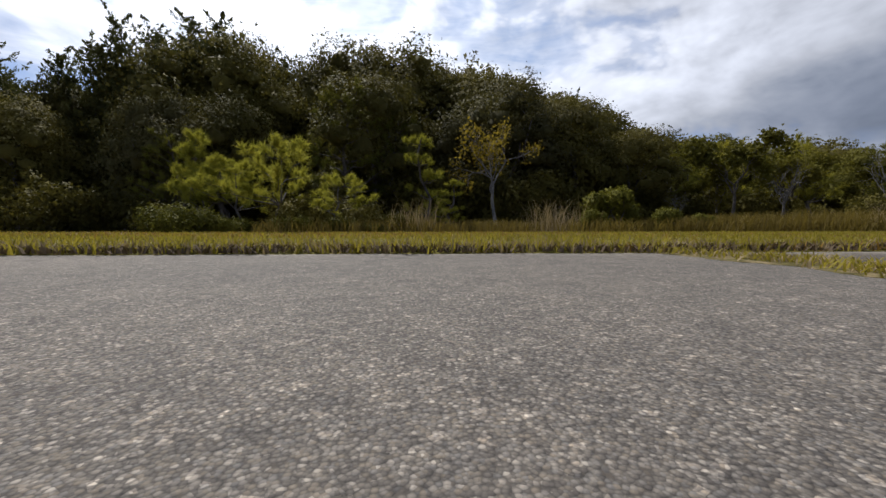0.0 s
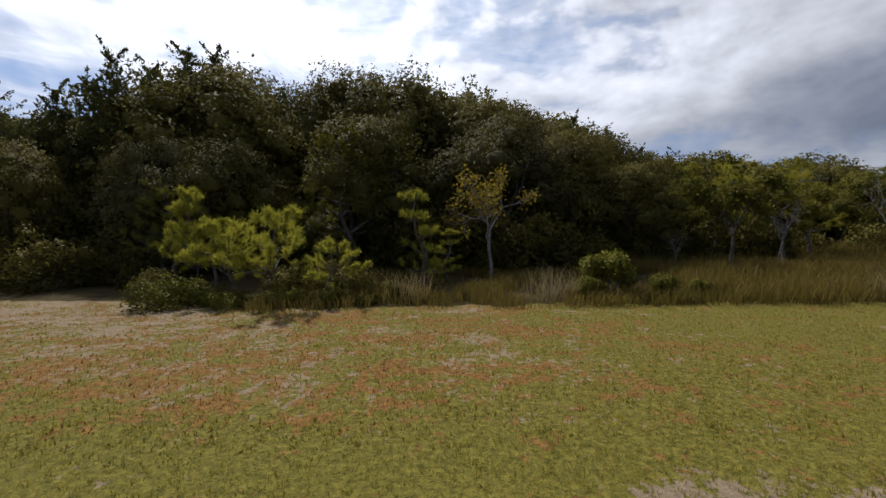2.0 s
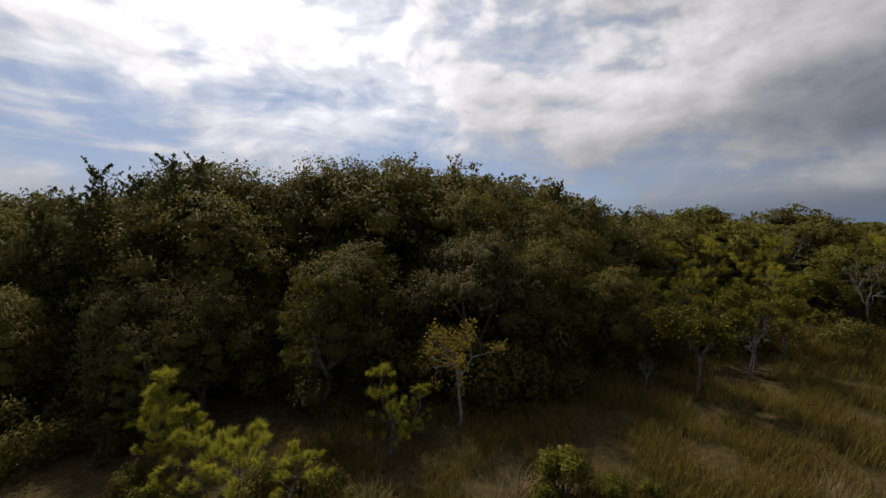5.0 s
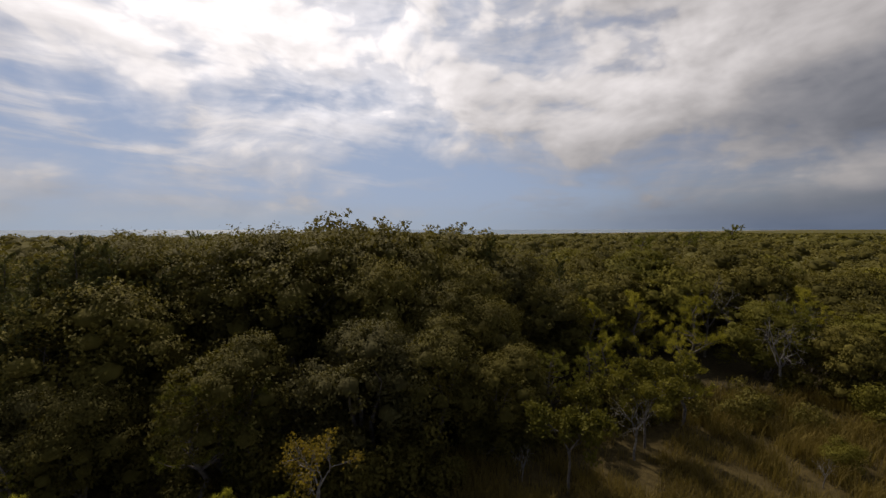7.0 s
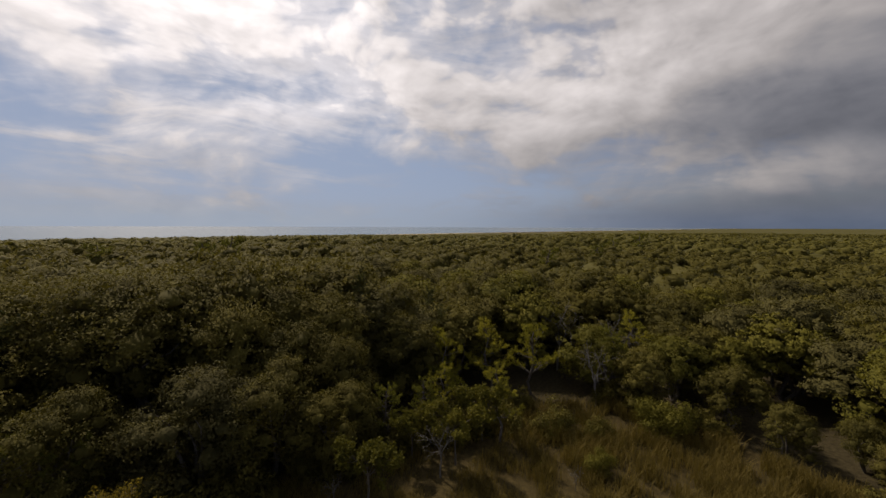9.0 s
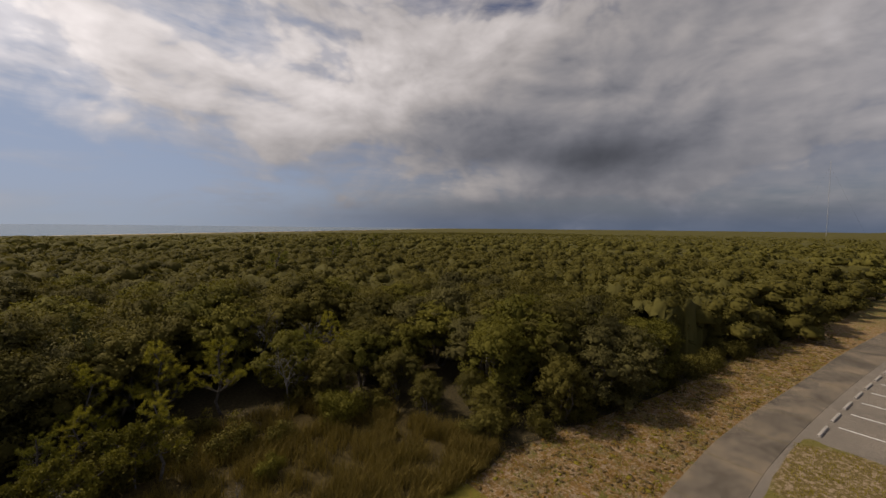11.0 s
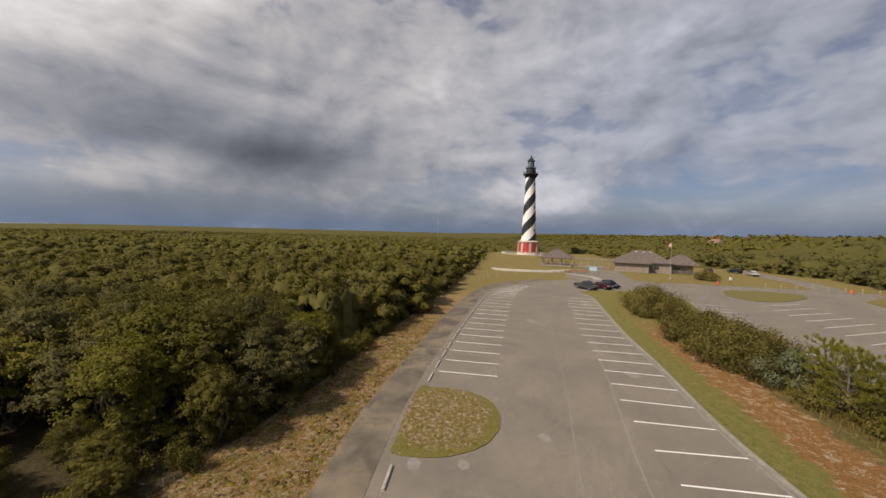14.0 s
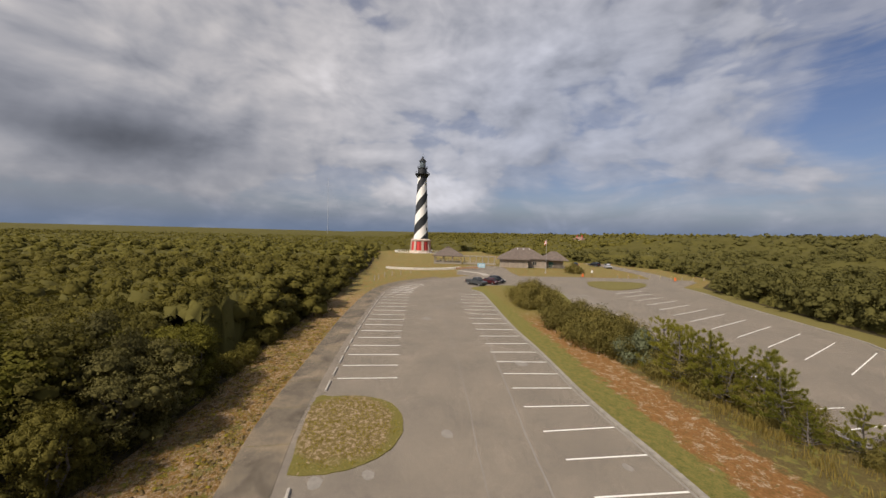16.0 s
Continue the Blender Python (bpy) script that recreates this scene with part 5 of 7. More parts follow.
for x, y, s, turn in ((4.3, 7.4, 0.55, 70), (5.0, 7.5, 0.42, 160), (2.75, 7.3, 0.5, 200)):
    copy_thing(green_bush, pose(x, y, 0, 0, 0, turn) @ Matrix.Diagonal((s, s, s, 1)))
round_bush = stand(shrub(503, 2.3, 1.55, OAK_LIGHT, "bush", "large round yellowish bush in the clearing", EDGE_GROUP, 6500, 0.11), 24.5, 15.6)
copy_thing(round_bush, pose(19.3, 13.2, 0, 0, 0, 90) @ Matrix.Diagonal((0.5, 0.5, 0.5, 1)))
under = stand(shrub(504, 1.9, 1.5, OAK, "bush", "dark green undergrowth bush below the trees", EDGE_GROUP, 2000, 0.13), -8.4, 11.2)
for i in range(34):
    x = -20 + i * 1.15 + rng.uniform(-0.4, 0.4)
    if -6 < x < -2 and i % 2:
        continue
    s = rng.uniform(0.7, 1.25) * (1.0 if x < 8 else 0.8)
    copy_thing(under, pose(x, line_y(EDGE, x) + rng.uniform(-0.3, 1.3) + (1.2 if x < -6 else 0.0), 0, 0, 0, rng.uniform(0, 360)) @ Matrix.Diagonal((s, s, s * rng.uniform(0.8, 1.3), 1)))
for x, y, s in ((-7.6, 8.9, 0.6), (-8.9, 8.8, 0.7), (-10.4, 9.2, 0.85), (-12.0, 9.2, 0.8), (-13.8, 9.4, 0.9), (-15.6, 9.3, 0.8), (4.8, 12.6, 0.7), (6.4, 14.2, 0.9), (8.2, 14.9, 0.8), (9.8, 16.0, 1.0), (11.6, 16.2, 0.9), (13.8, 17.2, 1.1), (15.8, 17.0, 0.9), (18.6, 17.0, 1.0), (2.6, 11.6, 0.8), (20.8, 15.6, 0.7)):
    copy_thing(under, pose(x, y, 0, 0, 0, x * 77) @ Matrix.Diagonal((s, s, s, 1)))
for x, y, s in ((-3.2, 7.35, 0.42), (-2.4, 7.6, 0.46), (-1.5, 7.5, 0.36), (-0.8, 7.3, 0.26), (-5.6, 7.6, 0.36)):
    copy_thing(under, pose(x, y, 0, 0, 0, x * 91) @ Matrix.Diagonal((s, s, s, 1)))
for i in range(44):
    x = 23.5 + i * 1.9 + rng.uniform(-0.5, 0.5)
    s = rng.uniform(0.6, 1.1)
    copy_thing(under, pose(x, line_y(EDGE, x) + rng.uniform(0.2, 1.4), 0, 0, 0, rng.uniform(0, 360)) @ Matrix.Diagonal((s, s, s * rng.uniform(0.8, 1.2), 1)))

# ---------- hedge and pines between the car parks ----------
HEDGE = "bushes between the car parks"
hedge = stand(shrub(510, 2.6, 2.5, HEDGE_LEAF, "bush", "dense olive-green bush between the car parks", HEDGE, 7000, 0.135), 78, -36.2, 0.09, 0, 1.3)
for x, y, s, turn in ((76.0, -38.0, 1.3, 100), (73.6, -36.0, 1.15, 170), (79.6, -38.6, 1.1, 250), (71.6, -37.6, 0.95, 60), (72.2, -34.4, 0.75, 10), (126.0, -78.0, 1.0, 30),
                      (61.5, -34.0, 1.0, 10), (58.6, -33.6, 1.1, 80), (56.0, -33.2, 1.05, 150), (53.4, -32.8, 1.1, 220), (50.8, -32.6, 1.1, 290), (48.4, -32.8, 1.05, 0), (60.0, -36.4, 1.05, 40), (55.0, -35.6, 1.1, 120), (51.0, -35.2, 1.05, 200)):
    copy_thing(hedge, pose(x, y, 0.09, 0, 0, turn) @ Matrix.Diagonal((s, s, s * 0.95, 1)))
for x, y, s, turn in ((44.0, -34.0, 0.8, 15), (41.6, -33.0, 0.8, 75), (39.2, -33.6, 0.85, 130), (36.8, -33.4, 0.8, 200), (34.4, -33.8, 0.7, 260), (32.2, -33.4, 0.6, 320), (28.0, -33.6, 0.5, 45)):
    copy_thing(hedge, pose(x, y, 0.09, 0, 0, turn) @ Matrix.Diagonal((s, s, s * 0.9, 1)))
silver = stand(shrub(511, 2.7, 1.9, SILVER, "bush", "silvery grey-green bush in the hedge", HEDGE, 7000, 0.13), 45.4, -32.4, 0.09, 0, 1.2)
copy_thing(silver, pose(47.2, -34.0, 0.09, 0, 0, 80) @ Matrix.Diagonal((0.8, 0.8, 0.9, 1)))
hedge_pine = stand(pine(512, 4.6, 2.3, PINE_MID, "pine_tree", "spreading dark green pine between the car parks", 120, 0.06, 0.27), 43.0, -32.6, 0.09)
for x, y, s, turn in ((40.4, -32.2, 1.0, 60), (38.2, -33.2, 0.98, 130), (41.6, -34.6, 0.9, 220), (36.4, -32.2, 0.85, 300), (34.4, -33.0, 0.95, 20), (32.6, -32.2, 0.8, 90), (36.0, -34.4, 0.7, 10), (39.4, -34.6, 0.8, 200), (29.4, -33.4, 0.6, 180), (26.8, -33.0, 0.75, 240), (30.8, -31.4, 0.5, 50)):
    copy_thing(hedge_pine, pose(x, y, 0.09, 0, 0, turn) @ Matrix.Diagonal((s, s, s, 1)))


# ---------- grass ----------
def blades(c, height, width, rg, lean=0.35):
    """Bent grass blades: a quad and a tip each."""
    n = len(c)
    a = rg.uniform(0, 6.28, n)
    d = np.stack([np.cos(a), np.sin(a), np.zeros(n)], 1)
    s = np.stack([-np.sin(a), np.cos(a), np.zeros(n)], 1) * np.broadcast_to(np.asarray(width, float) / 2, n)[:, None]
    h = (height * rg.uniform(0.45, 1.3, n))[:, None]
    b = rg.uniform(0.05, 1, n)[:, None] * lean * h
    z = np.array((0, 0, 1.0))
    v = np.stack([c - s, c + s, c + d * b * 0.35 + z * h * 0.6 + s * 0.8, c + d * b * 0.35 + z * h * 0.6 - s * 0.8, c + d * b + z * h], 1).reshape(-1, 3)
    k = 5 * np.arange(n)[:, None]
    return v, np.concatenate([k + np.array((0, 1, 2)), k + np.array((0, 2, 3)), k + np.array((3, 2, 4))])


LAWN_EDGE = [(-14, 7.4), (-8.3, 6.8), (-5.5, 6.8), (-3.2, 6.0), (-0.7, 6.25), (2.1, 6.5), (5.3, 6.75), (8.2, 6.75), (12, 6.7), (18, 6.5), (24, 6.7), (28, 6.8), (30.2, 7.4)]


def marsh():
    rg = np.random.default_rng(21)
    cs = []
    while sum(map(len, cs)) < 76000:
        x = rg.uniform(-3.2, 29.6, 4000)
        t = rg.uniform(0, 1, 4000)
        lo = np.interp(x, [p[0] for p in LAWN_EDGE], [p[1] for p in LAWN_EDGE])
        hi = np.interp(x, [p[0] for p in EDGE], [p[1] for p in EDGE]) + 1.0
        y = lo + (hi - lo) * t ** 1.2
        keep = np.array([noise.noise((a * 0.9, b * 0.9, 1.5)) > rg.uniform(-0.35, 0.3) for a, b in zip(x, y)]) & (hi > lo)
        cs.append(np.stack([x, y, np.zeros(4000)], 1)[keep])
    c = np.concatenate(cs)
    tuft = c[rg.integers(0, len(c) // 3, len(c))]
    c = np.where(rg.uniform(0, 1, len(c))[:, None] < 0.6, tuft + rg.normal(size=c.shape) * np.array((0.09, 0.09, 0)), c)
    sunny = smooth01((c[:, 0] - 3.0) / 5.0)
    v, f = blades(c, 0.24 + 0.18 * sunny + 0.30 * smooth01((c[:, 0] - 14.0) / 4.0), 0.015 + 0.010 * smooth01((c[:, 0] - 14.0) / 4.0), rg, 0.9)
    tagged(mesh_object("marsh_grass", v, f, MARSH), "tall brown and straw-coloured marsh grass", "grass", kind="stuff")
    pale = np.concatenate([rg.normal(size=(120, 3)) * np.array((0.22, 0.16, 0)) + np.array((x, y, 0)) for x, y in ((1.9, 7.2), (2.3, 7.5), (-0.6, 7.1), (8.6, 7.4))])
    tagged(mesh_object("pale_grass", *blades(pale, 0.58, 0.009, rg, 1.1), STRAW), "tufts of pale dry grass at the lawn's edge", "grass", kind="stuff")
    xs = np.linspace(-30, 30, 132)
    n = 14
    g = []
    for x in xs:
        lo, hi = line_y(LAWN_EDGE, x) + 0.1 * noise.noise((x * 2, 0, 0)), max(line_y(EDGE, x) + 1.5, line_y(LAWN_EDGE, x) + 0.5)
        g += [(x, lo + (hi - lo) * k / (n - 1), 0.015) for k in range(n)]
    fs = [(i * n + k, i * n + k + 1, (i + 1) * n + k + 1, (i + 1) * n + k) for i in range(len(xs) - 1) for k in range(n - 1)]
    tagged(mesh_object("marsh_ground", g, fs, MARSH_SOIL), "brown peaty ground below the tall grass", "ground", kind="structure")


MARSH_SOIL = material("marsh_soil", lambda n, p: (n.ramp(n.noise(p, 4, 6, 0.65), [(0.3, (0.035, 0.027, 0.011)), (0.7, (0.095, 0.072, 0.028))]), n.noise(p, 12, 5)), 1.0, bump=0.06, spec=0.1)
marsh()


# the lawn by the start: a fine sheet that knows where it is bare or rusty, and its blades
def lawn_cover(x, y):
    """How bare and how rusty the lawn is at a place, 0 to 1."""
    n1 = 0.7 * noise.noise((x * 1.1, y * 1.7, 3.0)) + 0.6 * noise.noise((x * 3.1, y * 4.3, 9.0)) + 0.4 * noise.noise((x * 9, y * 12, 4.0))
    off = y - line_y(wl, x)
    near_edge = math.exp(-((off - 0.30) / 0.22) ** 2)
    west = min(1.0, max(0.0, (-0.5 - x) / 4.0)) * min(1.0, max(0.0, (y - 3.0) / 1.5))
    patch = math.exp(-((x - 1.35) / 0.75) ** 2 - ((y - 1.95) / 0.22) ** 2) + 0.9 * math.exp(-((x - 2.6) / 0.8) ** 2 - ((y - 1.8) / 0.2) ** 2)
    left = min(1.0, max(0.25, (6.5 - x) / 6.5))
    back = float(smooth01((y - 1.9) / 1.4))
    bare = 0.11 + 0.20 * back * left + 0.17 * west + 0.22 * near_edge + 0.32 * patch + 0.40 * n1
    if x < -3.6:
        bare += 0.06 * min(1.0, max(0.0, (y - 4.9) / 0.8))
    n2 = 0.6 * noise.noise((x * 0.7, y * 1.3, 13.0)) + 0.8 * noise.noise((x * 2.6, y * 4.0, 17.0))
    rust = 0.10 + 0.34 * float(smooth01((y - 2.0) / 1.3)) * left + 0.46 * n2
    return min(1.0, max(0.0, bare)), min(1.0, max(0.0, rust))


def lawn():
    xs, m = np.arange(-14, 26.01, 0.1), 56
    v, col = [], []
    for x in xs:
        lo, hi = line_y(wl, x) - 0.05 + 0.03 * noise.noise((x * 4, 0, 0)), line_y(LAWN_EDGE, x) + 0.3 + 0.35 * noise.noise((x * 1.3, 4, 0)) + 0.15 * noise.noise((x * 5, 9, 0))
        for k in range(m):
            y = lo + (hi - lo) * k / (m - 1)
            b, r = lawn_cover(x, y)
            rise = min(1.0, (y - lo) / 0.12)
            v.append((x, y, 0.005 + rise * (0.010 + 0.018 * (1 - b) + 0.008 * noise.noise((x * 3, y * 3, 0)))))
            col.append((b, r, 0, 1))
    f = np.array([(i * m + k, (i + 1) * m + k, (i + 1) * m + k + 1, i * m + k + 1) for i in range(len(xs) - 1) for k in range(m - 1)])
    ob = mesh_object("lawn", np.array(v), f, LAWN_NEAR, smooth=True)
    layer = ob.data.color_attributes.new("cover", "FLOAT_COLOR", "POINT")
    layer.data.foreach_set("color", np.array(col, np.float32).ravel())
    tagged(ob, "lawn of yellow-green grass with rusty weeds and sandy gaps", "lawn", kind="structure")
    rg = np.random.default_rng(31)
    sets = {"g": [], "r": [], "s": []}
    n = 0
    while n < 36000:
        # denser toward the path
        x, t = rg.uniform(-8.5, 11), rg.uniform(0, 1) ** 1.7
        lo, hi = line_y(wl, x), line_y(LAWN_EDGE, x)
        y = lo - 0.02 + (hi - lo) * t
        n += 1
        if abs(x) > 2.2 + 1.5 * (y - 0.5):
            continue
        b, r = lawn_cover(x, y)
        if b > rg.uniform(0.2, 0.75):
            continue
        kind = "r" if r > rg.uniform(0.15, 0.9) else ("s" if rg.uniform() < 0.10 + 0.25 * (y - lo < 0.25) else "g")
        sets[kind].append((x, y, 0.01))
    far_sets = {"g": [], "r": []}
    for i in range(20000):
        x = rg.uniform(-9, 12)
        lo, hi = line_y(wl, x), line_y(LAWN_EDGE, x)
        y = lo + 1.0 + (hi - lo - 1.0) * rg.uniform(0, 1)
        b, r = lawn_cover(x, y)
        if b < rg.uniform(0.15, 0.6):
            far_sets["r" if r > rg.uniform(0.1, 0.75) else "g"].append((x, y, 0.012))
    for key, mat, name, label in (("g", BLADE, "lawn_tufts", "grass tufts of the lawn"), ("r", REDWEED, "weed_tufts", "rusty weed tufts of the lawn")):
        c = np.repeat(np.array(far_sets[key]), 2, 0)
        c = c + rg.normal(size=c.shape) * np.array((0.03, 0.03, 0))
        tagged(mesh_object(name, *blades(c, 0.036, 0.014, rg, 1.2), mat), label, "grass", kind="stuff")
    x = rg.uniform(-4.5, 6, 7000)
    c = np.stack([x, np.array([line_y(wl, q) + 0.05 * noise.noise((q * 3, 5, 0)) for q in x]) + rg.normal(size=7000) * 0.045 + 0.02, np.full(7000, 0.014)], 1)
    tagged(mesh_object("edge_litter", *blades(c, 0.026, 0.009, rg, 2.6), ROOTS), "dead brown roots and straw along the path's edge", "litter", kind="stuff")
    for key, mat, name, label, tall in (("g", BLADE, "lawn_grass", "short yellow-green grass blades", 0.044), ("r", REDWEED, "rusty_weeds", "low rusty-red weeds in the lawn", 0.034), ("s", STRAW, "dry_stalks", "dry straw stalks in the lawn", 0.042)):
        c = np.repeat(np.array(sets[key]), 3, 0)
        c = c + rg.normal(size=c.shape) * np.array((0.022, 0.022, 0))
        tagged(mesh_object(name, *blades(c, tall, 0.0065, rg, 0.9), mat), label, "grass", kind="stuff")
    # grass in the joint of the path
    n = 5200
    y = rg.uniform(-1.0, 1.40, n)
    thick = np.array([0.6 + noise.noise((q * 5, 2, 0)) for q in y])
    c = np.stack([JOINT - 0.01 + (1.3 - y) * 0.058 + 0.03 * np.sin(y * 9) + rg.normal(0, 0.052, n), y, np.full(n, 0.010)], 1)[rg.uniform(0, 1, n) < thick]
    k = len(c) * 6 // 10
    tagged(mesh_object("joint_grass", *blades(c[:k], 0.022, 0.0045, rg, 1.8), BLADE), "grass growing in the joint of the path", "grass", kind="stuff")
    tagged(mesh_object("joint_straw", *blades(c[k:], 0.018, 0.0045, rg, 2.6), STRAW), "dry straw in the joint of the path", "grass", kind="stuff")


def hedge_weeds():
    """Tall brown weeds along the foot of the hedge."""
    rg = np.random.default_rng(78)
    x = rg.uniform(22, 60, 9000)
    y = np.array([line_y(LOT2_NEAR, q) for q in x]) + 5.2 + rg.normal(0, 0.9, 9000) - 0.02 * x
    keep = np.array([noise.noise((a * 0.6, b * 0.6, 3)) > rg.uniform(-0.4, 0.4) for a, b in zip(x, y)])
    c = np.stack([x, y, np.full(9000, 0.09)], 1)[keep]
    tagged(mesh_object("hedge_weeds", *blades(c, 0.55, 0.035, rg, 0.8), MARSH), "tall brown weeds along the foot of the hedge", "grass", kind="stuff")
    x = 34.2 + 8.8 * rg.uniform(0, 1, 1500)
    y = -9.0 + 6.2 * rg.uniform(0, 1, 1500)
    inside = [(a, b, 0.04) for a, b in zip(x, y) if ((a - 38.6) / 4.2) ** 2 + ((b + 5.0) / 3.7) ** 2 < 1 and b < -3.2 and noise.noise((a * 1.3, b * 1.3, 5)) > -0.1]
    c = np.repeat(np.array(inside), 5, 0)
    c = c + rg.normal(size=c.shape) * np.array((0.09, 0.09, 0))
    tagged(mesh_object("island_grass", *blades(c, 0.10, 0.022, rg, 1.2), BLADE), "grass tufts on the sandy island", "grass", kind="stuff")


def verge_tufts():
    """Low weeds and grass tufts scattered over the sandy verge beside the path."""
    rg = np.random.default_rng(77)
    for mat, name, label, count, tall in ((BLADE, "verge_grass", "grass tufts on the sandy verge", 2600, 0.10), (REDWEED, "verge_weeds", "low rusty weeds on the sandy verge", 3000, 0.06), (STRAW, "verge_straw", "dry stalks on the sandy verge", 1400, 0.12)):
        spots = []
        while len(spots) < count:
            x = 17 + 50 * rg.uniform() ** 1.4
            lo, hi = line_y(WALK_LEFT, x) + 0.1, line_y(EDGE, x) + 0.3
            y = lo + (hi - lo) * rg.uniform()
            if y < 8 and noise.noise((x * 0.9, y * 0.9, tall * 50)) + 0.6 * noise.noise((x * 3, y * 3, 2)) > rg.uniform(-0.3, 0.6):
                spots.append((x, y, -0.03))
        c = np.repeat(np.array(spots), 6, 0)
        c = c + rg.normal(size=c.shape) * np.array((0.07, 0.07, 0))
        tagged(mesh_object(name, *blades(c, tall, 0.022, rg, 1.4), mat), label, "grass", kind="stuff")


def clods():
    """Low mounds of weed and turf, knocked about on the sandy verge."""
    rg = np.random.default_rng(79)
    ball = CLUMP[0] * np.array((1, 1, 0.26))
    for mat, name, label, count in ((REDWEED, "rusty_clods", "low rusty weed mounds on the sandy verge", 320), (CLOD, "brown_clods", "brown turf clods on the sandy verge", 1500), (BLADE, "green_clods", "low green mounds on the sandy verge", 220)):
        pieces = []
        while len(pieces) < count:
            x = 15 + 62 * rg.uniform() ** 1.5
            lo, hi = line_y(WALK_LEFT, x) + 0.25, line_y(EDGE, x) + 0.2
            y, z = lo + (hi - lo) * rg.uniform(), -0.03
            if y > 9 or noise.noise((x * 0.5, y * 0.5, count * 0.1)) + 0.5 * noise.noise((x * 2, y * 2, 3)) < rg.uniform(-0.5, 0.4):
                continue
            r = rg.uniform(0.04, 0.13) * (1 + 0.004 * x)
            a = rg.uniform(0, 6.28)
            v = ball * r * rg.uniform(0.5, 1.3, (len(ball), 1)) * np.array((1.5, 0.9, 1.0))
            v = np.stack([v[:, 0] * math.cos(a) - v[:, 1] * math.sin(a) + x, v[:, 0] * math.sin(a) + v[:, 1] * math.cos(a) + y, np.maximum(v[:, 2], -0.02) + z + 0.01], 1)
            pieces.append((v, CLUMP[1]))
        tagged(mesh_object(name, *join(pieces), mat), label, "turf", kind="stuff")


CLOD = leaf_material("brown_turf", (0.07, 0.050, 0.022), (0.19, 0.135, 0.062), 0.05, 0.9, 1.0)


def lawn_color(n, pos):
    at = n.add("ShaderNodeAttribute")
    at.attribute_name = "cover"
    sp = n.add("ShaderNodeSeparateColor")
    n.link(at.outputs["Color"], sp.inputs[0])
    flat = n.vmath("MULTIPLY", pos, (1, 1, 0))
    fine, grain = n.noise(flat, 14, 6, 0.65), n.noise(flat, 90, 3, 0.6)
    mixf = n.math("ADD", n.math("MULTIPLY", fine, 0.55), n.math("MULTIPLY", grain, 0.45))
    green = n.ramp(mixf, [(0.3, (0.066, 0.062, 0.010)), (0.5, (0.155, 0.138, 0.022)), (0.7, (0.262, 0.214, 0.042))])
    rust = n.ramp(mixf, [(0.3, (0.12, 0.056, 0.014)), (0.7, (0.31, 0.170, 0.046))])
    clump, speck = n.noise(flat, 6.5, 6, 0.7), n.noise(flat, 15.0, 6, 0.7)
    sand = n.ramp(mixf, [(0.3, (0.17, 0.125, 0.075)), (0.7, (0.36, 0.28, 0.188))])
    spots = n.noise(n.vmath("ADD", flat, (7.3, 2.1, 0)), 7.5, 6, 0.68)
    red = n.math("ADD", sp.outputs[1], n.math("MULTIPLY", n.math("SUBTRACT", spots, 0.5), 2.2))
    c = n.mix(n.step(red, 0.40, 0.50), green, rust)
    gap = n.math("ADD", sp.outputs[0], n.math("MULTIPLY", n.math("ADD", n.math("SUBTRACT", speck, 0.5), n.math("SUBTRACT", clump, 0.5)), 1.5))
    tuft = n.ramp(n.noise(flat, 24, 5, 0.7), [(0.36, (0.62, 0.62, 0.62)), (0.62, (1.35, 1.35, 1.35))])
    return n.mix(n.step(gap, 0.45, 0.55), n.mix(1.0, c, tuft, "MULTIPLY"), sand), n.math("ADD", mixf, n.noise(flat, 24, 5, 0.7))


LAWN_NEAR = material("near_lawn", lawn_color, 0.95, bump=0.02, spec=0.15)
lawn()
verge_tufts()
clods()
hedge_weeds()

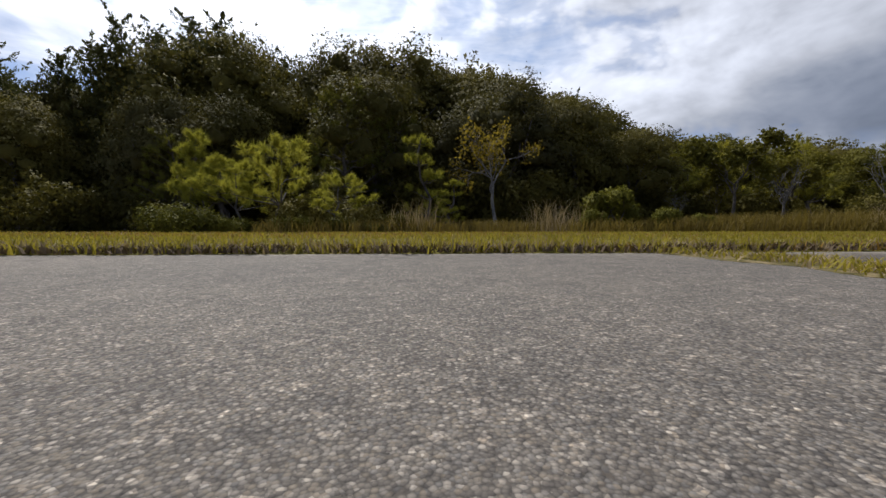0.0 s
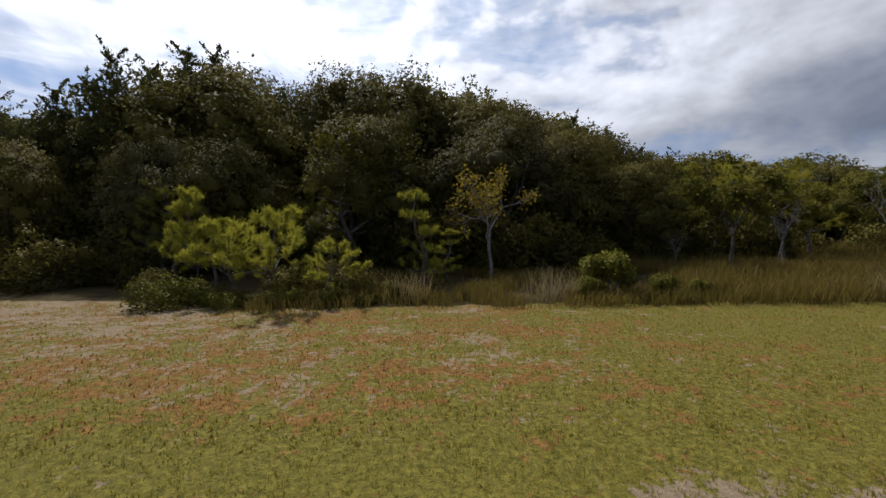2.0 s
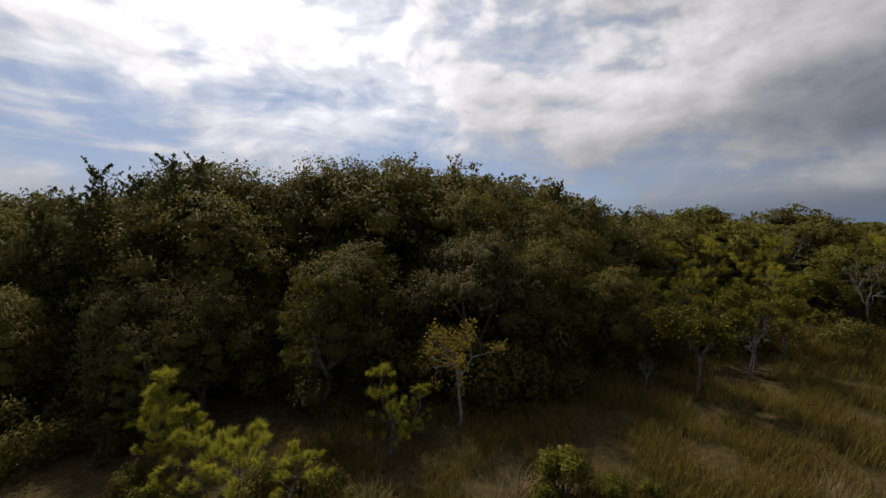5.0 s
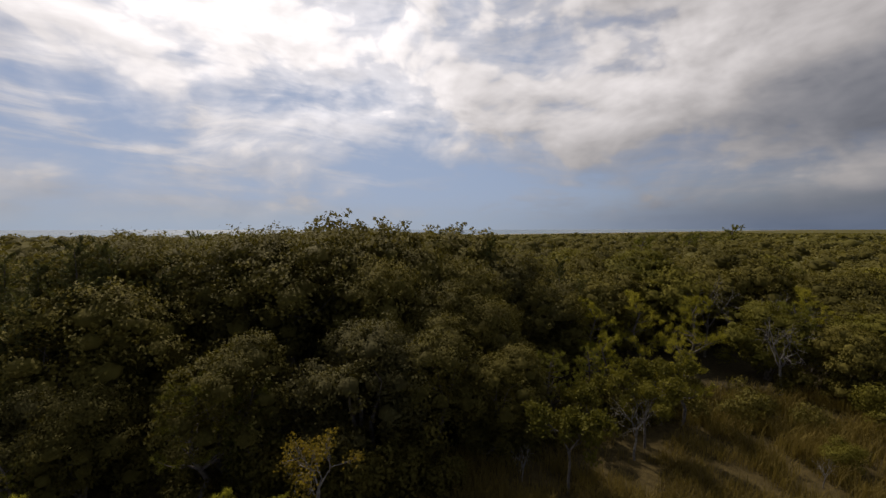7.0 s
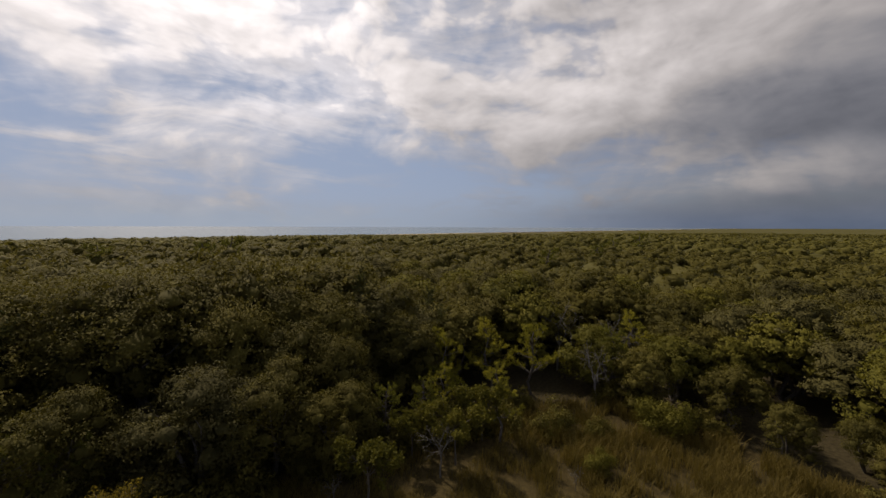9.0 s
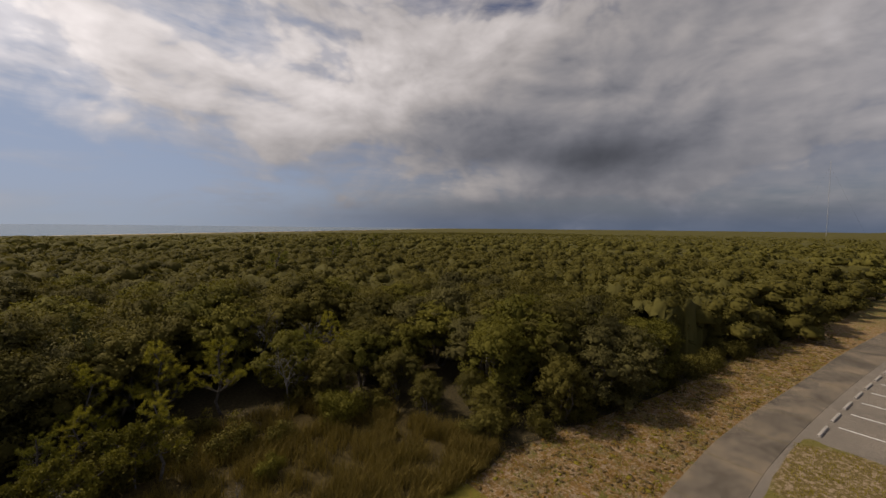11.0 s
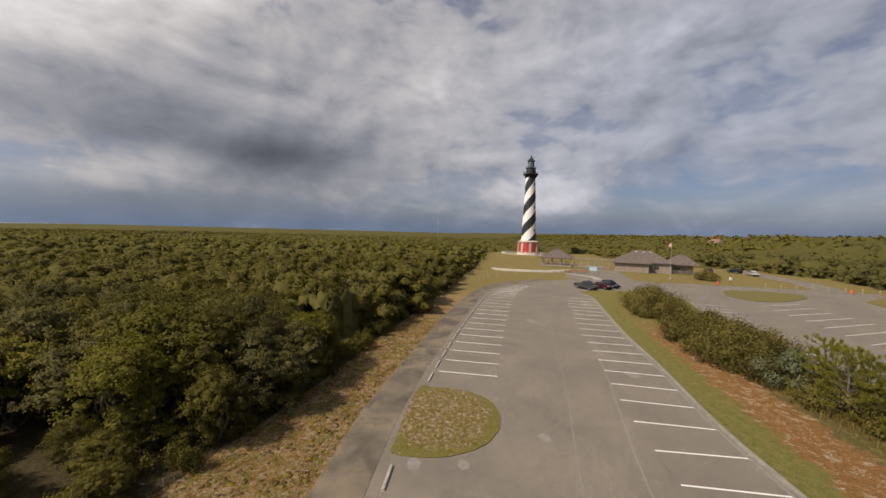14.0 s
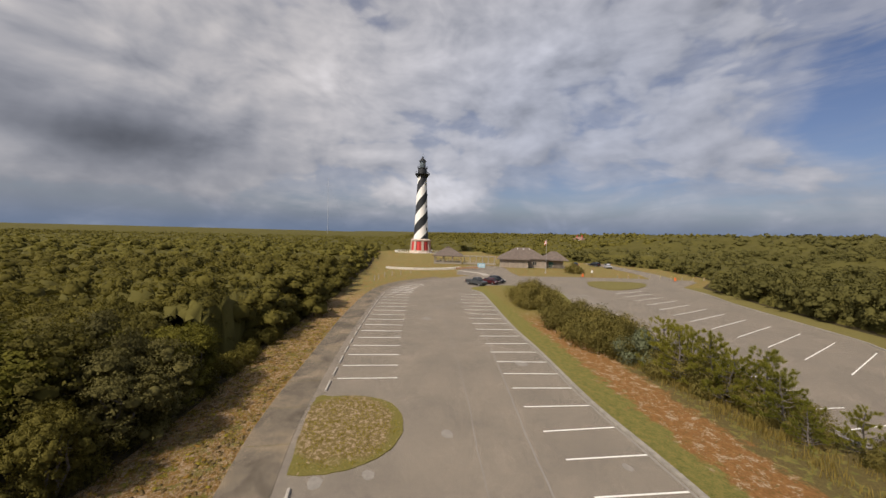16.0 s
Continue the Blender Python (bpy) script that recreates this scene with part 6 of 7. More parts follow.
# ---------- lighthouse ----------
def lighthouse(x, y, z):
    ob = thing("lighthouse", x, y, z, 22.5, "tall lighthouse with black and white spiral bands, red base", "lighthouse")
    H0, H1, R0, R1 = 8.6, 47.5, 4.75, 2.95

    def radius(h):
        t = (h - H0) / (H1 - H0)
        return R0 + (R1 - R0) * t ** 0.92

    rows, cols = 64, 14
    for band in range(4):
        v, f = [], []
        for i in range(rows + 1):
            h = H0 + (H1 - H0) * i / rows
            turn = -2 * math.pi * 1.5 * i / rows * SPIRAL
            for k in range(cols + 1):
                a = turn + (band + k / cols) * math.pi / 2 + BAND_TURN
                v.append((radius(h) * math.cos(a), radius(h) * math.sin(a), h))
        for i in range(rows):
            for k in range(cols):
                p = i * (cols + 1) + k
                f.append((p, p + 1, p + cols + 2, p + cols + 1))
        o = mesh_object("spiral_band", v, f, BLACK if band % 2 else WHITE, ob, True)
        o["label"] = "black painted spiral band" if band % 2 else "white painted spiral band"

    def octagon(r0, r1, h, z0, mat, name, label=""):
        return part(name, tube(r0, r1, h, 0, 0, z0, 8), mat, ob, label)

    octagon(7.6, 7.2, 0.9, 0, GRANITE, "granite_step")
    octagon(6.5, 6.1, 6.2, 0.9, BRICK, "plinth", "red painted brick plinth")
    octagon(7.0, 6.6, 0.6, 0.9, GRANITE, "base_course")
    octagon(6.4, 6.9, 0.8, 7.1, GRANITE, "cornice", "pale granite cornice")
    octagon(6.9, 5.2, 0.7, 7.9, GRANITE, "cornice_cap")
    for kx in range(8):
        a = radians(22.5 + 45 * kx)
        bm = bmesh.new()
        for j in range(7):
            w = 1.7 if j % 2 else 1.25
            r = 6.5 - 0.06 * j
            box(0.55, w, 0.86, math.cos(a + 0) * r * 1.0, math.sin(a) * r, 1.3 + j * 0.84, math.degrees(a), bm=bm)
        part("quoin_column", bm, GRANITE, ob, "granite quoins")
    # stair and door
    bm = bmesh.new()
    for j in range(6):
        box(2.6, 0.4, 0.2 * (6 - j), 0, -7.4 - j * 0.4, 0, 0, bm=bm)
    part("stair", bm, GRANITE, ob)
    # watch room, gallery and lantern
    part("gallery_corbel", tube(2.95, 4.2, 1.6, 0, 0, 47.3, 24), IRON, ob, "black iron corbel")
    for j in range(16):
        a = 2 * math.pi * j / 16
        part("bracket", beam((3.0 * math.cos(a), 3.0 * math.sin(a), 46.6), (4.5 * math.cos(a), 4.5 * math.sin(a), 48.8), 0.22), IRON, ob)
    part("gallery_deck", tube(4.75, 4.75, 0.3, 0, 0, 48.9, 24), IRON, ob)
    part("watch_room", tube(3.1, 2.9, 3.4, 0, 0, 49.2, 16), BLACK, ob)
    part("upper_deck", tube(3.3, 3.3, 0.25, 0, 0, 52.6, 16), IRON, ob)
    part("lantern_room", tube(1.8, 1.8, 4.2, 0, 0, 52.85, 12), GLASS, ob, "glazed lantern room")
    for r, z0, name in ((4.65, 49.2, "gallery_rail"), (3.2, 52.85, "upper_rail")):
        for hh in (0.55, 1.1):
            bm = bmesh.new()
            ring = [(r * math.cos(2 * math.pi * k / 24), r * math.sin(2 * math.pi * k / 24), z0 + hh) for k in range(24)]
            for p, q in zip(ring, ring[1:] + ring[:1]):
                beam(p, q, 0.08, bm=bm)
            part(name, bm, IRON, ob)
        for k in range(12):
            a = 2 * math.pi * k / 12
            part("rail_post", tube(0.05, 0.05, 1.1, r * math.cos(a), r * math.sin(a), z0, 6), IRON, ob)
    for k in range(12):
        a = 2 * math.pi * k / 12
        part("mullion", tube(0.09, 0.09, 4.2, 1.82 * math.cos(a), 1.82 * math.sin(a), 52.85, 6), IRON, ob)
    part("lens", tube(0.9, 0.7, 2.6, 0, 0, 53.4, 12), WHITE, ob, "pale glass lens")
    part("lantern_roof", tube(2.5, 0.35, 2.4, 0, 0, 57.05, 12), IRON, ob, "black conical lantern roof")
    part("vent_ball", tube(0.45, 0.25, 0.9, 0, 0, 59.4, 10), IRON, ob)
    part("lightning_rod", tube(0.06, 0.03, 1.8, 0, 0, 60.2, 6), IRON, ob)
    for j, hh in enumerate((14, 21, 28, 35, 42)):
        a = radians(200 + 25 * (j % 2))
        r = radius(hh)
        part("window", box(0.25, 0.9, 1.7, r * math.cos(a), r * math.sin(a), hh, math.degrees(a)), DARKGLASS, ob)
    return ob


SPIRAL, BAND_TURN = -1.0, 0.9
tower = lighthouse(262.4, -53.0, -0.98)
tower.scale = (1.0, 1.0, 1.035)


# ---------- lighthouse grounds ----------
def picket_ring(x, y, z, r):
    ob = thing("ring_fence", x, y, z, label="low white picket fence round the lighthouse", category="fence")
    n = 64
    for k in range(n):
        a = 2 * math.pi * k / n
        part("post", box(0.22, 0.22, 1.25, r * math.cos(a), r * math.sin(a), 0, math.degrees(a)), WHITE, ob)
    for h in (0.45, 0.95):
        for k in range(n):
            a, b = 2 * math.pi * k / n, 2 * math.pi * (k + 1) / n
            part("rail", beam((r * math.cos(a), r * math.sin(a), h), (r * math.cos(b), r * math.sin(b), h), 0.07, 0.14), WHITE, ob)


picket_ring(262.4, -53.0, -0.98, 16.5)


def hip_roof(w, d, eave, peak, ridge, over=0.6, thick=0.25):
    """A hipped roof on a w by d plan, with its ridge along w."""
    bm = bmesh.new()
    lo = [bm.verts.new((sx * (w / 2 + over), sy * (d / 2 + over), eave)) for sx, sy in ((-1, -1), (1, -1), (1, 1), (-1, 1))]
    hi = [bm.verts.new((sx * (w / 2 + over), sy * (d / 2 + over), eave + thick)) for sx, sy in ((-1, -1), (1, -1), (1, 1), (-1, 1))]
    r0, r1 = bm.verts.new((-ridge / 2, 0, peak)), bm.verts.new((ridge / 2, 0, peak))
    bm.faces.new(lo[::-1])
    for i in range(4):
        bm.faces.new((lo[i], lo[(i + 1) % 4], hi[(i + 1) % 4], hi[i]))
    bm.faces.new((hi[0], hi[1], r1, r0))
    bm.faces.new((hi[2], hi[3], r0, r1))
    bm.faces.new((hi[1], hi[2], r1))
    bm.faces.new((hi[3], hi[0], r0))
    return bm


def railing(ob, a, b, z, h=1.0):
    """Posts, two rails and slats from a to b."""
    a, b = Vector((*a, z)), Vector((*b, z))
    n = max(1, round((b - a).length / 1.8))
    for k in range(n + 1):
        p = a.lerp(b, k / n)
        part("rail_post", box(0.14, 0.14, h + 0.1, p.x, p.y, z), TIMBER, ob)
    for hh in (0.12, h):
        part("handrail", beam(a + Vector((0, 0, hh)), b + Vector((0, 0, hh)), 0.06, 0.14), TIMBER, ob)
    m = max(1, round((b - a).length / 0.3))
    bm = bmesh.new()
    for k in range(m):
        p = a.lerp(b, (k + 0.5) / m)
        box(0.05, 0.05, h - 0.1, p.x, p.y, z + 0.1, bm=bm)
    tagged(part("slats", bm, TIMBER, ob), kind="stuff")


def pavilion():
    ob = thing("open_pavilion", 164.5, -45.5, 0, -107, "open timber pavilion with a brown hipped shingle roof", "pavilion")
    part("deck", box(11, 9, 0.5, 0, 0, 0, bevel=0.03), TIMBER, ob)
    part("roof", hip_roof(11, 9, 3.0, 6.4, 1.6), SHINGLE, ob, "weathered brown shingle roof")
    part("cupola", box(1.5, 0.9, 0.5, 0, 0, 6.2, bevel=0.05), SHINGLE, ob)
    for sx in (-5.2, -1.8, 1.8, 5.2):
        for sy in (-4.2, 4.2):
            part("post", box(0.3, 0.3, 2.6, sx, sy, 0.5), TIMBER, ob)
    for a, b in (((-5.2, -4.2), (5.2, -4.2)), ((-5.2, 4.2), (5.2, 4.2)), ((-5.2, -4.2), (-5.2, 4.2))):
        railing(ob, a, b, 0.5)
        part("header_beam", beam((*a, 3.0), (*b, 3.0), 0.2, 0.3), TIMBER, ob)
    return ob


pavilion()


def covered_walk():
    ob = thing("covered_walkway", 159.5, -57.0, 0, -107, "grey timber walkway with a slatted roof beside the pavilion", "walkway")
    part("deck", box(13, 4.2, 0.45, 0, 0, 0, bevel=0.03), TIMBER, ob)
    for i in range(6):
        for sy in (-1.8, 1.8):
            part("post", box(0.24, 0.24, 2.7, -6 + i * 2.4, sy, 0.45), TIMBER, ob)
    for sy in (-1.8, 1.8):
        part("beam", beam((-6.6, sy, 3.1), (6.6, sy, 3.1), 0.16, 0.3), TIMBER, ob)
    for i in range(20):
        part("roof_slat", beam((-6.4 + i * 0.67, -2.3, 3.3), (-6.4 + i * 0.67, 2.3, 3.3), 0.08, 0.2), TIMBER, ob)
    railing(ob, (-6, -1.8), (1.5, -1.8), 0.45)
    return ob


covered_walk()


def visitor_building():
    ob = thing("visitor_building", 153.0, -72.5, 0, -114, "low grey cedar visitor building with brown hipped roofs", "building")
    w, d, h = 17.0, 13.0, 3.1

    def wall(name, a, b, holes=()):
        """A boarded wall from a to b, cut where windows and doors stand."""
        a, b = Vector(a), Vector(b)
        length = (b - a).length
        u = (b - a) / length
        ang = math.degrees(math.atan2(u.y, u.x))
        cuts = sorted(holes)
        bm = bmesh.new()
        at = 0.0
        for x0, x1, z0, z1 in cuts + [(length, length, 0, 0)]:
            if x0 > at:
                c = a + u * (at + x0) / 2
                box(x0 - at, 0.25, h, c.x, c.y, 0, ang, bm=bm)
            if x1 > x0:
                c = a + u * (x0 + x1) / 2
                if z0 > 0:
                    box(x1 - x0, 0.25, z0, c.x, c.y, 0, ang, bm=bm)
                box(x1 - x0, 0.25, h - z1, c.x, c.y, z1, ang, bm=bm)
            at = x1
        wob = part(name, bm, SIDING, ob, "weathered cedar siding")
        for i in range(1, int(h / 0.28)):
            p, q = a - u * 0.0, b
            nrm = Vector((u.y, -u.x))
            off = nrm * 0.135
            if all(not (z0 < i * 0.28 < z1) for _, _, z0, z1 in cuts):
                part("board", beam((p.x + off.x, p.y + off.y, i * 0.28), (q.x + off.x, q.y + off.y, i * 0.28), 0.03, 0.03), SIDING, wob)
        for x0, x1, z0, z1 in cuts:
            c = a + u * (x0 + x1) / 2
            win = part("window" if z0 > 0 else "door", box(x1 - x0 - 0.06, 0.06, z1 - z0 - 0.06, c.x, c.y, z0 + 0.03, ang), DARKGLASS, ob)
            for xx in (x0 + 0.05, (x0 + x1) / 2, x1 - 0.05):
                pc = a + u * xx
                part("frame", box(0.08, 0.14, z1 - z0 - 0.04, pc.x, pc.y, z0 + 0.02, ang), TIMBER, win)

    wall("wall_front", (-w / 2, -d / 2), (w / 2, -d / 2), [(2.0, 4.4, 0.0, 2.3), (7.5, 9.0, 1.0, 2.2), (12.0, 13.5, 1.0, 2.2)])
    wall("wall_side", (w / 2, -d / 2), (w / 2, d / 2), [(4, 6, 1.0, 2.2)])
    wall("wall_back", (w / 2, d / 2), (-w / 2, d / 2))
    wall("wall_side", (-w / 2, d / 2), (-w / 2, -d / 2), [(4, 6.2, 0.0, 2.2)])
    part("floor_slab", box(w + 0.4, d + 0.4, 0.12, 0, 0, 0), CONCRETE, ob)
    part("roof", hip_roof(w, d, h, 7.2, 5.0, 0.8), SHINGLE, ob, "weathered brown shingle roof")
    bm = hip_roof(11, 5.5, 2.9, 5.2, 4.0, 0.6)
    bmesh.ops.translate(bm, vec=(-3.5, -7.4, 0), verts=bm.verts)
    part("porch_roof", bm, SHINGLE, ob, "lower brown shingle roof")
    for sx in (-8.2, -4.8, -1.4, 1.6):
        part("porch_post", box(0.3, 0.3, 2.9, sx, -9.8, 0), TIMBER, ob)
    part("porch_wall", box(9.6, 0.2, 2.7, -3.2, -9.8, 0), SIDING, ob)
    for k in range(5):
        part("roof_vent", box(0.5, 0.5, 0.45, -2.0 + k * 1.1, -0.9 + 0.3 * (k % 2), 6.35, bevel=0.05), WHITE, ob)
    bm = hip_roof(9, 9, 2.9, 6.2, 2.0, 0.6)
    bmesh.ops.translate(bm, vec=(11.5, -1.5, 0), verts=bm.verts)
    part("wing_roof", bm, SHINGLE, ob)
    part("wing_wall", box(6.6, 5.6, 2.9, 11.6, -1.5, 0), SIDING, ob)
    part("green_door", box(1.6, 0.08, 2.1, 10.4, -4.36, 0.05), plain("green_paint", (0.03, 0.13, 0.10), 0.5), ob, "dark green door")
    railing(ob, (8.8, -5.8), (15.0, -5.8), 0.1, 1.1)
    return ob


visitor_building()
structure("plaza", slab([(117, -42), (123, -37), (135, -41), (150, -49), (154, -55), (150, -62), (142, -61), (130, -57), (119, -55)], -0.1, 0.008), ASPHALT, "grey paved plaza before the visitor building", "pavement")
arc = [(146 - 11.5 * math.cos(a) * 0.9, -31 + 15 * math.sin(a)) for a in np.linspace(-1.0, 0.95, 26)]
structure("stone_arc_base", strip(arc, [(x + 2.4, y * 0.98 - 0.6) for x, y in arc], -0.1, 0.05), SANDY, "pale sand arc in the lawn", "pavement")
stone0 = None
for i, (x, y) in enumerate(arc):
    m = pose(x + 1.2, y * 0.99 - 0.3, 0.04, 0, 0, 20 * math.sin(i * 2.1) + 90)
    if stone0 is None:
        stone0 = thing("granite_block", label="pale granite block in the stone arc", category="stone", group="stones of the arc")
        part("block", box(1.1, 0.9, 0.55, bevel=0.06), plain("pale_granite", (0.55, 0.52, 0.47), 0.85, vary=0.15), stone0)
        stone0.matrix_basis = m
    else:
        copy_thing(stone0, m)
structure("lawn_path", strip(smooth_line([(134, -40), (126, -44.5), (120, -44)], 14), smooth_line([(134.5, -42), (126.5, -46.5), (120, -46.5)], 14), -0.1, 0.035), CONCRETE, "pale concrete path to the stone arc", "path")


def info_sign(x, y, turn):
    ob = thing("information_board", x, y, 0.02, turn, "pale blue information board on wooden posts", "sign")
    for sx in (-1.2, 1.2):
        part("post", box(0.14, 0.14, 1.9, sx, 0, 0), TIMBER, ob)
    panel = part("panel", box(2.6, 0.1, 1.5, 0, -0.1, 0.6, bevel=0.02), plain("sign_blue", (0.25, 0.42, 0.52), 0.5), ob, "pale blue panel")
    for k in range(4):
        part("text_bar", box(1.9, 0.012, 0.09, 0.0, -0.158, 0.85 + k * 0.28), WHITE, panel, "white bar")
    return ob


info_sign(138.3, -50.2, -108)
bench = thing("bench", 136.5, -44.2, 0.0, -100, "orange-brown wooden bench before the lawn", "bench", "benches by the plaza")
part("seat", box(2.2, 0.5, 0.07, 0, 0, 0.42, bevel=0.015), plain("orange_wood", (0.27, 0.16, 0.085), 0.7), bench)
part("backrest", box(2.2, 0.07, 0.45, 0, 0.25, 0.5, bevel=0.015), bpy.data.materials["orange_wood"], bench)
for sx in (-0.9, 0.9):
    part("leg", box(0.09, 0.45, 0.42, sx, 0, 0), bpy.data.materials["orange_wood"], bench)
for x, y, r in ((137.2, -46.8, -105), (138, -47.9, -110), (135.6, -41.6, -95)):
    copy_thing(bench, pose(x, y, 0, 0, 0, r))


def flagpole(x, y):
    ob = thing("flagpole", x, y, 0, label="white flagpole with a striped red and white flag", category="flagpole")
    part("base", tube(0.35, 0.3, 0.25, n=12), CONCRETE, ob)
    part("pole", tube(0.065, 0.035, 10.8, n=10), plain("pole_grey", (0.42, 0.42, 0.42), 0.4, 0.3), ob)
    part("finial", tube(0.09, 0.02, 0.2, 0, 0, 10.8, 8), IRON, ob)
    red = plain("flag_red", (0.5, 0.04, 0.05), 0.7)
    bars = plain("flag_white", (0.75, 0.73, 0.72), 0.7)
    navy = plain("flag_blue", (0.03, 0.05, 0.18), 0.7)
    flag = new("flag")
    flag.parent = ob
    for k in range(7):
        bm = bmesh.new()
        cols = 8
        rowv = []
        for i in range(cols + 1):
            t = i / cols
            yy = 0.12 * math.sin(t * 6) * t
            droop_ = 0.5 * t * t
            rowv.append([bm.verts.new((0.05 + 1.7 * t * 0.8, yy + w, 10.5 - k * 0.16 - droop_ - hh)) for w, hh in ((-0.006, 0), (0.006, 0), (0.006, 0.16), (-0.006, 0.16))])
        for r0, r1 in zip(rowv, rowv[1:]):
            for j in range(4):
                bm.faces.new((r0[j], r0[(j + 1) % 4], r1[(j + 1) % 4], r1[j]))
        part("stripe", bm, red if k % 2 == 0 else bars, flag)
    part("canton", box(0.55, 0.04, 0.5, 0.34, 0.0, 9.95), navy, flag)
    return ob


flagpole(127.3, -68.3)


# ---------- vehicles ----------
TYRE = plain("tyre_rubber", (0.02, 0.02, 0.021), 0.9)
RIM = plain("alloy_rim", (0.45, 0.45, 0.46), 0.35, 0.8)
LAMP = plain("lamp_glass", (0.55, 0.53, 0.5), 0.15)
TAIL = plain("tail_lamp", (0.35, 0.02, 0.02), 0.3)


def hull(profile, width, taper=0.0, top=None):
    """A body from its side profile (x, z), as wide as given, narrower toward the top."""
    bm = bmesh.new()
    zs = [z for _, z in profile]
    lo, hi = min(zs), max(zs)
    sides = []
    for s in (-1, 1):
        sides.append([bm.verts.new((x, s * width / 2 * (1 - taper * (z - lo) / (hi - lo)), z)) for x, z in profile])
    n = len(profile)
    for i in range(n):
        bm.faces.new((sides[0][i], sides[0][(i + 1) % n], sides[1][(i + 1) % n], sides[1][i]))
    bm.faces.new(sides[0][::-1])
    bm.faces.new(sides[1])
    bmesh.ops.recalc_face_normals(bm, faces=bm.faces)
    edges = [e for e in bm.edges if abs(e.verts[0].co.y - e.verts[1].co.y) < 0.4]
    bmesh.ops.bevel(bm, geom=edges, offset=0.06, segments=2, affect="EDGES")
    return bm


def vehicle(kind, paint, label, category, x, y, turn, z=0.006):
    ob = thing(kind, x, y, z, turn, label, category, "parked cars")
    truck = kind == "pickup_truck"
    L, W, H = (5.6, 1.95, 1.9) if truck else (4.6, 1.82, 1.5 if kind == "sedan" else 1.7)
    h = L / 2
    if truck:
        low_ = [(-h, 0.55), (-h, 1.1), (-0.35, 1.12), (0.2, 1.15), (1.0, 1.18), (h - 0.15, 1.08), (h, 0.9), (h, 0.5), (h - 0.3, 0.42), (-h + 0.3, 0.45)]
        cabin = [(-0.55, 1.1), (-0.45, 1.75), (-0.1, H), (0.75, H), (1.0, 1.78), (1.6, 1.15)]
    else:
        low_ = [(-h, 0.45), (-h + 0.05, 0.95), (-h + 0.5, 1.02), (0.9, 1.0), (h - 0.35, 0.85), (h, 0.65), (h, 0.38), (h - 0.3, 0.28), (-h + 0.3, 0.28)]
        back = -h + (0.55 if kind == "sedan" else 0.2)
        cabin = [(back, 0.98), (back + 0.5, H - 0.1), (back + 1.0, H), (0.25, H), (0.55, H - 0.08), (1.25, 0.98)]
    part("body", hull(low_, W, 0.06), paint, ob)
    part("cabin", hull(cabin, W * 0.93, 0.22), paint, ob)
    glass = [(x0 * 0.96 + 0.02, z0 - 0.05 if z0 > 1.3 else z0 + 0.06) for x0, z0 in cabin]
    part("windows", hull([(a, b) for a, b in glass], W * 0.94, 0.21), DARKGLASS, ob, "dark window glass")
    if truck:
        part("bed", box(1.9, W * 0.8, 0.03, -1.72, 0, 1.125), BLACK, ob, "black load bed")
        part("bed_rail", box(2.1, 0.06, 0.1, -1.7, W * 0.44, 1.1), paint, ob)
        part("bed_rail", box(2.1, 0.06, 0.1, -1.7, -W * 0.44, 1.1), paint, ob)
    r = 0.39 if truck else 0.33
    for wx in (-h * 0.6, h * 0.64):
        for sy in (-1, 1):
            m = pose(wx, sy * (W / 2 - 0.13), r, 90, 0, 0)
            wheel = part("wheel", tube(r, r, 0.25, 0, 0, -0.125, 20, m=m), TYRE, ob, "black tyre")
            part("rim", tube(r * 0.6, r * 0.55, 0.27, 0, 0, -0.135, 12, m=m), RIM, wheel)
    for sy in (-1, 1):
        part("headlight", box(0.08, 0.4, 0.16, h - 0.05, sy * W * 0.36, 0.72), LAMP, ob)
        part("tail_light", box(0.06, 0.2, 0.3, -h + 0.03, sy * W * 0.43, 0.75), TAIL, ob)
        part("mirror", box(0.12, 0.2, 0.16, 0.85 if not truck else 1.2, sy * (W / 2 + 0.08), 1.08 if truck else 0.95, bevel=0.03), paint, ob)
    part("bumper", box(0.14, W * 0.96, 0.2, h, 0, 0.4, bevel=0.04), BLACK, ob)
    part("bumper", box(0.14, W * 0.96, 0.2, -h, 0, 0.45, bevel=0.04), BLACK, ob)
    return ob


def paint(name, c):
    return plain(name, c, 0.25, 0.3, 0.04)


GREY_P, RED_P, BLACK_P, WHITE_P = paint("grey_car_paint", (0.07, 0.075, 0.08)), paint("dark_red_car_paint", (0.07, 0.015, 0.018)), paint("black_car_paint", (0.015, 0.016, 0.02)), paint("silver_car_paint", (0.5, 0.5, 0.5))
vehicle("pickup_truck", GREY_P, "dark grey pickup truck parked on the asphalt", "truck", 100.2, -35.2, -153)
vehicle("sedan", RED_P, "dark red sedan parked beside the truck", "car", 101.9, -39.4, -153)
vehicle("suv", BLACK_P, "black parked car beside the red sedan", "car", 104.4, -42.0, -153)
vehicle("suv", paint("blue_car_paint", (0.015, 0.03, 0.07)), "dark blue car parked near the visitor building", "car", 150.5, -94.5, -30, 0.0)
vehicle("suv", BLACK_P, "black car parked by the entry road", "car", 153.5, -105.2, 20, 0.03)
vehicle("suv", WHITE_P, "silver car parked by the entry road", "car", 144.5, -104.8, 160, 0.03)


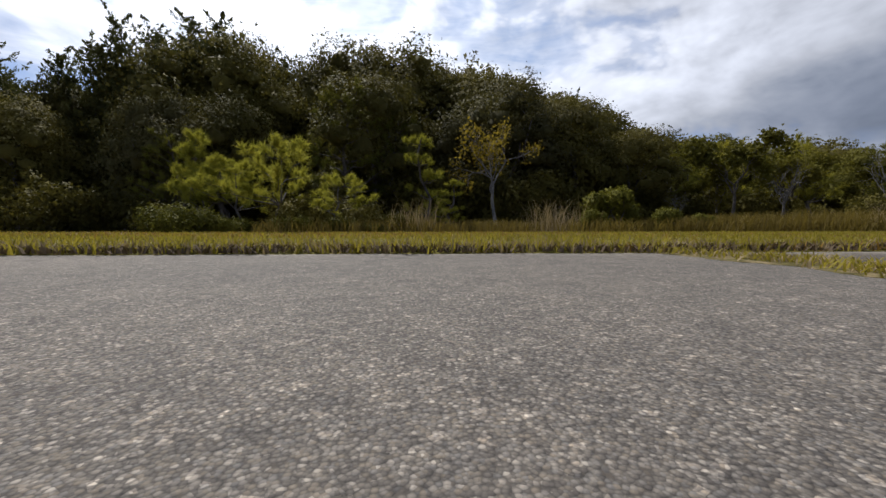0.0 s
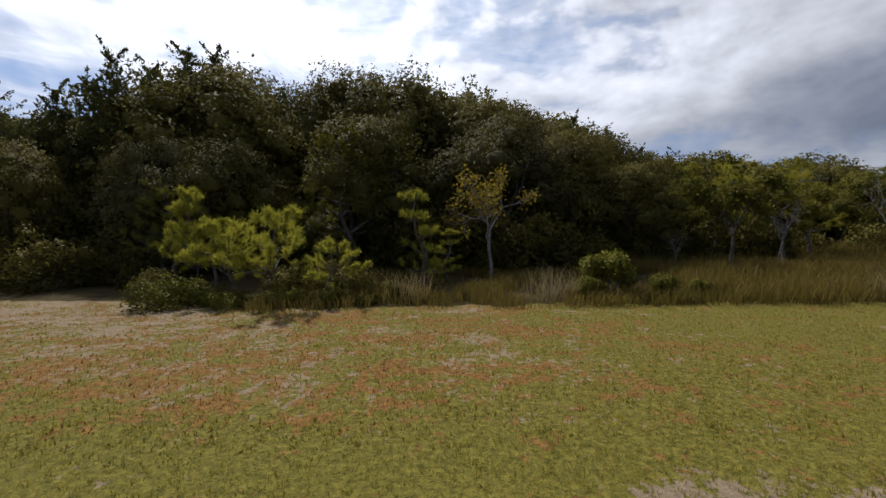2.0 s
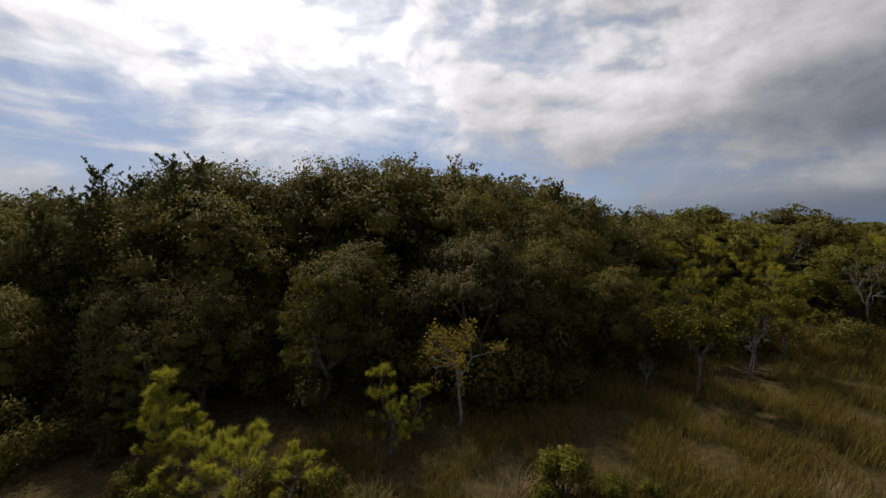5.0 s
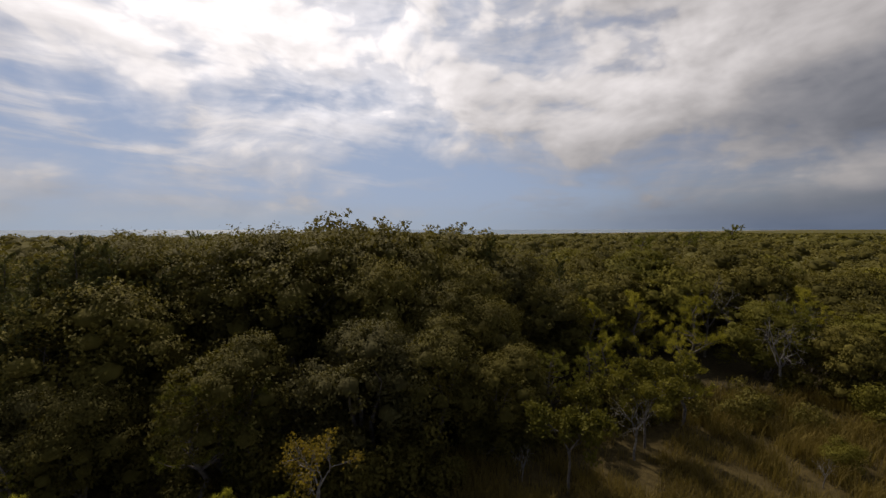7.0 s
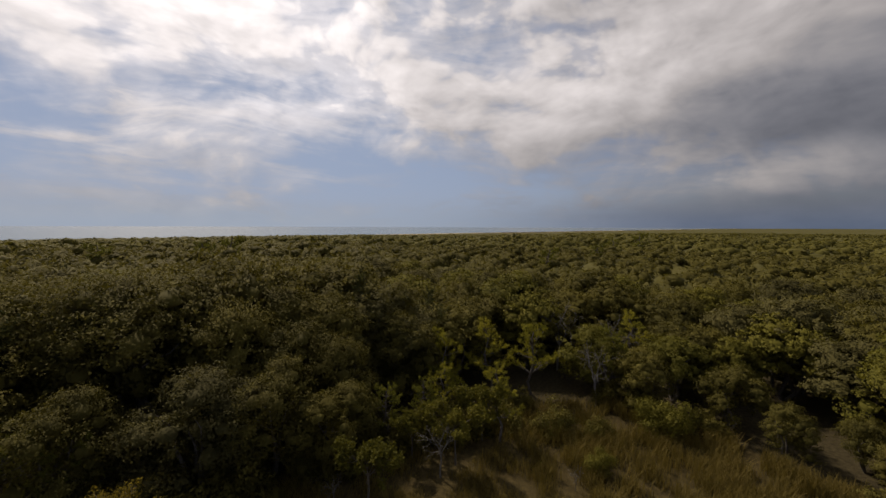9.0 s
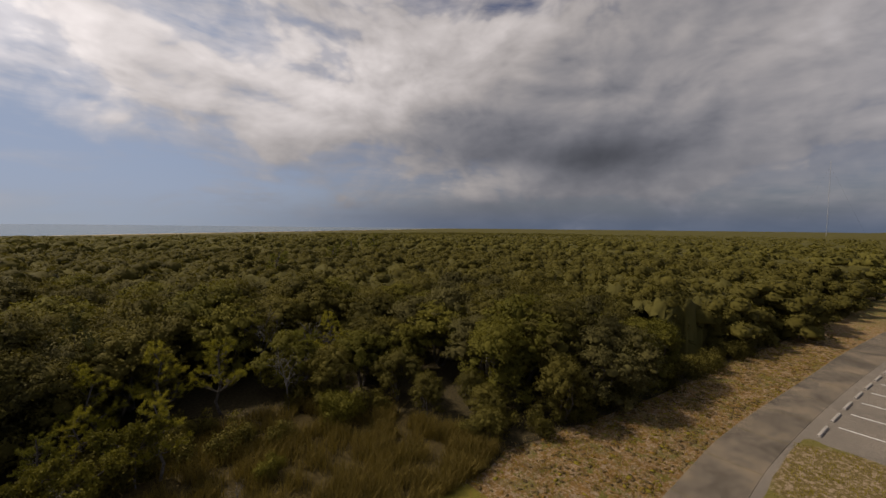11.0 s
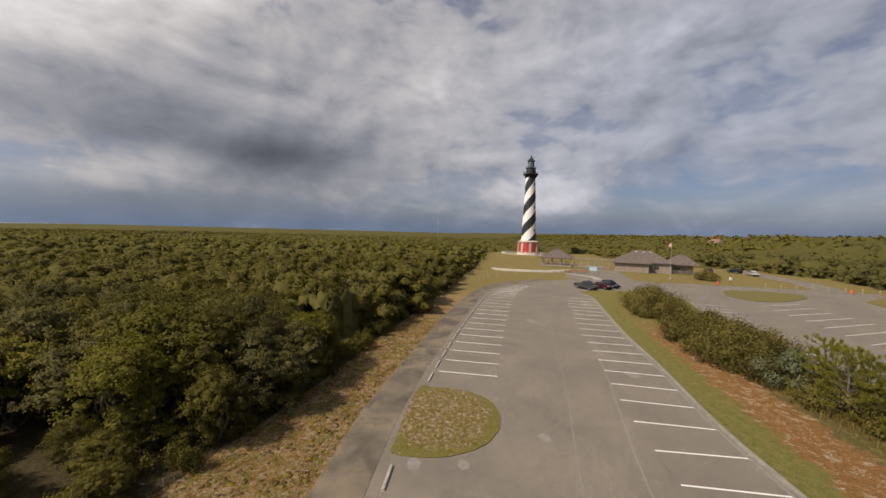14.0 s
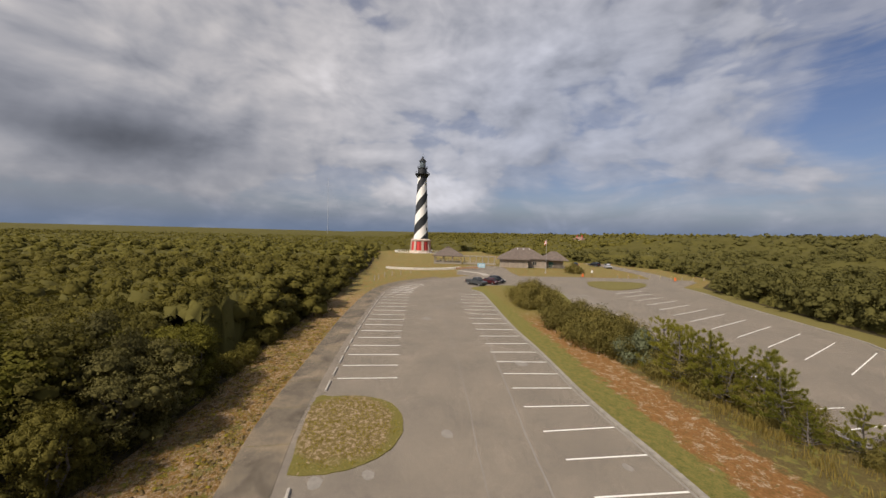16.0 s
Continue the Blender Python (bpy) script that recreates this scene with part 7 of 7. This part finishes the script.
# ---------- posts, cones, far house ----------
post0 = thing("wooden_post", 108.9, -12.3, -0.02, label="weathered wooden post in the lawn", category="post", group="posts in the lawn")
part("post", tube(0.11, 0.10, 1.3, n=8), TIMBER, post0)
for x, y in ((112.4, -13.6), (116.8, -15.5), (122.0, -20.5), (126.0, -24.0), (119.5, -17.8)):
    copy_thing(post0, pose(x, y, -0.02))
bollard = thing("bollard", 112.9, -84.0, -0.03, label="short yellow-topped wooden bollard", category="bollard", group="bollards along the lawn")
part("post", tube(0.13, 0.13, 0.85, n=8), TIMBER, bollard)
part("cap", tube(0.14, 0.10, 0.15, 0, 0, 0.85, 8), plain("yellow_paint", (0.55, 0.42, 0.08), 0.6), bollard)
for i in range(1, 9):
    copy_thing(bollard, pose(112.9 - i * 0.9, -84.0 - i * 3.0, -0.03))


def barrel(x, y):
    ob = thing("traffic_drum", x, y, 0.0, label="orange traffic drum with white bands", category="traffic drum", group="traffic drums")
    part("drum", tube(0.3, 0.24, 1.0, n=14), plain("drum_orange", (0.6, 0.13, 0.03), 0.6), ob)
    for z0 in (0.35, 0.68):
        part("band", tube(0.292 - z0 * 0.06, 0.285 - z0 * 0.06, 0.13, 0, 0, z0, 14), WHITE, ob)
    part("foot", tube(0.4, 0.4, 0.06, n=14), TYRE, ob)
    return ob


barrel(115.5, -74.0)
copy_thing(bpy.data.objects["traffic_drum"], pose(105.5, -97.5, 0.0))
board = thing("road_sign", 114.6, -76.5, 0, 75, "small white road sign on a post", "sign")
part("post", tube(0.04, 0.04, 2.1, n=8), IRON, board)
part("plate", box(0.6, 0.03, 0.75, 0, -0.05, 1.4, bevel=0.005), WHITE, board, "white plate")


def far_house(x, y, z):
    ob = thing("keepers_house", x, y, z, 20, "distant white house with a red roof and chimneys", "house")
    part("wall", box(14, 9, 7), WHITE, ob)
    bm = hip_roof(14, 9, 7, 10.5, 8, 0.5)
    part("roof", bm, plain("red_roof", (0.22, 0.13, 0.105), 0.8), ob, "red shingle roof")
    for sx in (-4, 4):
        part("chimney", box(1.1, 1.1, 3.2, sx, 0, 9.3), BRICK, ob, "red brick chimney")
    for sx in (-4.5, -1.5, 1.5, 4.5):
        for z0 in (1.2, 4.4):
            part("window", box(1.0, 0.12, 1.6, sx, -4.5, z0), DARKGLASS, ob)
    return ob


house = far_house(264.5, -171.8, float(ground_z(264.5, -171.8)) - 0.4)
house.scale = (0.55, 0.55, 0.62)

mast = thing("radio_mast", 914.0, 34.0, 0, label="thin grey lattice radio mast far over the woods", category="mast")
part("mast_pole", tube(0.26, 0.2, 130, n=6), plain("mast_grey", (0.45, 0.46, 0.48), 0.6), mast)
for k in range(3):
    a = 2.09 * k
    part("guy_wire", beam((0, 0, 118), (55 * math.cos(a), 55 * math.sin(a), 0), 0.05), IRON, mast)
